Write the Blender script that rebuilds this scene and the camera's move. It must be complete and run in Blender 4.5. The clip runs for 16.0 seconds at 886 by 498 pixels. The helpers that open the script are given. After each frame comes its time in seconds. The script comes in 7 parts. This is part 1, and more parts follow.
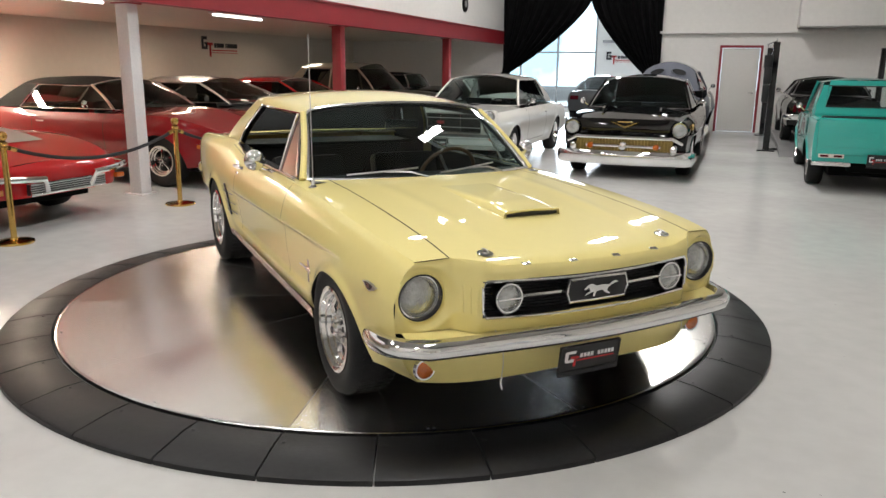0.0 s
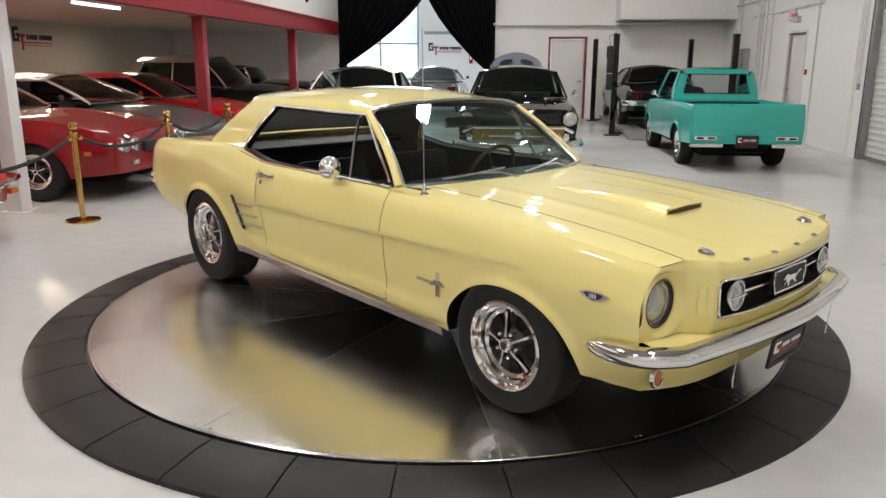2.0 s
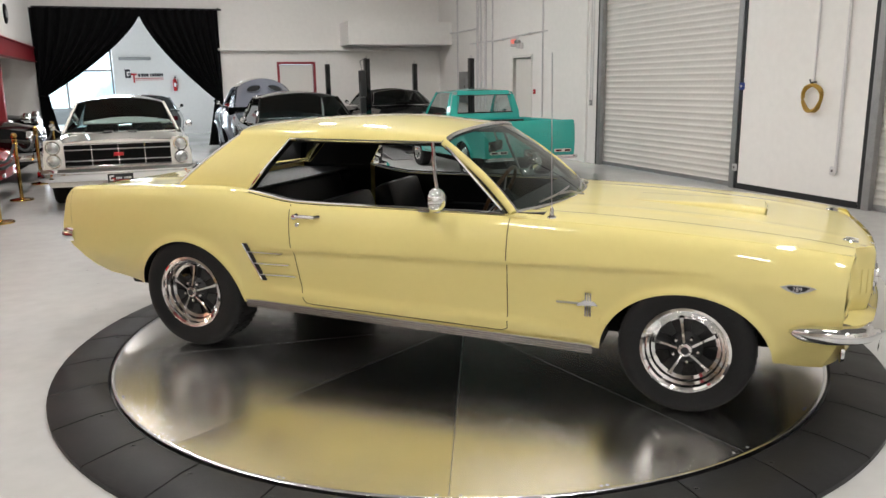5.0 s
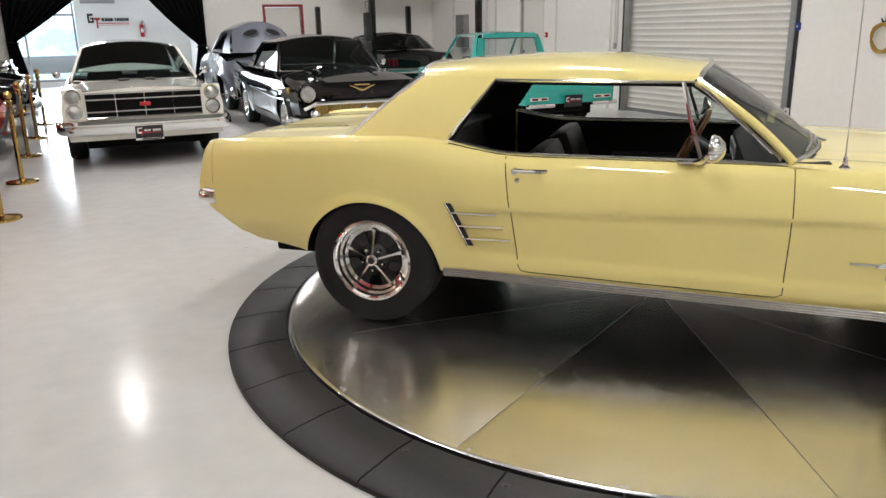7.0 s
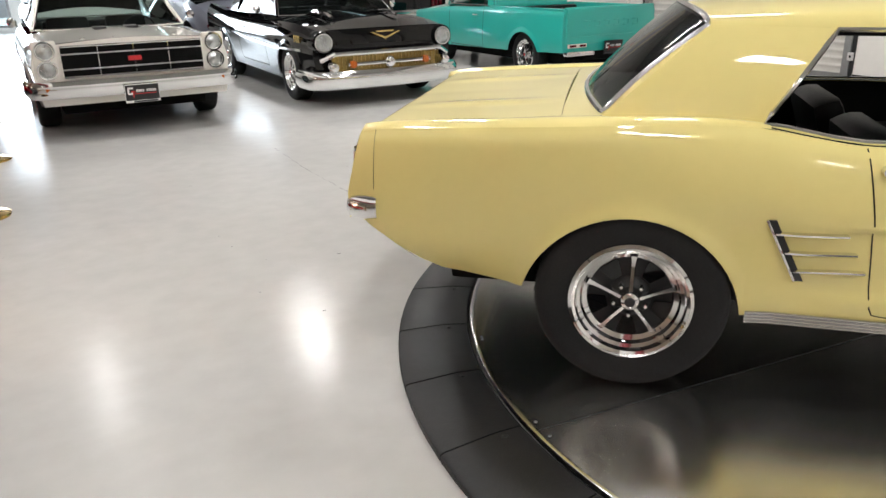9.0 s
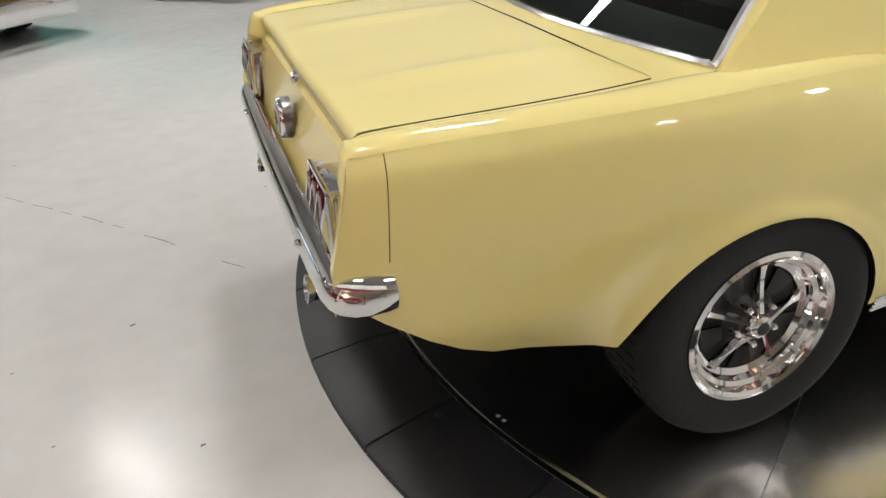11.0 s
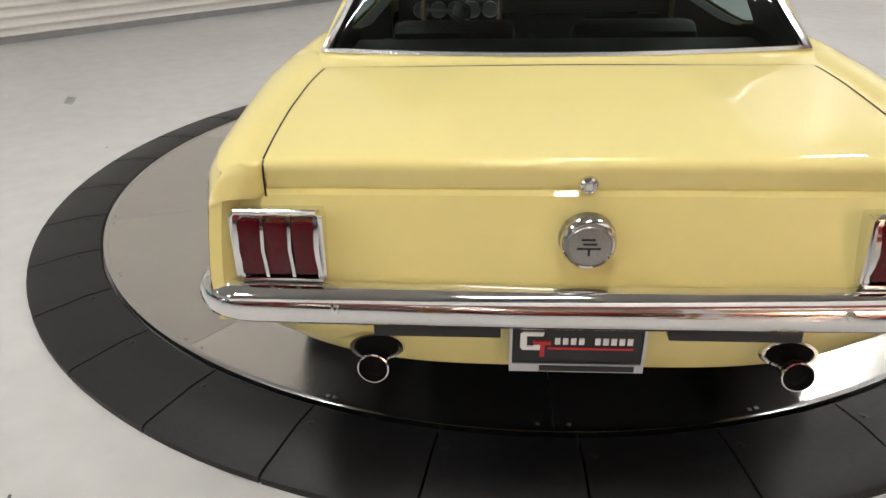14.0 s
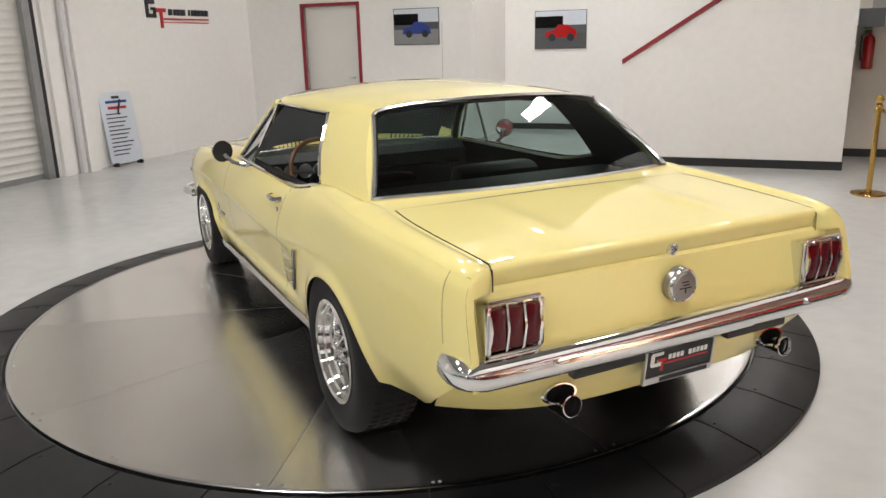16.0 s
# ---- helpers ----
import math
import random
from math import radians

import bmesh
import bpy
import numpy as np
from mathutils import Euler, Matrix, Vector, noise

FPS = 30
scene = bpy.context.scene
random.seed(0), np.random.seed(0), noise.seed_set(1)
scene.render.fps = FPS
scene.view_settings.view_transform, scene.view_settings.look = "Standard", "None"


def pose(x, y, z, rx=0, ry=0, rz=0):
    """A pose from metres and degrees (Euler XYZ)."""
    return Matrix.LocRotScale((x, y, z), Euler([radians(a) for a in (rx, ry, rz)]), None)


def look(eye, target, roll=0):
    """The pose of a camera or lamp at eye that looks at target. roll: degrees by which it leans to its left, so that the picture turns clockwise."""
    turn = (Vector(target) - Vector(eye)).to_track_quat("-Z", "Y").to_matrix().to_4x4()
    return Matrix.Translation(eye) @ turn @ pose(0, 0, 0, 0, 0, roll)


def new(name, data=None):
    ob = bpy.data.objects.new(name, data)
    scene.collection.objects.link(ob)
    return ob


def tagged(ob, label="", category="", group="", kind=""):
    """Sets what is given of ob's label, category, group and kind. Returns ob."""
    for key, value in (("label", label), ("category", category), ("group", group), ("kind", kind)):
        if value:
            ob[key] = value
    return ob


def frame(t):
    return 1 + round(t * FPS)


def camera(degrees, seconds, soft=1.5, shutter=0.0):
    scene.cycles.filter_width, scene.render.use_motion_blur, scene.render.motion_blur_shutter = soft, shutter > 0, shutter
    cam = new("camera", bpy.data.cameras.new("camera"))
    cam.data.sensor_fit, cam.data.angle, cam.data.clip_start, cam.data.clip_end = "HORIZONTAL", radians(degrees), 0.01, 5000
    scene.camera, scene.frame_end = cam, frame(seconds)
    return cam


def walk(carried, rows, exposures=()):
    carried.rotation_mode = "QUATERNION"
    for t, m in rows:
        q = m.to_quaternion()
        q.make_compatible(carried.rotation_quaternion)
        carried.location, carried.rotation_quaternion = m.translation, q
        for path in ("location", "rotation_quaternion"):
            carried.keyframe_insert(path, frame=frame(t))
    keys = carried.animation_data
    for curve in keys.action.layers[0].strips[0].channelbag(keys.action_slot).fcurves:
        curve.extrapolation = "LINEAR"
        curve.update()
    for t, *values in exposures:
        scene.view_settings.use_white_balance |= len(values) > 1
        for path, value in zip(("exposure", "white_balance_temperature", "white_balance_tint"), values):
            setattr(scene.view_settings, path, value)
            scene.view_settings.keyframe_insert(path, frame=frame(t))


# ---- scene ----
cam = camera(60.8, 16.0)
PATH = [
    (0, (4.5, -1.869, 1.523), (2.763, -0.994, 1.058), 0.7),
    (0.5, (4.267, -2.206, 1.526), (2.604, -1.203, 1.052), 0.5),
    (1, (3.978, -2.493, 1.509), (2.374, -1.404, 1.02), 0.3),
    (1.5, (3.691, -2.779, 1.52), (2.178, -1.566, 1.029), 0.6),
    (2, (3.404, -3.083, 1.534), (1.98, -1.765, 1.051), 0.2),
    (2.5, (3.103, -3.328, 1.54), (1.794, -1.892, 1.069), -0.1),
    (3, (2.81, -3.6, 1.548), (1.63, -2.05, 1.095), 0.6),
    (3.5, (2.506, -3.831, 1.554), (1.467, -2.183, 1.1), 0.2),
    (3.7, (2.378, -3.901, 1.551), (1.378, -2.227, 1.105), 0.2),
    (5.8, (1.001, -4.363, 1.548), (0.454, -2.493, 1.099), -0.7),
    (6, (0.838, -4.384, 1.542), (0.323, -2.507, 1.083), -0.5),
    (6.5, (0.447, -4.333, 1.509), (-0.068, -2.47, 0.994), -0.9),
    (7, (0.088, -4.185, 1.497), (-0.504, -2.358, 0.939), -1.1),
    (7.5, (-0.304, -4.003, 1.48), (-0.943, -2.204, 0.885), 0.0),
    (8, (-0.684, -3.777, 1.463), (-1.297, -1.981, 0.832), 0.2),
    (8.5, (-1.041, -3.521, 1.479), (-1.59, -1.715, 0.817), -0.6),
    (9, (-1.452, -3.27, 1.468), (-1.88, -1.445, 0.771), -1.3),
    (9.2, (-1.599, -3.156, 1.457), (-1.914, -1.32, 0.727), -1.6),
    (11.3, (-2.76, -1.839, 1.429), (-2.044, -0.25, 0.447), -3.3),
    (11.5, (-2.889, -1.701, 1.445), (-2.063, -0.185, 0.434), -4.6),
    (12, (-3.133, -1.343, 1.44), (-2.076, -0.015, 0.381), -3.5),
    (12.5, (-3.339, -0.959, 1.465), (-2.111, 0.197, 0.39), -4.3),
    (13, (-3.531, -0.574, 1.475), (-2.023, 0.243, 0.446), -4.3),
    (13.5, (-3.63, -0.166, 1.468), (-1.953, 0.342, 0.503), -4.5),
    (14, (-3.741, 0.194, 1.478), (-1.958, 0.325, 0.582), -1.3),
    (14.5, (-3.878, 0.573, 1.501), (-2.047, 0.399, 0.716), -1.0),
    (15, (-3.926, 0.933, 1.536), (-2.1, 0.449, 0.878), -1.1),
    (15.5, (-4.025, 1.317, 1.553), (-2.239, 0.601, 1.005), -0.8),
    (16, (-4.041, 1.695, 1.559), (-2.318, 0.829, 1.028), -1.4),
]
walk(cam, [(t, look(e, g, roll)) for t, e, g, roll in PATH],
     [(0, -0.37), (3.5, -0.25), (6, -0.29), (9, -0.26), (11.3, -0.42), (12.5, -0.50), (14, -0.36), (16, -0.28)])

# ---- light ----
ROOM = pose(0, 0, 0, 0, 0, 42.2)      # the building stands turned against the show car, whose nose points along x
world = bpy.data.worlds.new("world")
scene.world = world
world.use_nodes = True
sky = world.node_tree.nodes.new("ShaderNodeTexSky")
sky.sky_type, sky.sun_disc, sky.sun_elevation, sky.sun_rotation = "NISHITA", False, radians(40), radians(200)
world.node_tree.links.new(sky.outputs[0], world.node_tree.nodes["Background"].inputs[0])
world.node_tree.nodes["Background"].inputs[1].default_value = 0.15
sun_data = bpy.data.lights.new("sun", "SUN")
sun_data.energy, sun_data.angle, sun_data.color = 4.0, radians(0.5), (1, 0.95, 0.88)
sun = new("sun", sun_data)
sun.matrix_world = ROOM @ look((0, 30, 30), (6, 40, 0))


def area_lamp(x, y, z, sx, sy, watts, colour=(1, 0.95, 0.88)):
    d = bpy.data.lights.new("area", "AREA")
    d.shape, d.size, d.size_y, d.energy, d.color = "RECTANGLE", sx, sy, watts, colour
    o = new("area_lamp", d)
    o.matrix_world = ROOM @ pose(x, y, z)
    return o


CEIL = 6.2
LAMPS = [(x, y) for x in (-2.8, 1.15) for y in (-7.1, -2.3, 2.45, 7.25, 12.05)]
for lx, ly in LAMPS:
    area_lamp(lx, ly, CEIL - 0.62, 0.26, 1.3, 100 if lx < 0 else (208 if ly > 5 else 138), (1, 0.975, 0.955))
for lx, ly, watts in ((-8.5, 3.0, 300), (-7.6, 7.5, 42), (-7.6, 11.5, 20)):
    area_lamp(lx, ly, 2.20, 0.16, 1.2, watts, (1, 0.84, 0.66))
# sky light standing in the glazed front behind the curtain
sky_pane = area_lamp(-4.2, 22.6, 2.2, 4.5, 3.6, 650, (0.80, 0.90, 1.0))
sky_pane.matrix_world = ROOM @ look((-4.6, 23.4, 2.2), (-2.0, 8, 0.5))


# ---- materials ----
def mat(name, colour, rough=0.5, metal=0.0, coat=0.0, var=0.06, scale=3.0, bump=0.0, bscale=40.0, rvar=0.0, spec=0.5, aniso=0.0):
    m = bpy.data.materials.new(name)
    m.use_nodes = True
    n, l = m.node_tree.nodes, m.node_tree.links
    b = n["Principled BSDF"]
    b.inputs["Base Color"].default_value = (*colour, 1)
    b.inputs["Roughness"].default_value, b.inputs["Metallic"].default_value = rough, metal
    b.inputs["Coat Weight"].default_value, b.inputs["Coat Roughness"].default_value = coat, 0.03
    b.inputs["Specular IOR Level"].default_value = spec
    co = n.new("ShaderNodeTexCoord")
    if var:
        a, f = n.new("ShaderNodeTexNoise"), n.new("ShaderNodeTexNoise")
        a.inputs["Scale"].default_value, f.inputs["Scale"].default_value = scale, scale * 14
        a.inputs["Detail"].default_value = f.inputs["Detail"].default_value = 4
        add = n.new("ShaderNodeMath")
        add.operation = "ADD"
        ramp = n.new("ShaderNodeMapRange")
        ramp.inputs[1].default_value, ramp.inputs[2].default_value = 0.7, 1.3
        ramp.inputs[3].default_value, ramp.inputs[4].default_value = 1 - var, 1 + var
        mul = n.new("ShaderNodeVectorMath")
        mul.operation = "SCALE"
        mul.inputs[0].default_value = colour
        for q in (a, f):
            l.new(co.outputs["Object"], q.inputs["Vector"])
        l.new(a.outputs[0], add.inputs[0])
        l.new(f.outputs[0], add.inputs[1])
        l.new(add.outputs[0], ramp.inputs[0])
        l.new(ramp.outputs[0], mul.inputs["Scale"])
        l.new(mul.outputs[0], b.inputs["Base Color"])
        if rvar:
            r2 = n.new("ShaderNodeMapRange")
            r2.inputs[1].default_value, r2.inputs[2].default_value = 0.3, 0.7
            r2.inputs[3].default_value, r2.inputs[4].default_value = max(0.02, rough - rvar), rough + rvar
            l.new(a.outputs[0], r2.inputs[0])
            l.new(r2.outputs[0], b.inputs["Roughness"])
    if bump:
        t = n.new("ShaderNodeTexNoise")
        t.inputs["Scale"].default_value, t.inputs["Detail"].default_value = bscale, 5
        bp = n.new("ShaderNodeBump")
        bp.inputs["Strength"].default_value, bp.inputs["Distance"].default_value = bump, 0.01
        l.new(co.outputs["Object"], t.inputs["Vector"])
        l.new(t.outputs[0], bp.inputs["Height"])
        l.new(bp.outputs[0], b.inputs["Normal"])
    return m


def glass_mat(name, tint, alpha, rough=0.0):
    """Thin tinted pane: clear film mixed with a mirror coat by its gloss."""
    m = bpy.data.materials.new(name)
    m.use_nodes = True
    n, l = m.node_tree.nodes, m.node_tree.links
    n.remove(n["Principled BSDF"])
    tr, gl, mix, fr = n.new("ShaderNodeBsdfTransparent"), n.new("ShaderNodeBsdfGlossy"), n.new("ShaderNodeMixShader"), n.new("ShaderNodeFresnel")
    tr.inputs[0].default_value = (*tint, 1)
    gl.inputs["Roughness"].default_value = rough
    fr.inputs["IOR"].default_value = alpha
    l.new(fr.outputs[0], mix.inputs[0])
    l.new(tr.outputs[0], mix.inputs[1])
    l.new(gl.outputs[0], mix.inputs[2])
    l.new(mix.outputs[0], n["Material Output"].inputs[0])
    return m


def glow_mat(name, colour, power):
    m = bpy.data.materials.new(name)
    m.use_nodes = True
    b = m.node_tree.nodes["Principled BSDF"]
    b.inputs["Base Color"].default_value = (*colour, 1)
    b.inputs["Emission Color"].default_value = (*colour, 1)
    b.inputs["Emission Strength"].default_value = power
    return m


M = dict(
    yellow=mat("yellow_paint", (0.80, 0.69, 0.278), 0.5, 0, 1.0, 0.012, 2.0, spec=0.1),
    chrome=mat("chrome", (0.80, 0.80, 0.80), 0.06, 1.0, 0, 0.03, 6.0),
    trim_metal=mat("bright_trim", (0.72, 0.72, 0.72), 0.2, 1.0, 0, 0.03, 6.0),
    cap_metal=mat("brushed_cap", (0.36, 0.345, 0.33), 0.30, 1.0, 0, 0.08, 9.0),
    steel=mat("brushed_steel", (0.55, 0.55, 0.56), 0.28, 1.0, 0, 0.05, 5.0),
    tyre=mat("tyre_rubber", (0.011, 0.011, 0.0115), 0.7, 0, 0, 0.2, 8.0, 0.15, 90.0, spec=0.3),
    black=mat("satin_black", (0.012, 0.012, 0.013), 0.45, 0, 0, 0.15, 6.0),
    gloss_black=mat("black_paint", (0.0035, 0.0035, 0.004), 0.3, 0, 1.0, 0.1, 3.0, spec=0.0),
    under=mat("underbody", (0.004, 0.004, 0.004), 0.9, 0, 0, 0.2, 5.0, spec=0.15),
    vinyl=mat("black_vinyl", (0.0045, 0.005, 0.0055), 0.42, 0, 0, 0.15, 8.0, 0.2, 160.0, spec=0.3),
    cloth_top=mat("black_canvas", (0.007, 0.0065, 0.006), 0.85, 0, 0, 0.2, 10.0, 0.3, 220.0, spec=0.15),
    gap=mat("panel_gap", (0.02, 0.017, 0.008), 0.9, 0, 0, 0.0),
    glass=glass_mat("tinted_glass", (0.36, 0.47, 0.45), 1.5),
    clear=glass_mat("clear_glass", (0.86, 0.90, 0.90), 1.08),
    dark_glass=glass_mat("dark_glass", (0.16, 0.19, 0.19), 1.5),
    lens=mat("lamp_lens", (0.46, 0.475, 0.47), 0.22, 0.7, 1.0, 0.42, 16.0, 0.5, 60.0),
    red_lens=mat("red_lens", (0.075, 0.002, 0.006), 0.16, 0, 0.25, 0.2, 30.0, 0.15, 150.0, spec=0.25),
    amber=mat("amber_lens", (0.55, 0.13, 0.02), 0.15, 0, 1.0, 0.15, 40.0, 0.3, 150.0),
    white=mat("white_paint", (0.80, 0.78, 0.72), 0.3, 0, 1.0, 0.02),
    teal=mat("turquoise_paint", (0.02, 0.42, 0.36), 0.3, 0, 1.0, 0.02),
    red=mat("red_paint", (0.40, 0.005, 0.007), 0.4, 0, 1.0, 0.03, spec=0.1),
    maroon=mat("deep_red_paint", (0.22, 0.006, 0.010), 0.4, 0, 1.0, 0.03, spec=0.1),
    grey=mat("grey_blue_paint", (0.13, 0.14, 0.175), 0.32, 0.2, 1.0, 0.03),
    silver=mat("silver_paint", (0.42, 0.42, 0.42), 0.32, 0.6, 1.0, 0.03),
    dark_grey=mat("dark_grey_paint", (0.09, 0.095, 0.10), 0.32, 0.3, 1.0, 0.03),
    champagne=mat("champagne_paint", (0.42, 0.36, 0.28), 0.32, 0.3, 1.0, 0.03),
    brass=mat("polished_brass", (0.62, 0.40, 0.12), 0.16, 1.0, 0, 0.08, 8.0),
    gold=mat("gold_trim", (0.75, 0.55, 0.22), 0.2, 1.0, 0, 0.05),
    bronze=mat("gold_mesh", (0.30, 0.22, 0.08), 0.4, 1.0, 0, 0.2, 60.0),
    rope=mat("black_rope", (0.012, 0.012, 0.014), 0.8, 0, 0, 0.2, 30.0, 0.4, 120.0),
    wall=mat("white_wall", (0.82, 0.80, 0.77), 0.7, 0, 0, 0.03, 0.7, 0.08, 60.0),
    wall_warm=mat("cream_wall", (0.68, 0.62, 0.54), 0.75, 0, 0, 0.03, 0.6, 0.08, 60.0),
    ceil=mat("ceiling_deck", (0.40, 0.395, 0.385), 0.8, 0, 0, 0.05, 0.8),
    red_trim=mat("dark_red_trim", (0.26, 0.014, 0.022), 0.45, 0, 0, 0.08, 2.0),
    skirt=mat("black_skirting", (0.015, 0.015, 0.016), 0.5, 0, 0, 0.1),
    door_white=mat("door_white", (0.72, 0.70, 0.66), 0.5, 0, 0, 0.03, 1.5),
    shutter=mat("shutter_slat", (0.66, 0.64, 0.60), 0.45, 0.0, 0, 0.05, 1.5, 0.05, 30.0),
    galv=mat("galvanised_steel", (0.35, 0.35, 0.35), 0.5, 0.8, 0, 0.12, 6.0),
    post_white=mat("white_post", (0.66, 0.64, 0.64), 0.5, 0, 0, 0.06, 3.0),
    curtain=mat("black_velvet", (0.006, 0.006, 0.0065), 0.9, 0, 0, 0.3, 6.0, 0.2, 100.0, spec=0.1),
    ring=mat("black_polymer", (0.0115, 0.0115, 0.0125), 0.46, 0, 0, 0.25, 3.0, 0.12, 140.0, 0.08, spec=0.35),
    paper=mat("poster_paper", (0.62, 0.66, 0.72), 0.6, 0, 0, 0.05, 3.0),
    ink=mat("dark_ink", (0.02, 0.02, 0.025), 0.6, 0, 0, 0.0),
    ink_red=mat("red_ink", (0.50, 0.02, 0.025), 0.5, 0, 0, 0.0),
    ink_white=mat("white_ink", (0.8, 0.8, 0.8), 0.5, 0, 0, 0.0),
    blue=mat("blue_plastic", (0.02, 0.05, 0.25), 0.4, 0, 0, 0.05),
    hose=mat("yellow_hose", (0.42, 0.26, 0.03), 0.4, 0, 0, 0.08, 20.0),
    wood=mat("steering_wood", (0.16, 0.07, 0.025), 0.3, 0, 0.6, 0.25, 20.0),
    exit_red=glow_mat("exit_letters", (1.0, 0.10, 0.04), 1.2),
    tube=glow_mat("fluorescent_tube", (1.0, 0.95, 0.86), 7.0),
    panel=glow_mat("lamp_diffuser", (1.0, 0.96, 0.90), 9.0),
)


def floor_material():
    m = mat("epoxy_floor", (0.53, 0.525, 0.51), 0.17, 0, 0.0, 0.06, 0.5, 0.03, 1.6, 0.08, spec=0.15)
    return m


def disc_material():
    """Brushed metal: the grain runs along each plate, with cloudy wear and fine scratches."""
    m = mat("turntable_metal", (0.82, 0.805, 0.78), 0.24, 1.0, 0, 0.05, 2.2)
    n, l = m.node_tree.nodes, m.node_tree.links
    b = n["Principled BSDF"]
    co, info = n.new("ShaderNodeTexCoord"), n.new("ShaderNodeObjectInfo")
    tan = n.new("ShaderNodeTangent")
    tan.direction_type, tan.uv_map = "UV_MAP", "grain"
    l.new(tan.outputs[0], b.inputs["Tangent"])
    b.inputs["Anisotropic"].default_value = 0.55
    turn = n.new("ShaderNodeMapRange")
    turn.inputs[3].default_value, turn.inputs[4].default_value = 0.0, 0.5
    l.new(info.outputs["Random"], turn.inputs[0])
    l.new(turn.outputs[0], b.inputs["Anisotropic Rotation"])

    def noise(scale, stretch, lo, hi):
        mp, no, mr = n.new("ShaderNodeMapping"), n.new("ShaderNodeTexNoise"), n.new("ShaderNodeMapRange")
        mp.inputs["Scale"].default_value = stretch
        no.inputs["Scale"].default_value, no.inputs["Detail"].default_value = scale, 1.5
        mr.inputs[1].default_value, mr.inputs[2].default_value = 0.3, 0.7
        mr.inputs[3].default_value, mr.inputs[4].default_value = lo, hi
        l.new(co.outputs["Object"], mp.inputs[0])
        l.new(mp.outputs[0], no.inputs["Vector"])
        l.new(no.outputs[0], mr.inputs[0])
        return mr.outputs[0]
    cloud, grain = noise(2.2, (1, 1.6, 1), 0.205, 0.258), noise(9.0, (0.3, 5, 1), -0.004, 0.004)
    add = n.new("ShaderNodeMath")
    add.operation = "ADD"
    l.new(cloud, add.inputs[0])
    l.new(grain, add.inputs[1])
    l.new(add.outputs[0], b.inputs["Roughness"])
    old = b.inputs["Base Color"].links[0].from_socket
    tone, mul = n.new("ShaderNodeMapRange"), n.new("ShaderNodeVectorMath")
    tone.inputs[3].default_value, tone.inputs[4].default_value = 0.86, 1.14
    mul.operation = "SCALE"
    l.new(info.outputs["Random"], tone.inputs[0])
    l.new(old, mul.inputs[0])
    l.new(tone.outputs[0], mul.inputs["Scale"])
    l.new(mul.outputs[0], b.inputs["Base Color"])
    return m


M["floor"] = floor_material()
M["disc"] = disc_material()


# ---- mesh kit: every shape is a pair of vertices and faces ----
def join(*shapes):
    V, F = [], []
    for v, f in shapes:
        k = len(V)
        V.extend(v)
        F.extend([tuple(i + k for i in q) for q in f])
    return V, F


def moved(shape, m):
    return [tuple(m @ Vector(p)) for p in shape[0]], shape[1]


def mirrored(shape):
    return [(x, -y, z) for x, y, z in shape[0]], [tuple(reversed(f)) for f in shape[1]]


def both(shape):
    return join(shape, mirrored(shape))


def box(x0, x1, y0, y1, z0, z1, bev=0.0):
    if not bev:
        v = [(x, y, z) for x in (x0, x1) for y in (y0, y1) for z in (z0, z1)]
        return v, [(0, 1, 3, 2), (4, 6, 7, 5), (0, 4, 5, 1), (2, 3, 7, 6), (0, 2, 6, 4), (1, 5, 7, 3)]
    bm = bmesh.new()
    bmesh.ops.create_cube(bm, size=1)
    for q in bm.verts:
        q.co = Vector(((x0 + x1) / 2 + q.co.x * (x1 - x0), (y0 + y1) / 2 + q.co.y * (y1 - y0), (z0 + z1) / 2 + q.co.z * (z1 - z0)))
    bmesh.ops.bevel(bm, geom=bm.edges[:], offset=bev, segments=2, profile=0.6, affect="EDGES")
    bm.verts.ensure_lookup_table()
    out = [tuple(q.co) for q in bm.verts], [tuple(w.index for w in f.verts) for f in bm.faces]
    bm.free()
    return out


def lathe(profile, n=32, axis="z", at=(0, 0, 0)):
    """Turn (radius, height) pairs about an axis."""
    V, F = [], []
    k = len(profile)
    for i in range(n):
        a = 2 * math.pi * i / n
        c, s = math.cos(a), math.sin(a)
        for r, h in profile:
            p = {"z": (r * c, r * s, h), "y": (r * s, h, r * c), "x": (h, r * c, r * s)}[axis]
            V.append((p[0] + at[0], p[1] + at[1], p[2] + at[2]))
    for i in range(n):
        j = (i + 1) % n
        for q in range(k - 1):
            F.append((i * k + q, j * k + q, j * k + q + 1, i * k + q + 1))
    return V, F


def tube(points, r, n=8, closed=False, flat=1.0):
    """A round bar along points; flat squeezes it vertically."""
    P = [Vector(p) for p in points]
    V, F = [], []
    m = len(P)
    for i, p in enumerate(P):
        a = P[(i - 1) % m] if (closed or i) else P[0]
        b = P[(i + 1) % m] if (closed or i < m - 1) else P[-1]
        d = (b - a).normalized()
        up = Vector((0, 0, 1)) if abs(d.z) < 0.93 else Vector((0, 1, 0))
        s = d.cross(up).normalized()
        t = s.cross(d).normalized()
        for k in range(n):
            w = 2 * math.pi * k / n
            V.append(tuple(p + s * (r * math.cos(w)) + t * (r * flat * math.sin(w))))
    for i in range(m if closed else m - 1):
        j = (i + 1) % m
        for k in range(n):
            F.append((i * n + k, i * n + (k + 1) % n, j * n + (k + 1) % n, j * n + k))
    if not closed:
        F.append(tuple(reversed(range(n))))
        F.append(tuple(range((m - 1) * n, m * n)))
    return V, F


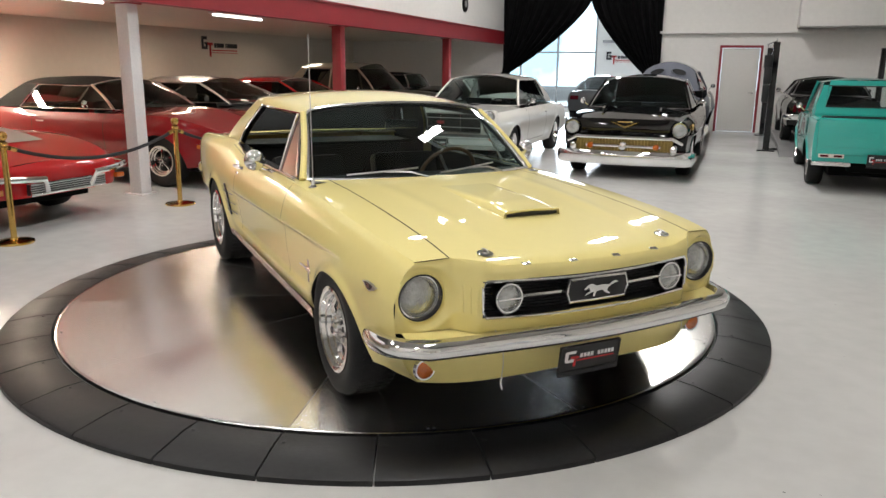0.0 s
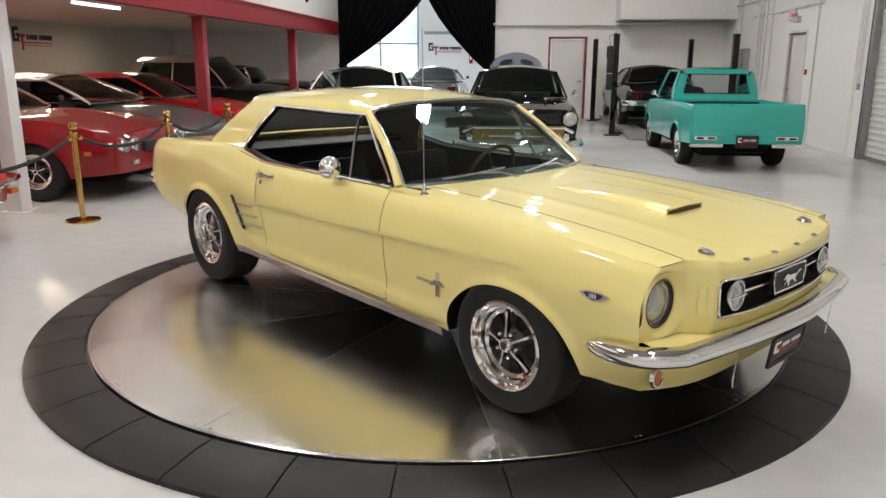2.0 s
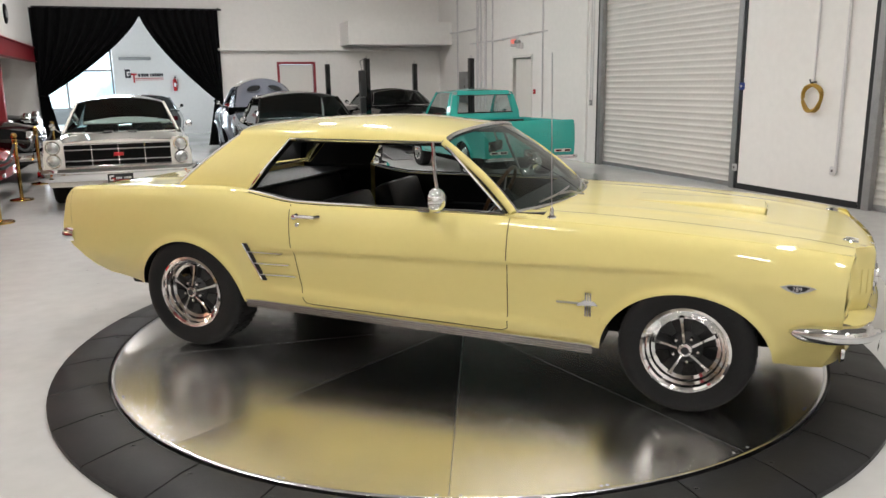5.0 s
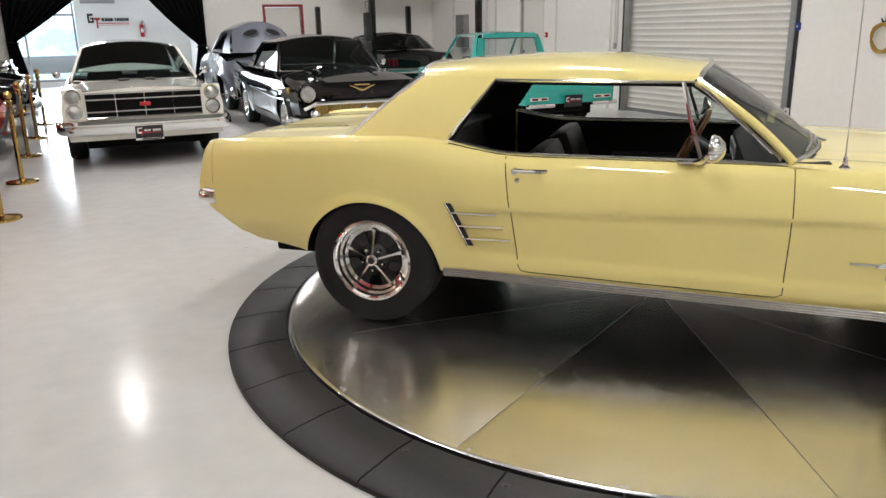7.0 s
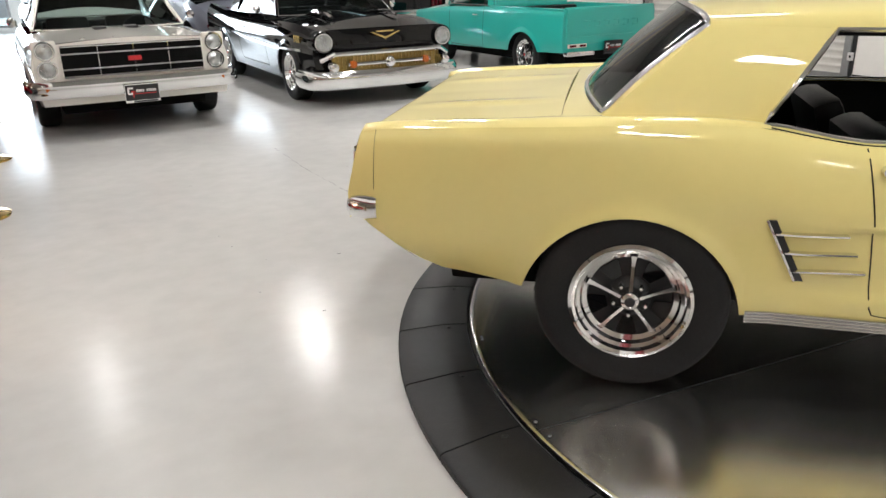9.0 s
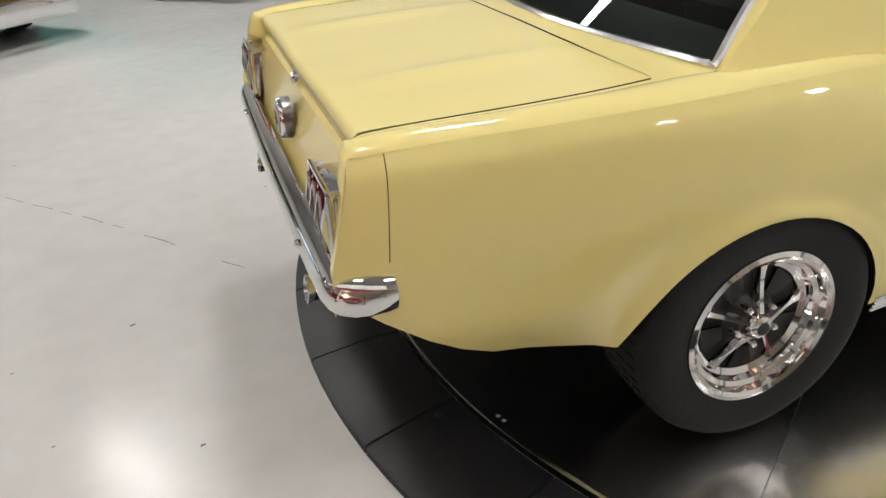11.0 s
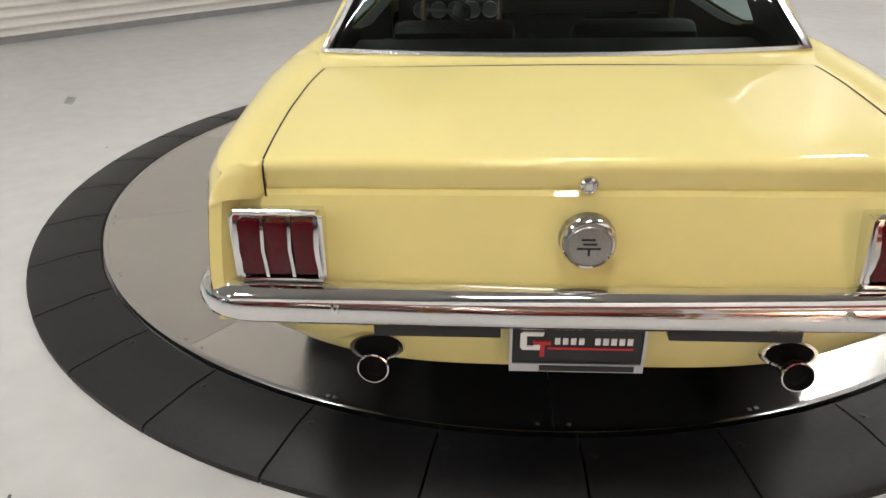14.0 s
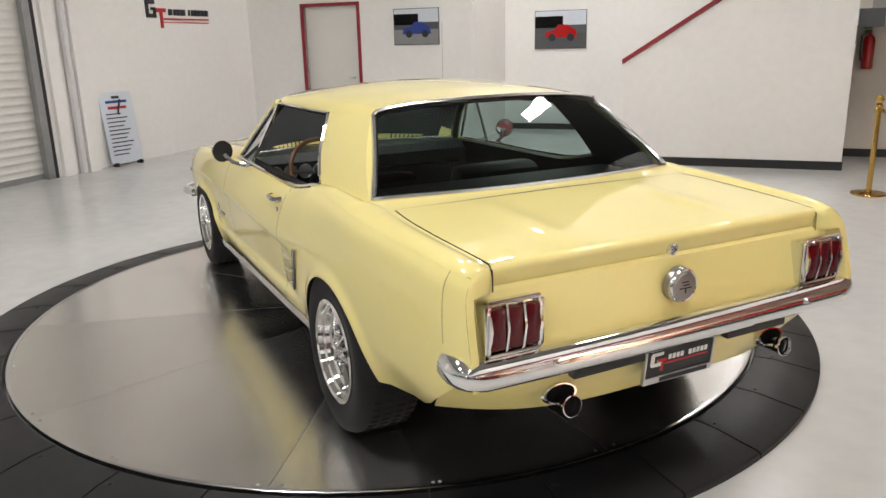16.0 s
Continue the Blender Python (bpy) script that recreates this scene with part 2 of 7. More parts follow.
def sweep(section, points):
    """Carry a closed outline, (across, up) pairs, along points that run level."""
    P = [Vector(p) for p in points]
    V, F = [], []
    m, n = len(P), len(section)
    for i, p in enumerate(P):
        d = P[min(i + 1, m - 1)] - P[max(i - 1, 0)]
        d.z = 0
        d.normalize()
        s = Vector((d.y, -d.x, 0))
        for a, h in section:
            V.append(tuple(p + s * a + Vector((0, 0, h))))
    for i in range(m - 1):
        for k in range(n):
            F.append((i * n + k, i * n + (k + 1) % n, (i + 1) * n + (k + 1) % n, (i + 1) * n + k))
    F.append(tuple(reversed(range(n))))
    F.append(tuple(range((m - 1) * n, m * n)))
    return V, F


def sheet(fn, nu, nv, skip=None):
    """A surface from fn(u, v), u and v from 0 to 1."""
    V = [tuple(fn(i / nu, j / nv)) for i in range(nu + 1) for j in range(nv + 1)]
    F = [(i * (nv + 1) + j, (i + 1) * (nv + 1) + j, (i + 1) * (nv + 1) + j + 1, i * (nv + 1) + j + 1)
         for i in range(nu) for j in range(nv) if not (skip and skip((i + 0.5) / nu, (j + 0.5) / nv))]
    return V, F


def prism(outline, t0, t1, axis="y"):
    """A flat outline of (a, b) pairs given thickness along an axis."""
    n = len(outline)
    put = {"y": lambda a, b, t: (a, t, b), "x": lambda a, b, t: (t, a, b), "z": lambda a, b, t: (a, b, t)}[axis]
    V = [put(a, b, t0) for a, b in outline] + [put(a, b, t1) for a, b in outline]
    F = [tuple(range(n)), tuple(reversed(range(n, 2 * n)))] + [(i, i + n, (i + 1) % n + n, (i + 1) % n) for i in range(n)]
    return V, F


def lerp(table, x):
    """Smoothly read a table of (x, value) pairs, in rising x."""
    if x <= table[0][0]:
        return table[0][1]
    for k in range(len(table) - 1):
        (a, p), (b, q) = table[k], table[k + 1]
        if x <= b:
            h = b - a
            s0 = (q - table[k - 1][1]) / (b - table[k - 1][0]) if k else (q - p) / h
            s1 = (table[k + 2][1] - p) / (table[k + 2][0] - a) if k + 2 < len(table) else (q - p) / h
            t = (x - a) / h
            return (2 * t ** 3 - 3 * t * t + 1) * p + (t ** 3 - 2 * t * t + t) * h * s0 + (-2 * t ** 3 + 3 * t * t) * q + (t ** 3 - t * t) * h * s1
    return table[-1][1]


def lin(table, x):
    return float(np.interp(x, [a for a, _ in table], [b for _, b in table]))


def part(name, shape, material, parent=None, label="", angle=35, weld=0.0, solid=0.0):
    """One mesh object, under a thing or a part."""
    me = bpy.data.meshes.new(name)
    me.from_pydata([tuple(p) for p in shape[0]], [], [tuple(f) for f in shape[1]])
    bm = bmesh.new()
    bm.from_mesh(me)
    if weld:
        bmesh.ops.remove_doubles(bm, verts=bm.verts, dist=weld)
    bmesh.ops.recalc_face_normals(bm, faces=bm.faces)
    if solid:
        bmesh.ops.solidify(bm, geom=bm.faces[:], thickness=solid)
    bm.to_mesh(me)
    bm.free()
    me.shade_smooth()
    me.set_sharp_from_angle(angle=radians(angle))
    me.materials.append(M[material] if isinstance(material, str) else material)
    ob = new(name, me)
    if parent is not None:
        ob.parent = parent
    if label:
        ob["label"] = label
    return ob


def thing(name, label, category, m=None, group="", kind=""):
    ob = new(name)
    ob.empty_display_size = 0.2
    if m is not None:
        ob.matrix_world = m
    return tagged(ob, label, category, group, kind)


def setting(name, shape, material, label="", m=ROOM, category="", angle=35):
    ob = part(name, shape, material, None, "", angle)
    ob.matrix_world = m
    return tagged(ob, label, category, "", "structure")


def share(name, ob, parent, m):
    """Another object on the same mesh."""
    o = bpy.data.objects.new(name, ob.data)
    scene.collection.objects.link(o)
    o.parent, o.matrix_basis = parent, m
    return o


def letters(text, size, material, parent, m, depth=0.002, name="lettering", shear=0.0, stretch=1.0):
    c = bpy.data.curves.new(name, "FONT")
    c.body, c.size, c.extrude, c.shear, c.align_x = text, size, depth, shear, "LEFT"
    tmp = new("tmp", c)
    me = bpy.data.meshes.new_from_object(tmp.evaluated_get(bpy.context.evaluated_depsgraph_get()))
    bpy.data.objects.remove(tmp)
    me.materials.clear()
    me.materials.append(M[material])
    ob = new(name, me)
    ob.parent = parent
    ob.matrix_basis = m @ Matrix.Diagonal((stretch, 1, 1, 1))
    return ob


# ---- the hall (room axes: x across towards the shutters, y down the hall) ----
EAST, WEST, NORTH, SOUTH = 6.12, -9.2, 17.0, -7.6
floor = setting("floor", box(-16, 9, -14, 34, -0.2, 0), "floor", "pale grey glossy epoxy floor with scuffs and small cracks")


def wall_with_holes(x0, x1, z1, holes, thick, z0=0.0):
    """A wall along x with rectangular openings (x0, x1, z0, z1), as solid blocks that butt."""
    cuts = sorted({x0, x1, *[h[0] for h in holes], *[h[1] for h in holes]})
    out = []
    for a, b in zip(cuts, cuts[1:]):
        hs = [h for h in holes if h[0] <= a and h[1] >= b]
        z = z0
        for h in sorted(hs, key=lambda q: q[2]):
            if h[2] > z:
                out.append(box(a, b, 0, thick, z, h[2]))
            z = h[3]
        if z < z1:
            out.append(box(a, b, 0, thick, z, z1))
    return join(*out)


E_M = ROOM @ pose(EAST, 0, 0, 0, 0, 90) @ Matrix.Diagonal((1, -1, 1, 1))   # x runs along the hall, thickness outwards
SHUT1, SHUT2, SIDE_DOOR = (4.68, 8.32), (-3.07, 2.40), (11.15, 12.05)
setting("wall_east", wall_with_holes(SOUTH, NORTH + 0.25, CEIL, [(*SHUT1, 0, 4.3), (*SHUT2, 0, 4.3), (*SIDE_DOOR, 0, 2.1)], 0.25), "wall", "white painted tilt-up concrete wall", E_M)
setting("wall_west", wall_with_holes(SOUTH - 3, NORTH, CEIL, [], 0.2), "wall_warm", "cream painted wall under the mezzanine", ROOM @ pose(WEST, 0, 0, 0, 0, 90))
N_M = ROOM @ pose(0, NORTH, 0)
setting("wall_north", wall_with_holes(WEST - 0.2, EAST, CEIL, [(-4.34, -0.15, 0, 3.45), (1.50, 2.42, 0, 2.13)], 0.25), "wall", "white wall with a curtained opening", N_M)
setting("ceiling", box(WEST - 0.5, EAST + 0.5, -14, NORTH + 0.5, CEIL, CEIL + 0.2), "ceil", "pale painted roof deck")
setting("wall_south", box(-14, EAST, -13.2, -13.0, 0, CEIL), "wall_warm", "cream wall closing the hall")


def shutter(name, y0, y1):
    t = thing(name, "white corrugated steel roller shutter, closed, with dark side rails", "roller door", E_M, kind="structure")
    n, h = 44, 4.35 / 44
    prof = []
    for i in range(n * 6 + 1):
        z = i * 4.35 / (n * 6)
        prof.append((0.10 - 0.022 * max(0.0, math.sin(2 * math.pi * z / h)) ** 0.7, z))
    def fn(u, v):
        d, z = prof[round(v * n * 6)]
        return (y0 + u * (y1 - y0), d, z + 0.03)
    part("slat_curtain", sheet(fn, 1, n * 6), "shutter", t, angle=60)
    part("bottom_bar", box(y0, y1, 0.05, 0.09, 0.005, 0.07), "galv", t)
    for y in (y0, y1):
        part("side_rail", box(y - 0.05, y + 0.05, -0.02, 0.06, 0, 4.3), "galv", t)
        part("jamb_liner", box(y - 0.11, y - 0.055, -0.012, 0.0, 0, 4.4) if y == y0 else box(y + 0.055, y + 0.11, -0.012, 0.0, 0, 4.4), "skirt", t)
    return t


shutter("shutter_1", *SHUT1)
shutter("shutter_2", *SHUT2)


def plain_door(name, label, m, w, h, frame_mat, leaf_mat, fw=0.06):
    """A door in an opening; local x across, y out of the wall into the hall being negative."""
    t = thing(name, label, "door", m, kind="structure")
    part("leaf", box(0.012, w - 0.012, 0.05, 0.095, 0.008, h - 0.012, 0.004), leaf_mat, t)
    part("door_frame", join(box(-fw, 0.0, -0.025, 0.11, 0, h), box(w, w + fw, -0.025, 0.11, 0, h), box(-fw, w + fw, -0.025, 0.11, h, h + fw)), frame_mat, t)
    part("handle", join(lathe([(0.0, 0), (0.03, 0), (0.03, 0.012), (0.012, 0.014), (0.012, 0.05)], 16, "y", (w - 0.1, 0.0, 1.0)), box(w - 0.2, w - 0.09, -0.012, 0.004, 0.99, 1.012, 0.004)), "chrome", t)
    return t


plain_door("door_1", "white door in a dark red frame", N_M @ pose(1.50, 0, 0), 0.92, 2.13, "red_trim", "door_white")
plain_door("door_2", "white steel side door, shut", E_M @ pose(SIDE_DOOR[0], 0, 0), 0.9, 2.1, "door_white", "door_white", 0.05)

# low partition in front of the far end wall, with a ledge
setting("partition", box(-0.1, EAST, NORTH - 0.16, NORTH - 0.03, 2.48, 2.54), "wall", "white ledge along the far wall")
setting("soffit", box(3.2, EAST, NORTH - 1.0, NORTH - 0.03, 2.60, 3.2), "wall", "white boxed-in duct above the ledge")

# mezzanine along the west side
MEZ = -4.35
setting("mezzanine_floor", box(WEST, MEZ - 0.16, -13, NORTH, 2.30, 2.56), "wall_warm", "cream underside of the mezzanine")
setting("mezzanine_beam", join(box(MEZ - 0.15, MEZ, -4, NORTH - 0.01, 2.24, 2.54), box(MEZ - 0.15, MEZ + 0.03, -4, NORTH - 0.01, 2.215, 2.24), box(MEZ - 0.15, MEZ + 0.03, -4, NORTH - 0.01, 2.54, 2.565)), "red_trim", "dark red painted steel beam")
setting("mezzanine_parapet", box(MEZ - 0.16, MEZ - 0.02, -4, NORTH - 0.01, 2.57, 4.4), "wall", "white mezzanine parapet")


def post(x, y, material, w, label):
    t = thing("support_post", label, "post", ROOM @ pose(x, y, 0), "posts under the mezzanine")
    part("shaft", box(-w / 2, w / 2, -w / 2, w / 2, 0.012, 2.20, 0.006), material, t)
    part("base_plate", box(-w * 0.8, w * 0.8, -w * 0.8, w * 0.8, 0, 0.012), material, t)
    part("cap_plate", box(-w * 0.7, w * 0.7, -w * 0.7, w * 0.7, 2.20, 2.214), "red_trim", t)


post(-4.62, 2.75, "post_white", 0.17, "white painted square steel post")
post(-4.55, 7.62, "red_trim", 0.17, "dark red painted square steel post")
post(-4.55, 12.9, "red_trim", 0.17, "dark red painted square steel post")

# turntable let into the floor
TX, TY, TOP = -0.012, 0.037, 0.06
table = thing("turntable", "round vehicle turntable with brushed metal plates and a black ring", "turntable", pose(TX, TY, 0))


# ---- cars: nose along x, the road at z = 0 of the thing ----
def wheel(parent, x, y, r, w, rim, style, side, spin=0.0, steer=0.0, rubber="tyre"):
    """side: +1 left, -1 right. The wheel's outer face looks along side * y."""
    h = new("wheel")
    h.parent = parent
    h.matrix_basis = pose(x, y, r, 0, 0, steer) @ pose(0, 0, 0, 0, spin, 0) @ (Matrix.Identity(4) if side > 0 else pose(0, 0, 0, 0, 0, 180))
    o = 0.0
    prof = [(rim, -w + 0.02), (rim + 0.012, -w + 0.004), (r * 0.86, -w - 0.004), (r * 0.955, -w + 0.006), (r * 0.992, -w + 0.03), (r, -w * 0.5), (r * 0.992, -0.03), (r * 0.955, -0.006),
            (r * 0.90, 0.001), (r * 0.86, 0.004), (r * 0.80, 0.003), (rim + 0.012, -0.004), (rim, -0.012)]
    grooved = lathe(prof, 48, "y")
    grooves = [box(-0.003, 0.003, -w + 0.02 + k * w * 0.2, -w + 0.02 + k * w * 0.2 + w * 0.13, r - 0.004, r + 0.002) for k in range(4)]
    blocks = []
    for i in range(56):
        blocks.append(moved(join(*grooves), pose(0, 0, 0, 0, i * 360 / 56, 0)))
    tyre = part("tyre", grooved, rubber, h, angle=50)
    tagged(part("tread", join(*blocks), rubber, tyre), "moulded rubber tread blocks", "", "", "stuff")
    metal = "chrome" if style != "steel" else "steel"
    part("rim", lathe([(rim + 0.008, -0.012), (rim + 0.006, 0.0), (rim - 0.006, 0.004), (rim - 0.016, -0.002), (rim - 0.022, -0.020), (rim - 0.034, -0.026), (rim - 0.040, -0.044), (rim - 0.056, -0.052), (rim - 0.060, -0.07)], 48, "y"), metal, h, angle=40)
    part("drum", lathe([(0, -0.062), (rim - 0.060, -0.060), (rim - 0.058, -0.12)], 32, "y"), "black", h)
    n = 5
    for i in range(n):
        a = i * 360 / n + 90
        sp = []
        steps = 6
        for k in range(steps + 1):
            q = k / steps
            rad = 0.034 + q * (rim - 0.034 - 0.050)
            half = 0.0075 + 0.010 * q ** 4 + 0.003 * (1 - q)
            dep = -0.022 - 0.026 * math.sin(q * math.pi * 0.5)
            for s, e in ((-half, -0.012), (-half * 0.55, 0.008), (half * 0.55, 0.008), (half, -0.012)):
                sp.append((s, dep + e, rad))
        F = [(k * 4 + j, k * 4 + j + 1, (k + 1) * 4 + j + 1, (k + 1) * 4 + j) for k in range(steps) for j in range(3)]
        part("spoke", moved((sp, F), pose(0, 0, 0, 0, a, 0)), metal, h, angle=50)
        r0, r1 = rim * 0.40, rim * 0.70
        pk = prism([(-0.018, r0), (0.018, r0), (0.036, r1 - 0.008), (0.030, r1), (-0.030, r1), (-0.036, r1 - 0.008)], -0.058, -0.050, "y")
        part("pocket", moved(pk, pose(0, 0, 0, 0, a + 36, 0)), "gloss_black", h)
        nut = lathe([(0.0, -0.012), (0.006, -0.013), (0.009, -0.02), (0.009, -0.05)], 8, "y", (0, 0, 0.056))
        part("lug_nut", moved(nut, pose(0, 0, 0, 0, a + 36, 0)), metal, h)
    part("centre_plate", lathe([(0.0, -0.03), (0.045, -0.032), (0.066, -0.05), (0.075, -0.062)], 24, "y"), "black" if style == "magnum" else metal, h)
    cap = part("hub_cap", lathe([(0.0, 0.002), (0.020, 0.0), (0.030, -0.006), (0.034, -0.02), (0.036, -0.04)], 24, "y"), metal, h)
    part("cap_badge", lathe([(0.0, 0.004), (0.016, 0.0032), (0.018, 0.001)], 16, "y"), "ink" if style == "magnum" else "ink_red", cap)
    return h


def arch_columns(xr, xf, arches, step=0.08):
    xs = {round(xr, 4), round(xf, 4)}
    x = xr
    while x < xf:
        if all(abs(x - h[0]) > h[2] + 0.02 for h in arches):
            xs.add(round(x, 4))
        x += step
    for h, _, ra, _ in arches:
        for k in range(0, 29):
            xs.add(round(h - ra * math.cos(math.pi * k / 28), 4))
        xs.add(round(h - ra - 0.001, 4))
        xs.add(round(h + ra + 0.001, 4))
    return sorted(q for q in xs if xr <= q <= xf)


def body_side(P, nz=22):
    """Half of the bodywork's flank (y positive), with wheel openings cut into its lower edge."""
    xs = arch_columns(P["xr"], P["xf"], P["arches"])
    V, F = [], []
    for x in xs:
        zb = lin(P["sill"], x)
        for hx, hz, ra, sq in P["arches"]:
            d = abs(x - hx)
            if d <= ra:
                zb = max(zb, hz + math.sqrt(max(0, ra ** 2 - d * d)) * sq)
        zs = lerp(P["zs"], x)
        for j in range(nz + 1):
            t = j / nz
            z = zb + (zs - zb) * t
            V.append((x, flank(P, x, z), z))
    n = nz + 1
    for i in range(len(xs) - 1):
        for j in range(nz):
            F.append((i * n + j, (i + 1) * n + j, (i + 1) * n + j + 1, i * n + j + 1))
    return V, F


def flank(P, x, z):
    """Half width of the body at (x, z)."""
    zs = lerp(P["zs"], x)
    w = lerp(P["w"], x) * lerp(P["prof"], (z - 0.2) / (zs - 0.2))
    if "tail_prof" in P and x < -1.0:          # squarer shoulders towards the tail
        k = min(1.0, (-1.0 - x) / 0.7)
        w += k * k * (3 - 2 * k) * lerp(P["w"], x) * (lerp(P["tail_prof"], (z - 0.2) / (zs - 0.2)) - lerp(P["prof"], (z - 0.2) / (zs - 0.2)))
    if "chin" in P and x < -1.62 and z < 0.5:
        w -= 0.085 * min(1.0, (-1.62 - x) / 0.35) * ((0.5 - z) / 0.2) ** 1.4
    if "chin" in P and x > 1.70 and z < 0.44:
        w -= P["chin"] * min(1.0, (x - 1.70) / 0.26) * ((0.44 - z) / 0.2) ** 1.5
    for hx, hz, ra, sq in P["arches"]:      # lip round the wheel opening
        d = math.hypot(x - hx, (z - hz) / sq)
        if d < ra + 0.12 and z > hz - 0.1:
            w += P.get("lip", 0.014) * math.exp(-((d - ra) / 0.035) ** 2)
    if "cove" in P:
        w += P["cove"](x, z)
    return w


def arch_liner(P, arch, depth=0.34):
    """Dark inner skin of a wheel opening."""
    def fn(u, v):
        hx, hz, ra, sq = arch
        a = math.pi * u
        x = hx - ra * math.cos(a)
        z = hz + ra * math.sin(a) * sq
        z = max(z, lin(P["sill"], x))
        y = flank(P, x, z) - 0.004
        return (x, y - v * depth, z + 0.004)
    return sheet(fn, 20, 2)


def top_skin(P, x0, x1, n=16, m=10, crown="zt"):
    """Hood or deck from flank to centre: y from shoulder to 0."""
    def fn(u, v):
        x = x0 + (x1 - x0) * u
        zs = lerp(P["zs"], x)
        ys = flank(P, x, zs)
        zc = lerp(P[crown], x)
        q = v
        y = ys * (1 - q)
        s = math.sin(q * math.pi / 2)
        return (x, y, zs + (zc - zs) * s + P.get("roll", 0.010) * math.sin(min(1, q * 7) * math.pi / 2))
    return sheet(fn, n, m)


def greenhouse(P):
    """Roof with pillars, screens and side openings; returns a dict of shapes (whole car)."""
    G = P["gh"]
    out = {}
    fx, rx = G["roof_f"], G["roof_r"]          # roof front and rear (x at the drip rail)
    yd, zd = G["yd"], G["zd"]                    # drip rail half width and height
    bow = G.get("bow", 0.05)
    crown = G.get("crown", 0.72)                 # lower: flatter roof with rounder shoulders

    def roof(u, v):
        x = fx + (rx - fx) * u
        v = v ** 1.5
        yy = lerp(yd, x)
        zz = lerp(zd, x)
        zc = lerp(G["zc"], x)
        y = yy * (1 - v)
        xx = x + bow * (1 if u < 0.5 else -1) * abs(u - 0.5) * 2 * math.sin(v * math.pi / 2)
        return (xx, y, zz + (zc - zz) * math.sin(min(1.0, v * 1.0) * math.pi / 2) ** crown)
    roof_s = sheet(roof, 20, 10)
    (qx, qz), (bx, bz) = G["dlo_r"], G["back_r"]     # lower ends of the rear quarter's two edges at the belt
    yq = G["yb"]
    px = G["dlo_top"]

    def quarter(u, v):
        x_top = px + (rx - px) * u
        top = Vector((x_top, lerp(yd, x_top), lerp(zd, x_top)))
        xb = qx + (bx - qx) * u
        zb = qz + (bz - qz) * u
        low = Vector((xb, yq - 0.02 * u, zb))
        p = top.lerp(low, v)
        p.y += 0.018 * math.sin(math.pi * v)
        return p
    out["roof"] = both(join(roof_s, sheet(quarter, 10, 10)))
    fb = G["screen_base"]                               # (x at side, x at centre, y, z)
    def screen(u, v):
        s = 2 * u - 1
        top = Vector((fx + bow * math.cos(s * math.pi / 2), lerp(yd, fx) * 0.985 * s, lerp(zd, fx) + (lerp(G["zc"], fx) - lerp(zd, fx)) * math.cos(s * math.pi / 2) ** crown - 0.006))
        low = Vector((fb[0] + (fb[1] - fb[0]) * math.cos(s * math.pi / 2), fb[2] * s, fb[3]))
        p = top.lerp(low, v)
        p.x += 0.03 * math.sin(math.pi * v)
        return p
    rb = G["back_base"]
    def back(u, v):
        s = 2 * u - 1
        top = Vector((rx - bow * math.cos(s * math.pi / 2) - 0.004, lerp(yd, rx) * 0.99 * s, lerp(zd, rx) + (lerp(G["zc"], rx) - lerp(zd, rx)) * math.cos(s * math.pi / 2) ** crown - 0.004))
        low = Vector((rb[0] + (rb[1] - rb[0]) * math.cos(s * math.pi / 2), rb[2] * s, rb[3]))
        p = top.lerp(low, v)
        p.x -= 0.02 * math.sin(math.pi * v)
        return p
    wide = lambda f: (lambda u, v: f(0.5 - 0.5 * math.cos(math.pi * u), v))
    even = not G.get("crown")
    out["windscreen"] = sheet(screen if even else wide(screen), 16, 8)
    out["rear_window"] = sheet(back if even else wide(back), 16, 8)
    out["back_return"] = sheet(lambda u, v: Vector(back(1, u)).lerp(quarter(1, u), v), 10, 2)
    edge = lambda f, k: [f(0, i / k) for i in range(k + 1)] + [f(0.5 - 0.5 * math.cos(math.pi * i / k), 1) for i in range(1, k + 1)] + [f(1, 1 - i / k) for i in range(1, k + 1)] + [f(0.5 + 0.5 * math.cos(math.pi * i / k), 0) for i in range(1, k)]
    out["screen_edge"], out["back_edge"] = edge(screen, 14), edge(back, 14)
    # A pillar
    a0 = Vector((fx, lerp(yd, fx), lerp(zd, fx)))
    a1 = Vector((fb[0], fb[2] + 0.02, fb[3]))
    out["pillar_path"] = [a0.lerp(a1, k / 8) + Vector((0.03 * math.sin(math.pi * k / 8), 0.0, 0)) for k in range(9)]
    return out


def ribbon(path, w, t):
    """A flat bar along a path: w along x, t across."""
    return sweep([(-t, -w), (t, -w), (t, w), (-t, w)], path)


# ---- the show car on the turntable ----
def pair(name, shape, material, parent, label="", **k):
    """A part on the left and its mirror image on the right."""
    return part(name, shape, material, parent, label, **k), part(name, mirrored(shape), material, parent, label, **k)


def cove(x, z):
    """Side sculpture: a shallow panel between two creases that meet in front of the rear wheel."""
    if x > 1.75 or x < -0.86:
        return 0.0
    up = 0.615 + 0.045 * (x + 0.86) / 2.6
    lo = 0.375 - 0.02 * x
    if x > 0.9:
        lo += (x - 0.9) * 0.55
    k = min(1.0, (x + 0.86) / 0.14) * min(1.0, max(0.0, (1.75 - x) / 0.9))
    e = 1 / (1 + math.exp(-(up - z) / 0.004)) * 1 / (1 + math.exp(-(z - lo) / 0.008))
    return -0.023 * k * e


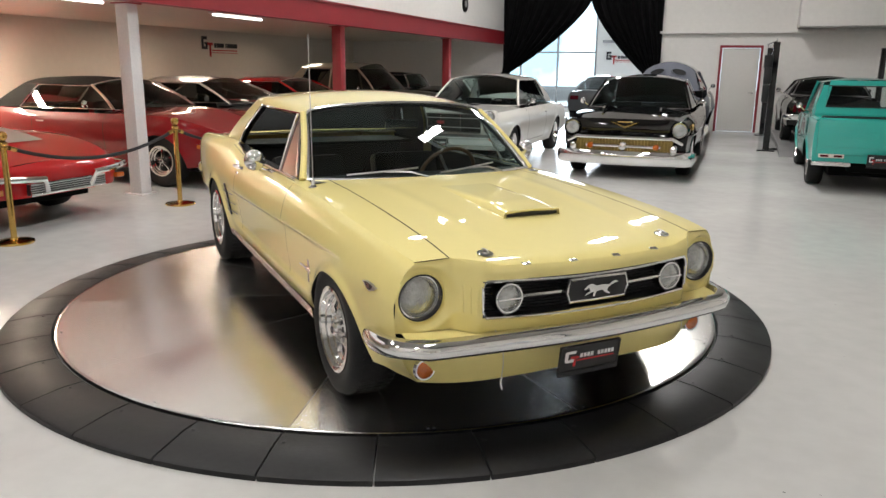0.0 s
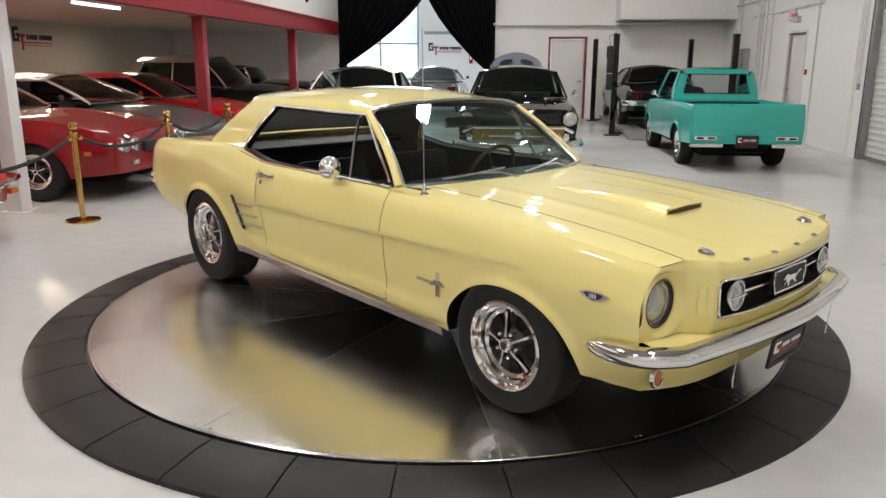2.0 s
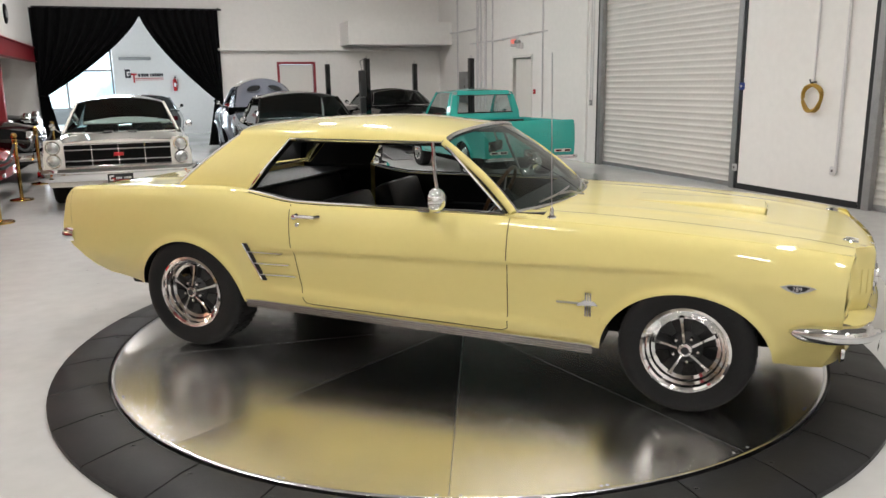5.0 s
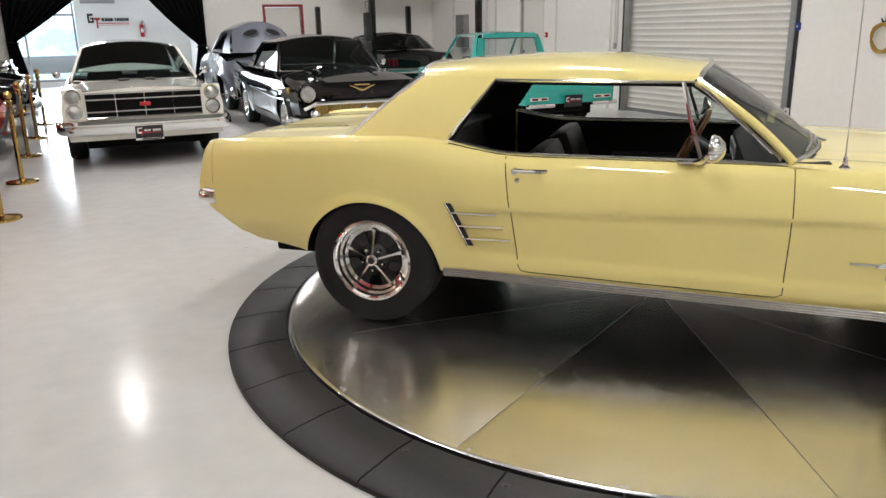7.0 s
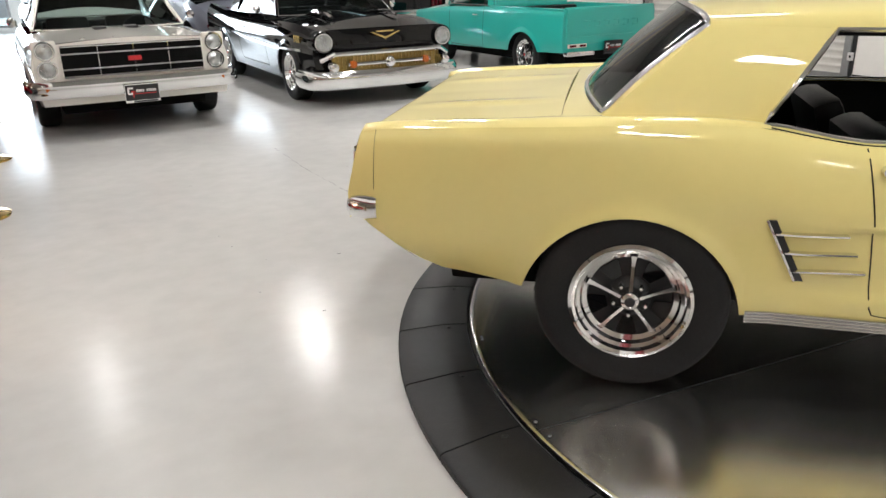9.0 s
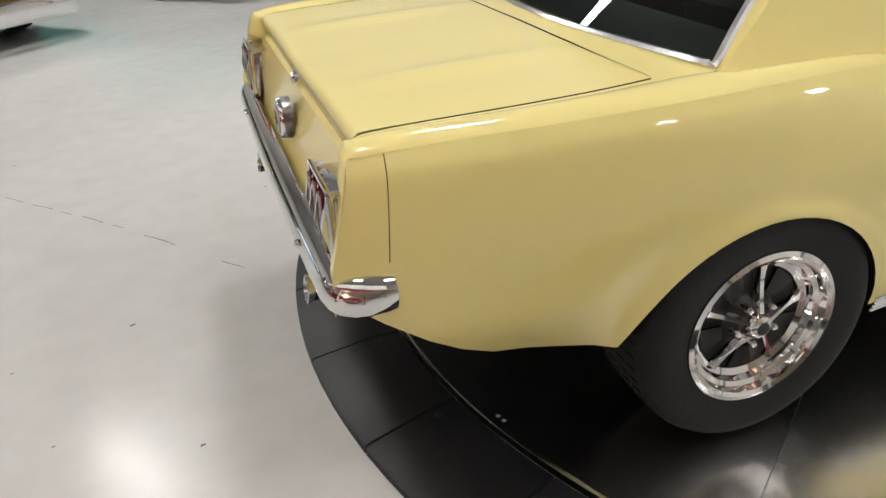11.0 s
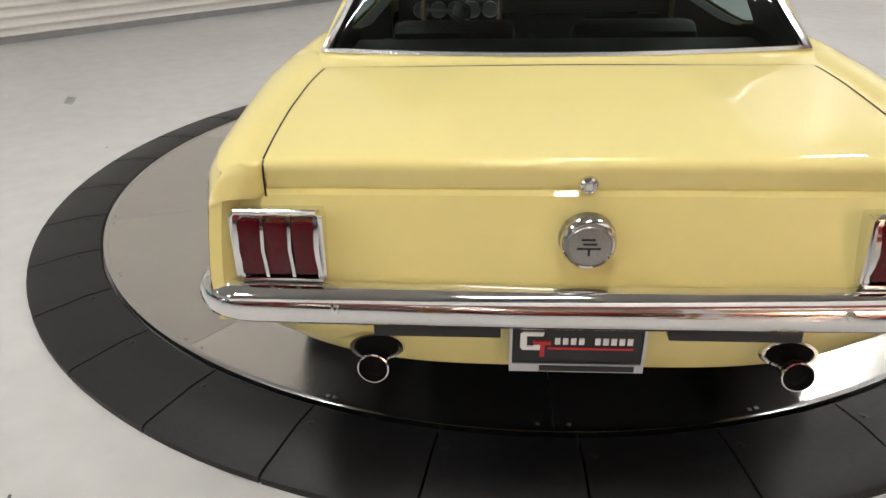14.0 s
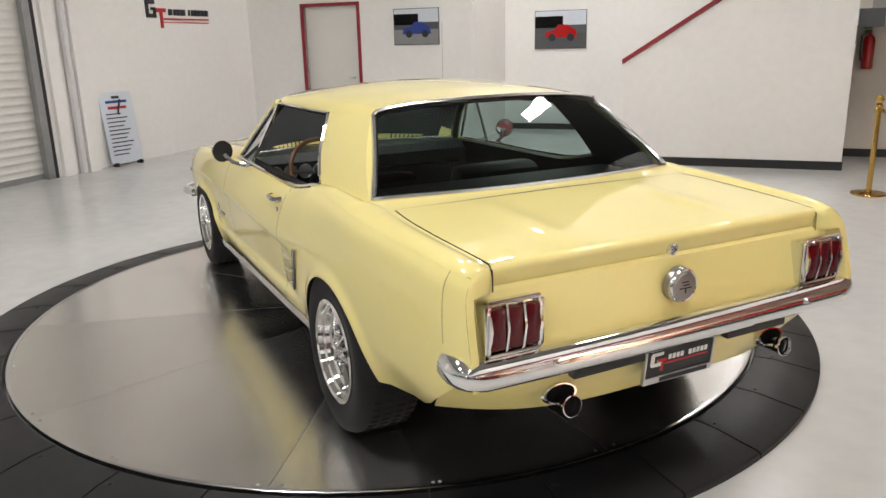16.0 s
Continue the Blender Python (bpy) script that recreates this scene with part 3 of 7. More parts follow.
PC = dict(
    xr=-2.36, xf=2.035,
    arches=[(-1.385, 0.25, 0.372, 1.03), (1.36, 0.245, 0.378, 0.84)],
    w=[(-2.38, 0.772), (-2.34, 0.796), (-2.28, 0.812), (-2.2, 0.824), (-1.8, 0.85), (-1.37, 0.858), (0, 0.858), (1.0, 0.852), (1.6, 0.845), (1.9, 0.83), (2.1, 0.80)],
    prof=[(0, 0.90), (0.2, 0.955), (0.45, 0.988), (0.64, 1.0), (0.72, 0.998), (0.86, 0.972), (0.95, 0.94), (1.0, 0.905)],
    zs=[(-2.38, 0.868), (-2.30, 0.884), (-2.2, 0.893), (-2.0, 0.903), (-1.4, 0.924), (-1.02, 0.922), (-0.86, 0.893), (-0.70, 0.868), (-0.3, 0.862), (0.53, 0.855), (1.2, 0.830), (1.8, 0.786), (2.1, 0.746)],
    sill=[(-2.38, 0.62), (-2.2, 0.475), (-2.067, 0.385), (-1.754, 0.345), (-1.0, 0.30), (0.95, 0.25), (1.74, 0.272), (1.93, 0.238), (2.1, 0.236)],
    zt=[(-2.36, 0.872), (-1.9, 0.90), (-1.5, 0.925), (0.4, 0.875), (1.0, 0.862), (1.6, 0.818), (2.0, 0.765), (2.2, 0.718)],
    tail_prof=[(0, 0.90), (0.2, 0.955), (0.45, 0.988), (0.64, 1.0), (0.76, 1.0), (0.88, 0.994), (0.95, 0.982), (1.0, 0.955)],
    cove=cove, lip=0.016, chin=0.06,
    gh=dict(roof_f=0.13, roof_r=-1.17, yd=[(-1.2, 0.555), (-0.79, 0.605), (0.13, 0.585)], zd=[(-1.2, 1.218), (-0.8, 1.207), (0.13, 1.195)],
            zc=[(-1.25, 1.262), (-0.9, 1.297), (-0.35, 1.312), (0.1, 1.262)], dlo_r=(-1.0, 0.925), back_r=(-1.50, 0.935), yb=0.735, crown=0.36, dlo_top=-0.79,
            screen_base=(0.54, 0.72, 0.70, 0.868), back_base=(-1.50, -1.58, 0.70, 0.945), bow=0.06))
DECK_Y = lambda x: 0.684 - 0.016 * max(0.0, min(1.0, (-1.95 - x) / 0.33)) ** 1.5 - 0.02 * max(0.0, min(1.0, (x + 1.85) / 0.25)) ** 2


def nose_x(y):
    """Plan of the nose: a jutting grille between set-back headlights."""
    a = abs(y)
    if a < 0.50:
        return 2.132 + 0.043 * (1 - (a / 0.5) ** 2)
    if a < 0.605:
        q = (a - 0.50) / 0.105
        return 2.132 - 0.092 * q * q * (3 - 2 * q)
    return 2.040 - 0.046 * min(1.0, (a - 0.605) / 0.20) ** 2


def on_flank(P, x, z, off=0.002):
    return (x, flank(P, x, z) + off, z)


def seam(P, pts, w=0.0045, off=0.0016):
    """A narrow dark strip lying on the flank along (x, z) points."""
    V, F = [], []
    n = len(pts)
    for i, (x, z) in enumerate(pts):
        a, b = pts[max(0, i - 1)], pts[min(n - 1, i + 1)]
        d = Vector((b[0] - a[0], b[1] - a[1])).normalized()
        for s in (-1, 1):
            V.append(on_flank(P, x - d.y * s * w / 2, z + d.x * s * w / 2, off))
    F = [(2 * i, 2 * i + 1, 2 * i + 3, 2 * i + 2) for i in range(n - 1)]
    return V, F


def path2(pts, n):
    """Even points along a polyline."""
    P = [Vector(p) for p in pts]
    L = [0.0]
    for a, b in zip(P, P[1:]):
        L.append(L[-1] + (b - a).length)
    out = []
    for i in range(n + 1):
        s = L[-1] * i / n
        k = max(j for j in range(len(L)) if L[j] <= s + 1e-9)
        k = min(k, len(P) - 2)
        out.append(tuple(P[k].lerp(P[k + 1], (s - L[k]) / (L[k + 1] - L[k]))))
    return out


def plate(parent, m, w=0.31, h=0.135, frame_mat="chrome"):
    """A dealer plate; its wordmark is kept to plain bars."""
    p = part("number_plate", moved(box(-w / 2, w / 2, -0.006, 0.002, -h / 2, h / 2, 0.003), m), "black", parent, "black dealer plate in a bright frame")
    part("plate_frame", moved(join(box(-w / 2 - 0.003, w / 2 + 0.003, -0.010, 0.004, -h / 2 - 0.020, -h / 2 + 0.002), box(-w / 2 - 0.003, w / 2 + 0.003, -0.010, 0.004, h / 2 - 0.002, h / 2 + 0.005),
         box(-w / 2 - 0.003, -w / 2 + 0.003, -0.010, 0.004, -h / 2, h / 2), box(w / 2 - 0.003, w / 2 + 0.003, -0.010, 0.004, -h / 2, h / 2)), m), frame_mat, p)
    part("emblem_mark", moved(prism([(-w * 0.25, h * 0.34), (-w * 0.41, h * 0.34), (-w * 0.43, h * 0.28), (-w * 0.43, -h * 0.06), (-w * 0.41, -h * 0.12), (-w * 0.28, -h * 0.12), (-w * 0.28, h * 0.08), (-w * 0.33, h * 0.08), (-w * 0.33, -h * 0.02), (-w * 0.38, -h * 0.02), (-w * 0.38, h * 0.24), (-w * 0.26, h * 0.24)], -0.009, -0.005, "y"), m), "ink_white", p)
    for k in range(10):
        if k != 4:
            part("white_mark", moved(box(-w * 0.17 + k * w * 0.060, -w * 0.17 + k * w * 0.060 + w * 0.040, -0.0085, -0.005, h * 0.03, h * 0.19), m), "ink_white", p)
    part("red_mark", moved(join(box(-w * 0.33, -w * 0.20, -0.0095, -0.005, h * 0.02, h * 0.11), box(-w * 0.28, -w * 0.245, -0.0095, -0.005, -h * 0.30, h * 0.06)), m), "ink_red", p)
    part("red_line", moved(box(-w * 0.22, w * 0.42, -0.0085, -0.005, -h * 0.10, -h * 0.05), m), "ink_red", p)
    part("frame_mark", moved(box(-w * 0.28, w * 0.44, -0.0115, -0.009, -h / 2 - 0.017, -h / 2 - 0.002), m), "ink", p)
    return p


def show_car():
    P, G = PC, greenhouse(PC)
    car = thing("coupe", "pale yellow classic hardtop coupe with chrome bumpers", "car", pose(0, 0, TOP))

    def cap_x(z):
        """Rear edge of the quarter panels' end caps."""
        return -2.382 + 0.055 * max(0.0, z - 0.66) / 0.22

    def tuck(s):
        out = []
        for x, y, z in s[0]:
            if x > 1.74:
                x -= 0.09 * min(1, max(0, (0.46 - z) / 0.20)) * (x - 1.74) / 0.295
            if x > 1.9:                              # rounded in plan towards the lamp
                x -= (2.036 - nose_x(y)) * ((x - 1.9) / 0.135) ** 2
            if x < -2.2 and z > 0.5:
                x += (cap_x(z) + 2.36) * (-2.2 - x) / 0.16
            out.append((x, y, z))
        return out, s[1]
    pair("body_side", tuck(body_side(P, 64)), "yellow", car, angle=30)

    def hood(u, v):
        y = 0.60 * (1 - 2 * v)
        a = abs(y)
        x0, x1 = 0.72 - 0.10 * (a / 0.6) ** 2, nose_x(y) - 0.004
        x = x0 + (x1 - x0) * u
        zs, zc = lerp(P["zs"], x), lerp(P["zt"], x)
        q = 1 - 0.75 * a / 0.6
        z = zs + (zc - zs) * math.sin(q * math.pi / 2) + 0.010
        rib = 0.005 * math.exp(-((a - 0.42 + 0.05 * u) / 0.045) ** 2) * math.sin(math.pi * min(1, u * 1.05))
        roll = max(0.0, (u - 0.955) / 0.045) * (1 - max(0.0, min(1.0, (a - 0.46) / 0.10)))
        return (x, y, z + rib - 0.022 * roll ** 2)
    part("hood", sheet(hood, 40, 60), "yellow", car)

    def fender_top(u, v):
        x = 0.50 + (nose_x(0.76 - 0.155 * v) - 0.006 * v - 0.50) * u
        zs, zc = lerp(P["zs"], x), lerp(P["zt"], x)
        ys, y1 = flank(P, min(x, 2.035), zs), 0.605
        z1 = zs + (zc - zs) * math.sin(0.25 * math.pi / 2) + 0.010
        return (x, ys + (y1 - ys) * v, zs + (z1 - zs) * math.sin(v * math.pi / 2))
    pair("fender_top", sheet(fender_top, 24, 6), "yellow", car)
    pair("hood_gap", sheet(lambda u, v: (0.58 + 1.45 * u, 0.599 + 0.006 * v, lerp(P["zs"], 0.58 + 1.45 * u) + (lerp(P["zt"], 0.58 + 1.45 * u) - lerp(P["zs"], 0.58 + 1.45 * u)) * 0.383 + 0.0105), 20, 1), "gap", car)

    def cowl(u, v):
        y = 0.78 * (1 - 2 * v)
        c = math.cos(y / 0.78 * math.pi / 2)
        x0, x1 = 0.50 + 0.17 * c, 0.60 + 0.115 * c
        x = x0 + (x1 - x0) * u
        zs, zc = lerp(P["zs"], x), lerp(P["zt"], x)
        return (x, y, zs + (zc - zs) * c + 0.004)
    part("cowl", sheet(cowl, 3, 30), "yellow", car)
    for s in (-1, 1):
        for i in range(9):
            y = s * (0.30 + 0.028 * i)
            part("cowl_slot", moved(box(-0.022, 0.022, -0.004, 0.004, 0, 0.002), pose(0.672 - 0.07 * (y / 0.6) ** 2, y, 0.879 - 0.018 * (y / 0.6) ** 2)), "gap", car)

    def rolled(u, x0, x1, at=0.80):
        """Along the deck, over its rear knuckle and down its rear face: x and the drop below the surface."""
        if u < at:
            return x0 + (x1 - x0) * u / at, 0.0
        q = (u - at) / (1 - at)
        if q < 0.35:
            a = q / 0.35 * radians(78)
            return x1 - 0.020 * math.sin(a), 0.020 * (1 - math.cos(a))
        if q < 0.8:
            k = (q - 0.35) / 0.45
            return x1 - 0.0196 + 0.009 * k, 0.0158 + 0.046 * k
        k = (q - 0.8) / 0.2
        return x1 - 0.0106 + 0.012 * k, 0.0618 + 0.012 * k

    def deck(u, v):
        x, drop = rolled(u, -1.636 - 0.012 * math.sin(v * math.pi), -2.280)
        y = DECK_Y(x) * (1 - 2 * v)
        a = abs(1 - 2 * v)
        zs, zc = lerp(P["zs"], x), lerp(P["zt"], x)
        z = zs + (zc - zs) * (1 - 0.8 * a) + 0.008 + 0.006 * (1 - a * a)
        return (x, y, z + 0.008 * math.exp(-((abs(y) - 0.34) / 0.05) ** 2) * math.sin(math.pi * min(1, u / 0.80)) - drop)
    part("trunk_lid", sheet(deck, 60, 40), "yellow", car, angle=50)

    def haunch(u, v):
        k = v ** 4
        x, drop = rolled(u, -0.98, -2.306 * (1 - k) - 2.280 * k)
        xo = x if x > -2.2 else max(-2.36, -2.2 + (x + 2.2) * 1.26)     # the same place on the flank before its end cap is drawn back
        zs, zc = lerp(P["zs"], xo), lerp(P["zt"], x)
        if u > 0.80:
            edge = cap_x(zs - drop) - 0.0015 + 0.007 * max(0.0, 1 - drop / 0.0158)
            x, xo = edge * (1 - k) + x * k, -2.36
        ys = flank(P, xo, zs - drop)
        y1 = DECK_Y(x) + 0.004 if x < -1.50 else 0.70
        hump = 0.016 * math.sin(math.pi * min(1.0, v * 1.15)) ** 0.8 if v < 0.87 else 0.0
        return (x, ys + (y1 - ys) * v, zs + ((zc - zs) * 0.2 + 0.008) * v + hump * min(1.0, (-0.98 - x) / 0.3 + 0.3) - drop)
    pair("quarter_top", sheet(haunch, 60, 14), "yellow", car, angle=50)
    def gap_at(x, y):
        zs, zc = lerp(P["zs"], x), lerp(P["zt"], x)
        return zs + (zc - zs) * (1 - 0.8 * abs(y) / 0.684) + 0.0092 + 0.006 * max(0.0, 1 - (y / 0.684) ** 2)
    pair("trunk_gap", sheet(lambda u, v: (-1.636 - 0.652 * u, DECK_Y(-1.636 - 0.652 * u) - 0.001 + 0.0045 * v, gap_at(-1.636 - 0.652 * u, 0.684)), 24, 1), "gap", car)
    pair("trunk_side_gap", ([(x, 0.668 + dy, z) for x, z in ((-2.284, 0.886), (-2.3010, 0.878), (-2.3035, 0.858), (-2.3035, 0.836), (-2.3040, 0.815)) for dy in (-0.0015, 0.003)], [(2 * k, 2 * k + 1, 2 * k + 3, 2 * k + 2) for k in range(4)]), "gap", car)
    part("trunk_front_gap", sheet(lambda u, v: (-1.634 - 0.012 * math.sin(u * math.pi) - 0.0022 * v, 0.664 * (1 - 2 * u), gap_at(-1.636, 0.664 * (1 - 2 * u)) + 0.001), 30, 1), "gap", car)
    pair("door_top", sheet(lambda u, v: (0.52 - 1.50 * u, flank(P, 0.52 - 1.50 * u, lerp(P["zs"], 0.52 - 1.50 * u)) - 0.062 * v, lerp(P["zs"], 0.52 - 1.50 * u) + 0.006 * math.sin(v * math.pi)), 30, 4), "yellow", car)
    part("roof", G["roof"], "yellow", car, weld=0.002, angle=50)
    part("headliner", ([(x, y * 0.965, z - 0.025) for x, y, z in G["roof"][0]], G["roof"][1]), "black", car)
    pair("pillar", tube([p + Vector((-0.008, 0.006, 0)) for p in G["pillar_path"]], 0.020, 10), "yellow", car)
    part("windscreen", G["windscreen"], "glass", car).visible_shadow = False
    part("rear_window", G["rear_window"], "glass", car).visible_shadow = False
    part("screen_trim", tube(G["screen_edge"], 0.013, 6, True), "trim_metal", car)
    part("rear_trim", tube(G["back_edge"], 0.011, 6, True), "trim_metal", car)
    pair("back_return", G["back_return"], "yellow", car)
    pair("inner_return", ([(x + 0.014, y * 0.965, z - 0.006) for x, y, z in G["back_return"][0]], G["back_return"][1]), "black", car)
    pair("pillar_trim", tube([p + Vector((-0.022, -0.012, -0.004)) for p in G["pillar_path"]], 0.020, 8), "black", car)
    pair("sill_trim", sheet(lambda u, v: (0.50 - 1.46 * u, flank(P, 0.50 - 1.46 * u, lerp(P["zs"], 0.50 - 1.46 * u)) - 0.034 - 0.056 * v, lerp(P["zs"], 0.50 - 1.46 * u) + 0.0085 + 0.004 * math.sin(v * math.pi)), 30, 4), "vinyl", car)
    def sail(u, v):
        y = 0.712 * (1 - 2 * v)
        x0 = -1.48 - 0.08 * math.cos(y / 0.712 * math.pi / 2)
        x = x0 + (-1.640 - x0) * u
        return (x, y, gap_at(x, min(0.684, abs(y))) - 0.001 + 0.012 * (1 - u) ** 2)
    part("rear_cowl", sheet(sail, 6, 30), "yellow", car)
    gh = P["gh"]
    drip = [Vector((0.15 - 0.94 * k / 12, lerp(gh["yd"], 0.15 - 0.94 * k / 12) + 0.006, lerp(gh["zd"], 0.15 - 0.94 * k / 12) - 0.004)) for k in range(13)]
    low = [Vector((-0.79 - 0.21 * k / 8, 0.607 + 0.132 * k / 8 + 0.018 * math.sin(math.pi * k / 8), 1.203 - 0.278 * k / 8)) for k in range(1, 9)]
    belt = [Vector((x, 0.755 if x > -0.8 else 0.745, lerp(P["zs"], x) + 0.010)) for x in (-0.93, -0.86, -0.78, -0.70, -0.5, -0.2, 0.1, 0.3, 0.50)]
    pair("window_trim", tube(drip + low + belt, 0.0085, 6), "chrome", car)
    pair("vent_bar", tube([(0.16, 0.752, 0.868), (0.10, 0.672, 1.05), (0.065, 0.605, 1.192)], 0.010, 6), "chrome", car)
    pair("vent_glass", ([(0.165, 0.75, 0.87), (0.49, 0.735, 0.872), (0.14, 0.60, 1.185), (0.068, 0.605, 1.185)], [(0, 1, 2, 3)]), "clear", car)
    pair("vent_edge", tube([(0.48, 0.738, 0.880), (0.31, 0.676, 1.03), (0.13, 0.603, 1.188)], 0.009, 6), "chrome", car)
    for a in P["arches"]:
        pair("wheel_well", arch_liner(P, a), "under", car)
    for x, r, s in ((1.3716, 0.303, 1), (1.3716, 0.303, -1), (-1.3716, 0.330, 1), (-1.3716, 0.330, -1)):
        wheel(car, x, s * 0.852, r, 0.24 if x < 0 else 0.215, 0.192 if x > 0 else 0.203, "magnum", s, 8 if x > 0 else 20)
    part("underbody", join(box(-2.05, 1.86, -0.60, 0.60, 0.27, 0.36, 0.02), box(-0.95, 0.92, -0.78, 0.78, 0.262, 0.36)), "under", car)
    # seams, mouldings
    zs = lambda x: lerp(P["zs"], x)
    pair("door_gap", seam(P, path2([(0.532, zs(0.53) - 0.002), (0.535, 0.6), (0.53, 0.30), (0.50, 0.292), (-0.60, 0.325), (-0.626, 0.335), (-0.66, 0.60), (-0.70, zs(-0.7) - 0.002)], 70)), "gap", car)
    pair("tail_gap", seam(P, path2([(-2.265, zs(-2.26) - 0.002), (-2.275, 0.68)], 14), 0.0018), "gap", car)
    pair("rocker_moulding", sheet(lambda u, v: (-1.0 + 1.95 * u, flank(P, -1.0 + 1.95 * u, 0.30) + 0.008 - 0.012 * v + 0.008 * abs(math.sin(v * 4 * math.pi)), lin(P["sill"], -1.0 + 1.95 * u) + 0.020 - 0.050 * v), 24, 24), "trim_metal", car, "bright ribbed rocker moulding", angle=20)
    # nose
    def fascia(u, v):
        s = -1 + 2 * u
        zt0 = lerp(P["zs"], 2.035)
        y = s * 0.80
        zt = zt0 + (lerp(P["zt"], 2.15) - zt0 + 0.004) * math.cos(s * math.pi / 2) * (1 - max(0.0, min(1.0, (abs(y) - 0.46) / 0.10)))
        zt += 0.010 * max(0.0, min(1.0, (abs(y) - 0.48) / 0.10)) * max(0.0, min(1.0, (0.78 - abs(y)) / 0.16))
        z = zt + (0.475 - zt) * v
        y = s * (flank(P, 2.035, z) - 0.001)
        d = math.hypot((abs(y) - 0.705) / 1.0, (z - 0.612) / 1.02)
        k = min(1.0, max(0.0, (0.132 - d) / 0.026))          # the lamp sits back under a rounded brow
        k = k * k * (3 - 2 * k)
        out = nose_x(y) - 0.012 * (1 - min(1, v * 8)) ** 2 - 0.05 * max(0, v - 0.72)
        return (out * (1 - k) + (nose_x(0.705) - 0.024) * k, y, z)
    def hole(u, v):
        p = fascia(u, v)
        return (abs(p[1]) < 0.502 and 0.540 < p[2] < 0.684) or math.hypot(abs(p[1]) - 0.705, p[2] - 0.612) < 0.090
    part("front_panel", sheet(fascia, 180, 70, hole), "yellow", car)
    part("gravel_pan", sheet(lambda u, v: ((nose_x(-0.78 + 1.56 * u) - 0.02) * (1 - v) + (2.205 - 0.11 * abs(-1 + 2 * u) ** 2) * v, -0.78 + 1.56 * u, 0.478 - 0.022 * v), 64, 3), "yellow", car)
    # dark strip painting the shade in the gap beneath the front panel
    part("pan_gap", sheet(lambda u, v: (nose_x(-0.70 + 1.40 * u) - 0.010 - 0.02 * v, -0.70 + 1.40 * u, 0.4795 - 0.004 * v), 60, 1), "gap", car)

    def valance(u, v):
        s = -1 + 2 * u
        z = 0.458 - 0.218 * v
        e = abs(s) ** 5
        xe = nose_x(flank(P, 2.034, z)) - 0.002 - 0.09 * min(1.0, max(0.0, (0.46 - z) / 0.20))
        x = (2.128 - 0.055 * v + 0.014 * math.sin(v * math.pi)) * (1 - e) + xe * e
        return (x, s * (flank(P, 2.034, z) - 0.0015), z + 0.012 * (1 - e) * v)
    part("valance", sheet(valance, 48, 14), "yellow", car)
    pair("valance_gap", ([(nose_x(flank(P, 2.034, z)) - 0.005 - 0.09 * min(1.0, max(0.0, (0.46 - z) / 0.20)) + dx, flank(P, 2.03, z) + 0.0008, z) for z in np.linspace(0.41, 0.242, 12) for dx in (-0.002, 0.002)], [(2 * k, 2 * k + 1, 2 * k + 3, 2 * k + 2) for k in range(11)]), "gap", car)
    for s in (1, -1):
        x = nose_x(0.705) - 0.024
        y = s * 0.705
        part("lamp_bucket", lathe([(0.103, -0.004), (0.100, 0.003), (0.095, 0.004), (0.092, -0.008), (0.091, -0.05)], 40, "x", (x, y, 0.612)), "yellow", car)
        # black ring that paints the shadow between lamp bucket and bezel
        part("lamp_shadow", lathe([(0.0935, 0.002), (0.092, 0.0045), (0.088, 0.0045), (0.086, -0.02)], 36, "x", (x, y, 0.612)), "black", car)
        hl = part("headlight", lathe([(0.0, 0.006), (0.03, 0.003), (0.06, -0.006), (0.080, -0.020)], 36, "x", (x, y, 0.612)), "lens", car, "round clear headlight")
        part("bezel", lathe([(0.078, -0.022), (0.081, -0.010), (0.088, -0.010), (0.092, -0.030)], 36, "x", (x, y, 0.612)), "chrome", hl)
        for k in range(3):
            part("gill", tube([(nose_x(0.52 + 0.02 * k) + 0.001, s * (0.52 + 0.02 * k), 0.555), (nose_x(0.52 + 0.02 * k) + 0.001, s * (0.52 + 0.02 * k), 0.665)], 0.0035, 5), "yellow", car)
        fx = nose_x(0.41) + 0.004
        fl = part("fog_lamp", lathe([(0.0, 0.012), (0.03, 0.008), (0.052, -0.006)], 30, "x", (fx, s * 0.40, 0.613)), "lens", car, "round grille fog lamp")
        part("bezel", lathe([(0.050, -0.008), (0.053, 0.004), (0.060, 0.004), (0.063, -0.012), (0.063, -0.05)], 30, "x", (fx, s * 0.40, 0.613)), "chrome", fl)
        part("fog_bar", box(fx + 0.008, fx + 0.016, s * 0.40 - 0.055, s * 0.40 + 0.055, 0.610, 0.616), "chrome", fl)
        part("grille_bar", tube([(nose_x(0.34) - 0.02, s * 0.345, 0.613), (nose_x(0.14) - 0.02, s * 0.14, 0.613)], 0.008, 8), "chrome", car)
        part("turn_signal", lathe([(0.0, 0.010), (0.026, 0.006), (0.036, -0.002)], 24, "x", (2.014, s * 0.690, 0.322)), "amber", car, "round amber turn signal")
        part("signal_ring", lathe([(0.034, -0.004), (0.036, 0.006), (0.043, 0.006), (0.047, -0.008)], 24, "x", (2.014, s * 0.690, 0.322)), "chrome", car)
        pn = part("hood_pin", lathe([(0.0, 0.010), (0.014, 0.009), (0.016, 0.004), (0.030, 0.003), (0.033, 0.0)], 20, "z"), "chrome", car, "chrome hood pin on a round plate")
        pn.matrix_basis = pose(2.035, s * 0.445, 0.769, 0, 8, 0)
        part("pin_clip", tube([(-0.025, 0, 0.012), (0.0, 0.004, 0.014), (0.028, 0.0, 0.012)], 0.0025, 5), "steel", pn)
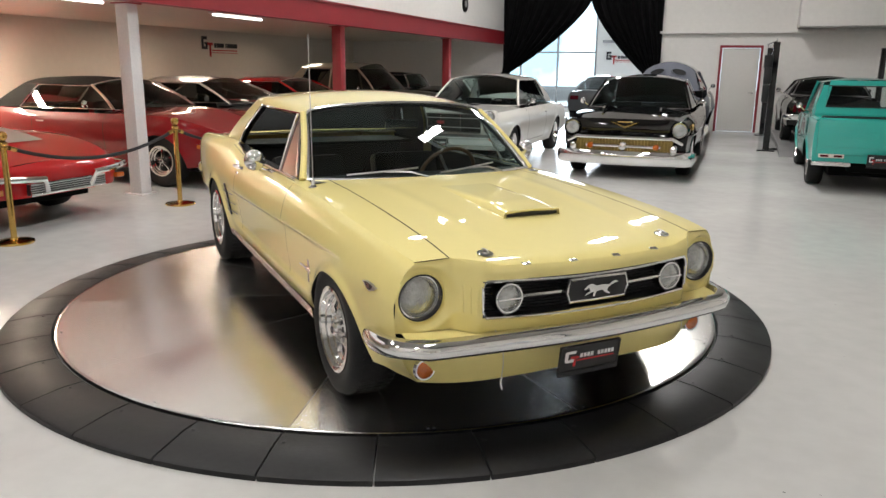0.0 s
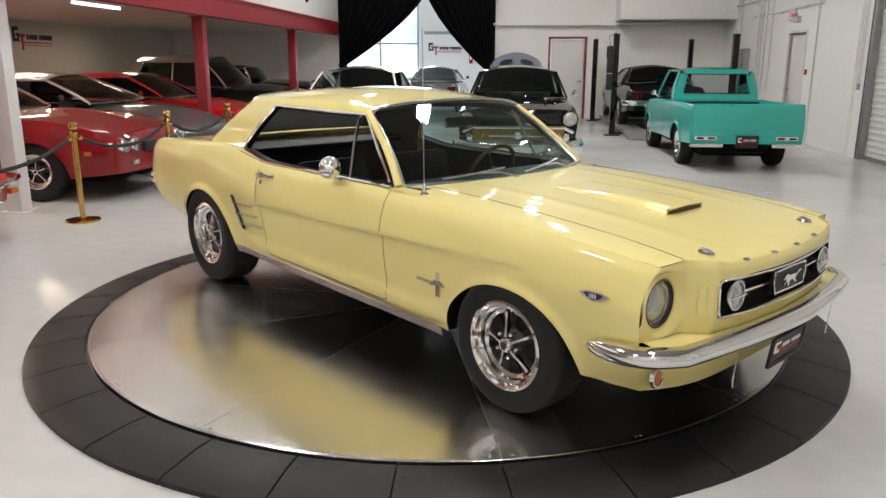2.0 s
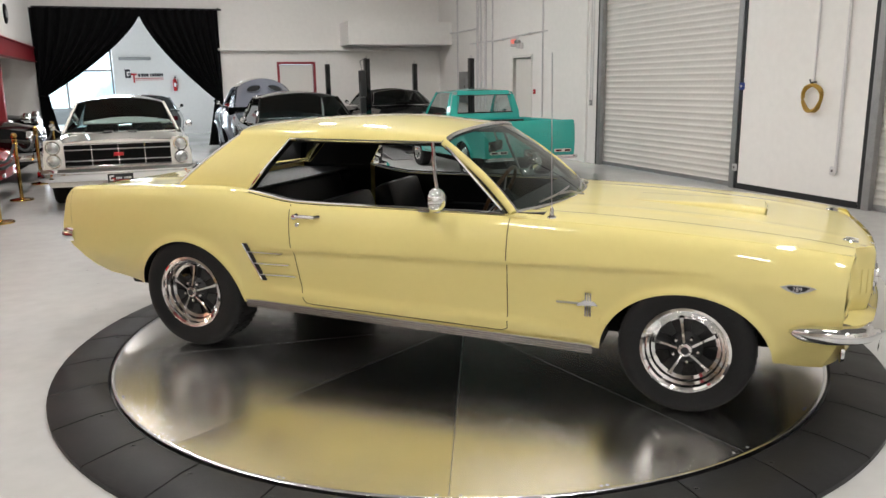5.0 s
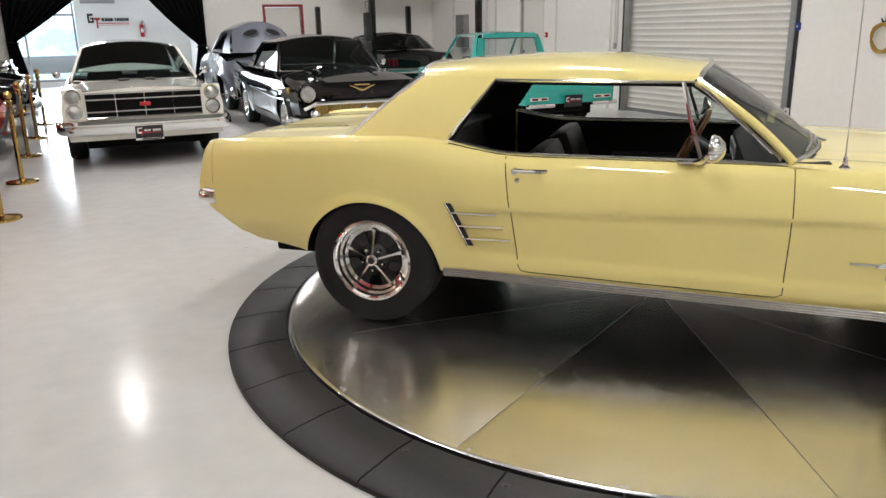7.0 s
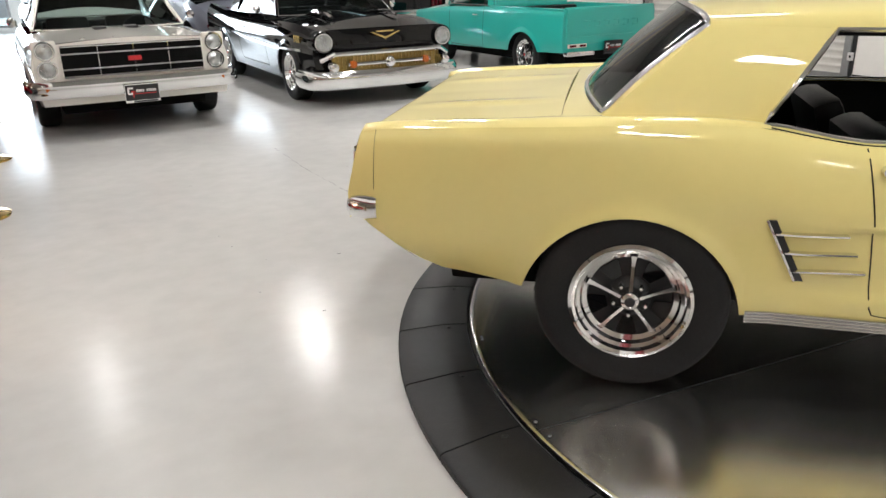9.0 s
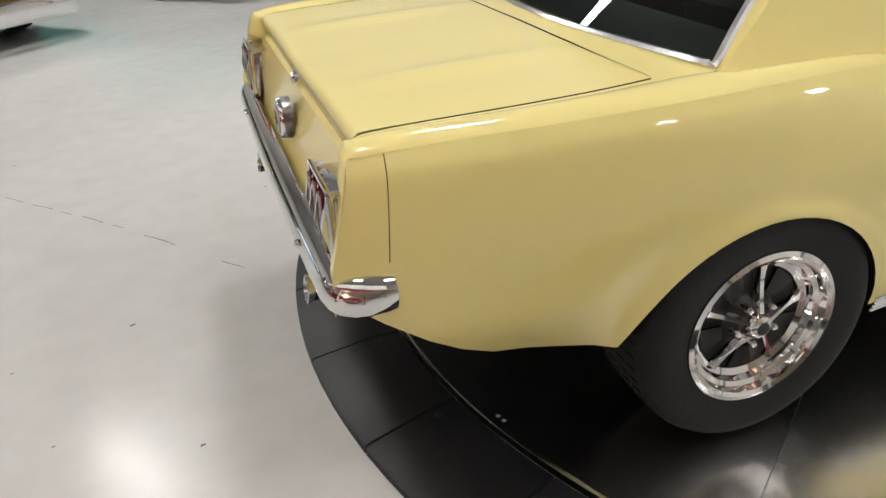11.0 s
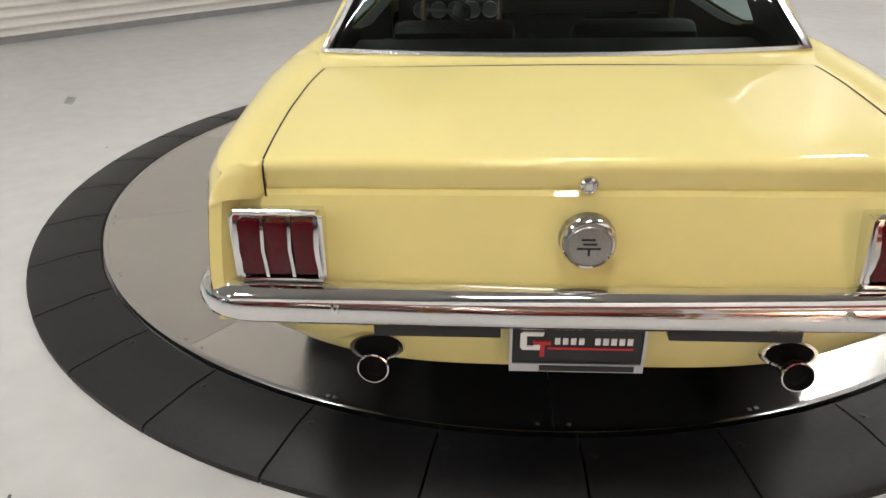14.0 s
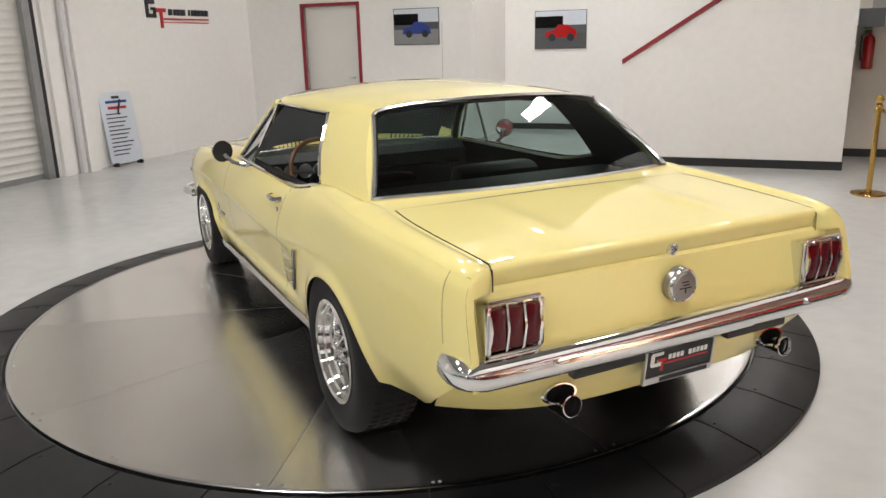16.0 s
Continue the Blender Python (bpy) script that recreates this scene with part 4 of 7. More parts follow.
        part("lanyard", tube([(2.09, s * 0.44, 0.53), (2.14, s * 0.445, 0.47), (2.20, s * 0.45, 0.44), (2.195, s * 0.445, 0.36), (2.19, s * 0.45, 0.30)], 0.0018, 5), "steel", car)
        part("lanyard_clip", tube([(2.192, s * 0.445, 0.315), (2.19, s * 0.452, 0.29), (2.19, s * 0.444, 0.262), (2.188, s * 0.45, 0.30)], 0.0022, 5), "chrome", car)
    part("grille_back", sheet(lambda u, v: (nose_x(-0.5 + u) - 0.06, -0.5 + u, 0.538 + 0.152 * v), 16, 2), "black", car)
    for i in range(11):
        z = 0.548 + 0.0125 * i
        part("grille_slat", sweep([(-0.004, -0.002), (0.012, -0.001), (0.012, 0.001), (-0.004, 0.002)], [(nose_x(y) - 0.045, y, z) for y in np.linspace(-0.5, 0.5, 13)]), "black", car)
    ring = [(nose_x(y) + 0.002, y, 0.541 - 0.012 * math.cos(y * math.pi)) for y in np.linspace(-0.49, 0.49, 15)] + [(nose_x(0.5) + 0.002, 0.503, 0.565), (nose_x(0.5), 0.506, 0.66)] + \
           [(nose_x(y) - 0.001, y, 0.685 - 0.012 * math.cos(y * math.pi)) for y in np.linspace(0.49, -0.49, 15)] + [(nose_x(0.5), -0.506, 0.66), (nose_x(0.5) + 0.002, -0.503, 0.565)]
    part("grille_frame", tube(ring, 0.006, 6, True), "chrome", car)
    for s in (1, -1):      # closes the opening between grille and panel
        part("grille_return", sheet(lambda u, v: (nose_x(0.5) - 0.06 * v, s * 0.502, 0.538 + 0.150 * u), 3, 2), "black", car)
    part("grille_roof", sheet(lambda u, v: (nose_x(-0.5 + u) - 0.06 * v, -0.5 + u, 0.685), 12, 2), "black", car)
    part("grille_floor", sheet(lambda u, v: (nose_x(-0.5 + u) - 0.06 * v, -0.5 + u, 0.540), 12, 2), "black", car)
    em = part("emblem_plate", moved(prism([(-0.135, -0.042), (0.135, -0.042), (0.15, 0.0), (0.135, 0.048), (-0.135, 0.048), (-0.15, 0.0)], -0.012, 0.004, "x"), pose(2.172, 0, 0.612)), "black", car)
    part("emblem_frame", tube([(2.178, y, 0.612 + z) for y, z in ((-0.135, -0.042), (0, -0.044), (0.135, -0.042), (0.15, 0), (0.135, 0.048), (0, 0.05), (-0.135, 0.048), (-0.15, 0))], 0.006, 6, True), "chrome", em)
    run = [(0.096, 0.020), (0.080, 0.026), (0.062, 0.022), (0.050, 0.012), (0.022, 0.016), (-0.012, 0.014), (-0.034, 0.024), (-0.050, 0.022), (-0.070, 0.008), (-0.074, 0.000), (-0.062, 0.002), (-0.050, 0.008),
           (-0.044, -0.006), (-0.062, -0.014), (-0.070, -0.024), (-0.060, -0.020), (-0.040, -0.014), (-0.026, -0.010), (-0.030, -0.030), (-0.020, -0.030), (-0.012, -0.010), (0.016, -0.006), (0.030, -0.018), (0.052, -0.028), (0.056, -0.022), (0.040, -0.012), (0.046, 0.000), (0.062, 0.010), (0.080, 0.016)]
    part("emblem_shape", moved(prism([(a, b) for a, b in run], 0.004, 0.011, "x"), pose(2.174, 0, 0.613)), "chrome", em)
    for y in (-0.32, -0.11, 0.10, 0.31):
        q = part("hood_letter", box(-0.010, 0.010, -0.018, 0.018, 0, 0.003, 0.001), "chrome", car)
        q.matrix_basis = pose(nose_x(y) - 0.020, y, lerp(P["zt"], nose_x(y) - 0.02) + 0.004, 0, 18, 0)
    sec = [(-0.014, -0.036), (0.012, -0.037), (0.028, -0.031), (0.038, -0.020), (0.042, -0.006), (0.041, 0.008), (0.036, 0.020), (0.026, 0.031), (0.010, 0.036), (-0.014, 0.036)]
    half = [(1.792, 0.828, 0.436), (1.806, 0.836, 0.436), (1.83, 0.842, 0.436), (1.87, 0.848, 0.437), (1.93, 0.852, 0.438), (1.98, 0.848, 0.440), (2.03, 0.832, 0.442), (2.068, 0.805, 0.444), (2.096, 0.77, 0.445)]
    fb = [(x, -y, z) for x, y, z in half] + [(2.222 - 0.098 * (abs(y) / 0.74) ** 1.7, y, 0.445 + 0.014 * math.cos(y / 0.74 * math.pi / 2)) for y in np.linspace(-0.725, 0.725, 31)] + list(reversed(half))
    V, F = sweep(sec, fb)
    ends = [0.25, 0.55, 0.80, 0.95]
    for k, q in enumerate(ends):                # the tips taper to a blunt point
        for ring_at in (k, len(fb) - 1 - k):
            for j in range(len(sec)):
                p, c = Vector(V[ring_at * len(sec) + j]), Vector(fb[ring_at])
                V[ring_at * len(sec) + j] = tuple(c + (p - c) * q)
    part("front_bumper", (V, F), "chrome", car, "polished chrome wraparound bumper", angle=60)
    plate(car, pose(2.215, -0.055, 0.348, 8, 0, 90), 0.285, 0.105, "black")
    # hood scoop
    def scoop(u, v):
        x = 0.98 + 0.70 * u
        hw = 0.158 - 0.012 * u
        y = hw * (1 - 2 * v)
        zc = lerp(P["zt"], x) + 0.008
        k = (1 - abs(1 - 2 * v) ** 12)
        return (x + 0.0 * v, y, zc + 0.033 * min(1, u * 1.25) ** 1.2 * k)
    part("hood_scoop", sheet(scoop, 20, 28), "yellow", car)
    part("scoop_mouth", moved(box(0.018, 0.024, -0.132, 0.132, 0.006, 0.026), pose(1.660, 0, lerp(P["zt"], 1.66) + 0.006)), "black", car)
    zl = lerp(P["zt"], 1.68)
    part("scoop_lip", tube([(1.680, -0.146, zl + 0.008), (1.683, -0.140, zl + 0.033), (1.686, 0, zl + 0.040), (1.683, 0.140, zl + 0.033), (1.680, 0.146, zl + 0.008)], 0.006, 6), "yellow", car)
    # tail
    def tail(u, v):
        s = -1 + 2 * u
        z = 0.828 + (0.560 - 0.828) * v
        w = flank(P, -2.36, min(z, lerp(P["zs"], -2.36)))
        edge = min(1.0, max(0.0, (abs(s) - 0.935) / 0.035))
        edge = edge * edge * (3 - 2 * edge)
        if v < 0.001 and abs(s) < 0.93:
            return (-2.278, s * (w - 0.012), 0.834)
        return ((-2.296 - 0.062 * v) * (1 - edge) + cap_x(z) * edge, s * (w - 0.001), z)
    part("rear_panel", sheet(tail, 120, 24), "yellow", car)
    def VAL(s, v):
        """Lower rear panel: tucks forward along the cut of the quarter panels at its ends."""
        e = abs(s) ** 4
        z = 0.585 - (0.200 - 0.03 * e) * v
        xe = -2.345 + (0.60 - z) * 1.15
        x = (-2.352 + 0.07 * v ** 1.6) * (1 - e) + xe * e
        return (x, s * (flank(P, max(-2.36, xe), z) - 0.003), z)
    part("rear_valance", sheet(lambda u, v: VAL(-1 + 2 * u, v), 40, 10), "yellow", car)
    for s in (1, -1):
        y = s * 0.636
        tl = part("tail_lamp", box(-2.358, -2.300, y - 0.092, y + 0.092, 0.644, 0.797, 0.012), "chrome", car, "chrome tail lamp with three red lenses")
        part("lamp_frame", tube([(-2.366, y + a, z) for a, z in ((-0.092, 0.662), (-0.084, 0.652), (0.084, 0.652), (0.092, 0.662), (0.092, 0.796), (0.084, 0.806), (-0.084, 0.806), (-0.092, 0.796))], 0.006, 8, True), "chrome", tl)
        for k in (-1, 0, 1):
            part("lens", box(-2.378, -2.350, y + k * 0.056 - 0.0245, y + k * 0.056 + 0.0245, 0.668, 0.790, 0.007), "red_lens", tl)
        for k in (-0.5, 0.5):
            part("divider", prism([(0.0, 0.660), (0.014, 0.729), (0.0, 0.798), (-0.02, 0.798), (-0.02, 0.660)], 0, 0.007, "y"), "chrome", tl).matrix_basis = pose(-2.372, y + k * 0.056 - 0.0035, 0, 0, 0, 0) @ Matrix.Diagonal((-1, 1, 1, 1))
        for k in (-0.088, 0.078):
            part("bezel", prism([(0.0, 0.656), (0.016, 0.729), (0.0, 0.802), (-0.03, 0.802), (-0.03, 0.656)], 0, 0.010, "y"), "chrome", tl).matrix_basis = pose(-2.368, y + k, 0) @ Matrix.Diagonal((-1, 1, 1, 1))
        ex = part("exhaust_tip", lathe([(0.026, 0.10), (0.030, -0.03), (0.040, -0.05), (0.0425, -0.062), (0.039, -0.064), (0.036, -0.05), (0.028, 0.05)], 28, "x"), "chrome", car, "chrome trumpet exhaust tip")
        ex.matrix_basis = pose(-2.345, s * 0.452, 0.442, 0, 6, 0) @ Matrix.Scale(0.82, 4)
        part("inner_pipe", lathe([(0.0, -0.030), (0.0345, -0.030), (0.0375, -0.056)], 24, "x"), "under", ex)
        part("exhaust_bezel", lathe([(0.050, 0.004), (0.052, -0.006), (0.060, -0.006), (0.064, 0.006)], 28, "x"), "chrome", car).matrix_basis = pose(-2.330, s * 0.452, 0.462, 0, 14, 0) @ Matrix.Diagonal((1, 1.0, 0.52, 1))
        part("bezel_shadow", lathe([(0.0, -0.002), (0.051, -0.002)], 24, "x"), "under", car).matrix_basis = pose(-2.330, s * 0.452, 0.462, 0, 14, 0) @ Matrix.Diagonal((1, 1.0, 0.52, 1))
        part("bumper_bolt", lathe([(0.0, -0.010), (0.008, -0.008), (0.012, 0.0)], 14, "x", (-2.408, s * 0.52, 0.606)), "chrome", car)
        part("bumper_slot", box(-2.392, -2.360, s * 0.31 - 0.135, s * 0.31 + 0.135, 0.530, 0.556, 0.003), "black", car)
    cap = part("fuel_cap", lathe([(0.0, -0.0405), (0.041, -0.039), (0.043, -0.0365), (0.046, -0.0365), (0.052, -0.031), (0.057, -0.022), (0.059, 0.0)], 40, "x", (-2.325, 0, 0.735)), "cap_metal", car, "brushed round fuel filler cap")
    part("cap_ring", lathe([(0.0475, -0.034), (0.051, -0.0365), (0.056, -0.032), (0.058, -0.026)], 40, "x", (-2.325, 0, 0.735)), "chrome", cap)
    part("cap_mark", join(box(-2.3665, -2.364, -0.0025, 0.0025, 0.714, 0.728), box(-2.3665, -2.364, -0.024, 0.024, 0.728, 0.732), box(-2.3665, -2.364, -0.016, 0.012, 0.738, 0.742), box(-2.3665, -2.364, -0.012, 0.016, 0.748, 0.752)), "ink", cap)
    part("trunk_lock", join(lathe([(0.0, -0.012), (0.007, -0.012), (0.009, -0.006), (0.014, -0.010), (0.0185, -0.006), (0.021, 0.012)], 24, "x", (-2.300, 0, 0.842)), box(-2.3135, -2.308, -0.0015, 0.0015, 0.836, 0.848)), "chrome", car)
    rsec = [(-0.014, -0.046), (0.004, -0.047), (0.020, -0.043), (0.032, -0.033), (0.039, -0.018), (0.041, -0.002), (0.038, 0.013), (0.031, 0.027), (0.020, 0.038), (0.006, 0.044), (-0.014, 0.045)]
    half = [(-2.272, 0.792, 0.614), (-2.29, 0.795, 0.613), (-2.315, 0.795, 0.612), (-2.336, 0.790, 0.610), (-2.352, 0.776, 0.607), (-2.361, 0.756, 0.604), (-2.365, 0.73, 0.601)]
    rb = half + [(-2.366 - 0.008 * math.cos(y / 0.7 * math.pi / 2), y, 0.600 - 0.004 * math.cos(y / 0.7 * math.pi / 2)) for y in np.linspace(0.70, -0.70, 19)] + [(x, -y, z) for x, y, z in reversed(half)]
    part("rear_bumper", sweep(rsec, rb), "chrome", car, "polished chrome rear bumper", angle=60)
    plate(car, pose(-2.362, 0.01, 0.500, 6, 0, -90), 0.285, 0.105, "steel")
    def on_screen(y, z, off=0.012):
        """A place just off the windscreen."""
        c, k = math.cos(y / 0.70 * math.pi / 2), (z - 0.868) / 0.38
        return ((0.54 + 0.18 * c) * (1 - k) + (0.13 + 0.06 * c) * k + 0.03 * math.sin(math.pi * k) + off, y, z)
    # flank details
    for s in (1, -1):
        hd = new("door_handle")
        hd.parent = car
        hd["label"] = "chrome door handle with a push button"
        Y = lambda x, z, o: s * (flank(P, x, z) + o)
        part("grip", tube([(-0.655, Y(-0.65, 0.81, 0.004), 0.812), (-0.645, Y(-0.65, 0.81, 0.034), 0.815), (-0.59, Y(-0.6, 0.81, 0.036), 0.813), (-0.52, Y(-0.52, 0.81, 0.028), 0.811), (-0.505, Y(-0.5, 0.81, 0.004), 0.810)], 0.010, 8), "chrome", hd)
        part("button", lathe([(0.0, 0.026), (0.015, 0.024), (0.018, 0.0)], 16, "y", (-0.648, 0, 0.808)) if s > 0 else lathe([(0.0, -0.026), (0.015, -0.024), (0.018, 0.0)], 16, "y", (-0.648, 0, 0.808)), "chrome", hd).matrix_basis = pose(0, Y(-0.648, 0.808, 0), 0)
        part("door_lock", lathe([(0.0, s * 0.006), (0.010, s * 0.005), (0.013, 0.0)], 14, "y"), "chrome", car).matrix_basis = pose(-0.635, Y(-0.635, 0.765, 0), 0.765)
        # side vents
        vb = []
        vt = thing_part("side_vent", car, "three-bar chrome side vent")
        part("vent_spine", ([(-0.962 + 0.105 * k + dx, Y(-0.95 + 0.105 * k, 0.648 - 0.20 * k, o), 0.650 - 0.205 * k) for k in (0, 1) for dx, o in ((-0.010, 0.004), (-0.010, 0.012), (0.016, 0.012), (0.016, 0.004))], [(0, 1, 2, 3), (4, 7, 6, 5), (0, 4, 5, 1), (1, 5, 6, 2), (2, 6, 7, 3)]), "black", vt)
        part("spine_edge", tube([(-0.974, Y(-0.96, 0.65, 0.010), 0.650), (-0.869, Y(-0.86, 0.445, 0.010), 0.445)], 0.0045, 6), "chrome", vt)
        for k, z in enumerate((0.608, 0.545, 0.482)):
            x0 = -0.945 + 0.034 * k
            part("vent_blade", sweep([(-0.004, -0.006), (0.014, -0.003), (0.014, 0.003), (-0.004, 0.006)] if s < 0 else [(-0.014, -0.003), (0.004, -0.006), (0.004, 0.006), (-0.014, 0.003)], [(x0 + 0.215 * t, Y(x0 + 0.2 * t, z, 0.010 - 0.006 * t), z - 0.006 * t) for t in (0, 0.35, 0.7, 1)]), "chrome", vt)
        bd = thing_part("fender_emblem", car, "chrome fender emblem with horizontal bar")
        for dx in (-0.011, 0.0, 0.011):
            part("upright", box(-0.004, 0.004, -0.004, 0.005, -0.058, 0.058, 0.001), "chrome", bd).matrix_basis = pose(0.927 + dx, Y(0.925, 0.47, 0.003), 0.468)
        part("crossbar", box(-0.15, -0.02, -0.003, 0.004, -0.0045, 0.0045, 0.001), "steel", bd).matrix_basis = pose(0.925, Y(0.87, 0.47, 0.004), 0.470)
        part("runner", prism([(-0.055, -0.012), (-0.02, 0.018), (0.03, 0.016), (0.05, -0.006), (0.01, -0.004)], -0.002, 0.006, "y"), "chrome", bd).matrix_basis = pose(0.925, Y(0.925, 0.47, 0.006), 0.470)
        gb = part("fender_badge", prism([(-0.070, 0.008), (-0.030, 0.018), (0.030, 0.018), (0.070, 0.008), (0.040, -0.008), (0.0, -0.020), (-0.040, -0.008)], -0.003, 0.005, "y"), "steel", car)
        gb.matrix_basis = pose(1.808, Y(1.808, 0.62, 0.002), 0.622)
        part("badge_field", prism([(-0.046, 0.010), (-0.024, 0.0145), (0.024, 0.0145), (0.046, 0.010), (0.026, -0.006), (0.0, -0.013), (-0.026, -0.006)], s * 0.0046, s * 0.0060, "y"), "ink", gb)
        letters("289", 0.026, "chrome", gb, pose(-0.022 * (1 if s < 0 else -1), s * 0.0065, -0.0065, 90, 0, 0 if s < 0 else 180), 0.0008, "badge_numeral")
        mi = thing_part("door_mirror", car, "round chrome door mirror")
        part("stalk", tube([(0.13, s * 0.80, 0.866), (0.16, s * 0.86, 0.885), (0.19, s * 0.895, 0.925)], 0.012, 8), "chrome", mi)
        part("foot", box(0.06, 0.18, -0.016, 0.016, 0.0, 0.014, 0.005), "chrome", mi).matrix_basis = pose(0, s * 0.793, 0.862)
        mh = part("mirror_head", lathe([(0.0, 0.052), (0.03, 0.044), (0.052, 0.022), (0.060, 0.0), (0.058, -0.008)], 28, "x"), "chrome", mi)
        mh.matrix_basis = pose(0.20, s * 0.905, 0.945, 0, 0, s * 12)
        part("mirror_glass", lathe([(0.0, -0.006), (0.055, -0.006)], 28, "x"), "black" if s > 0 else "chrome", mh)
        y0 = 0.02 if s > 0 else -0.50
        part("wiper", tube([on_screen(y0 + 0.40 * k / 5, 0.892 + 0.030 * k / 5) for k in range(6)], 0.0055, 6), "steel", car)
        part("wiper_arm", tube([(on_screen(y0 + 0.43, 0.88)[0] + 0.03, y0 + 0.43, 0.878), on_screen(y0 + 0.34, 0.905, 0.026), on_screen(y0 + 0.20, 0.908, 0.020)], 0.006, 6), "steel", car)
    an = thing_part("antenna", car, "chrome whip aerial")
    part("mast", tube([(0.725, -0.727, 0.845), (0.715, -0.728, 1.62)], 0.0022, 6), "steel", an)
    part("aerial_base", lathe([(0.026, 0.0), (0.022, 0.014), (0.011, 0.022), (0.009, 0.05), (0.004, 0.062), (0.0, 0.063)], 18, "z", (0.725, -0.727, 0.845)), "chrome", an)
    # cabin
    pair("door_card", sheet(lambda u, v: (0.52 - 1.50 * u, flank(P, 0.52 - 1.5 * u, 0.7) - 0.085, 0.30 + (lerp(P["zs"], 0.52 - 1.5 * u) + 0.006 - 0.30) * v), 16, 6), "vinyl", car)
    pair("arm_rest", box(-0.35, 0.12, 0.66, 0.755, 0.62, 0.67, 0.015), "vinyl", car)
    pair("quarter_card", sheet(lambda u, v: (-0.98 - 0.55 * u, 0.705 - 0.02 * u, 0.30 + 0.63 * v), 6, 4), "vinyl", car)
    part("cabin_floor", box(-1.5, 0.85, -0.70, 0.70, 0.34, 0.37), "vinyl", car)
    part("parcel_shelf", box(-1.56, -1.12, -0.66, 0.66, 0.88, 0.905, 0.01), "vinyl", car)
    part("firewall", box(0.72, 0.76, -0.70, 0.70, 0.34, 0.84), "vinyl", car)
    dash = part("dashboard", prism([(0.34, 0.60), (0.36, 0.82), (0.42, 0.865), (0.68, 0.868), (0.68, 0.60)], -0.70, 0.70, "y"), "vinyl", car)
    for k in range(5):
        part("dial", lathe([(0.0, -0.004), (0.036, -0.004), (0.040, -0.010), (0.044, 0.0)], 20, "x", (0.352, 0.22 + 0.09 * k, 0.765)), "steel", dash)
    part("dash_trim", box(0.344, 0.356, -0.64, 0.16, 0.735, 0.745), "chrome", dash)
    stw = thing_part("steering_wheel", car, "wood-rimmed steering wheel with metal spokes")
    stw.matrix_basis = pose(0.12, 0.36, 0.80, 0, -62, 0)
    part("wheel_rim", tube([(0.19 * math.cos(a), 0.19 * math.sin(a), 0) for a in np.linspace(0, 2 * math.pi, 33)[:-1]], 0.013, 8, True), "wood", stw)
    for k in range(3):
        a = radians(90 + 120 * k)
        part("wheel_spoke", tube([(0, 0, -0.03), (0.18 * math.cos(a), 0.18 * math.sin(a), 0)], 0.009, 6, flat=0.5), "steel", stw)
    part("hub", lathe([(0, 0.01), (0.04, 0.0), (0.05, -0.03), (0.03, -0.25)], 20), "black", stw)
    for s in (1, -1):
        st = thing_part("front_seat", car, "black vinyl bucket seat")
        part("cushion", box(-0.50, 0.02, s * 0.36 - 0.25, s * 0.36 + 0.25, 0.42, 0.58, 0.05), "vinyl", st)
        part("seat_back", moved(box(-0.06, 0.07, -0.25, 0.25, 0.0, 0.38, 0.05), pose(-0.50, s * 0.36, 0.50, 0, -18, 0)), "vinyl", st)
    part("rear_seat", join(box(-1.20, -0.78, -0.60, 0.60, 0.42, 0.60, 0.05), moved(box(-0.06, 0.08, -0.60, 0.60, 0, 0.40, 0.05), pose(-1.14, 0, 0.50, 0, -16, 0))), "vinyl", car)
    part("rear_mirror", join(box(0.20, 0.22, -0.11, 0.11, 1.10, 1.16, 0.01), tube([(0.22, 0, 1.16), (0.20, 0, 1.22)], 0.006, 6)), "chrome", car)
    sh = thing_part("gear_lever", car)
    part("lever", tube([(0.05, 0.02, 0.40), (0.0, 0.02, 0.66)], 0.008, 6), "chrome", sh)
    part("knob", lathe([(0, 0.03), (0.018, 0.02), (0.024, 0), (0.016, -0.02), (0, -0.026)], 14, "z", (0.0, 0.02, 0.68)), "black", sh)
    return car


def thing_part(name, parent, label=""):
    """An empty that holds the pieces of one part."""
    o = new(name)
    o.empty_display_size, o.parent = 0.1, parent
    if label:
        o["label"] = label
    return o


car = show_car()


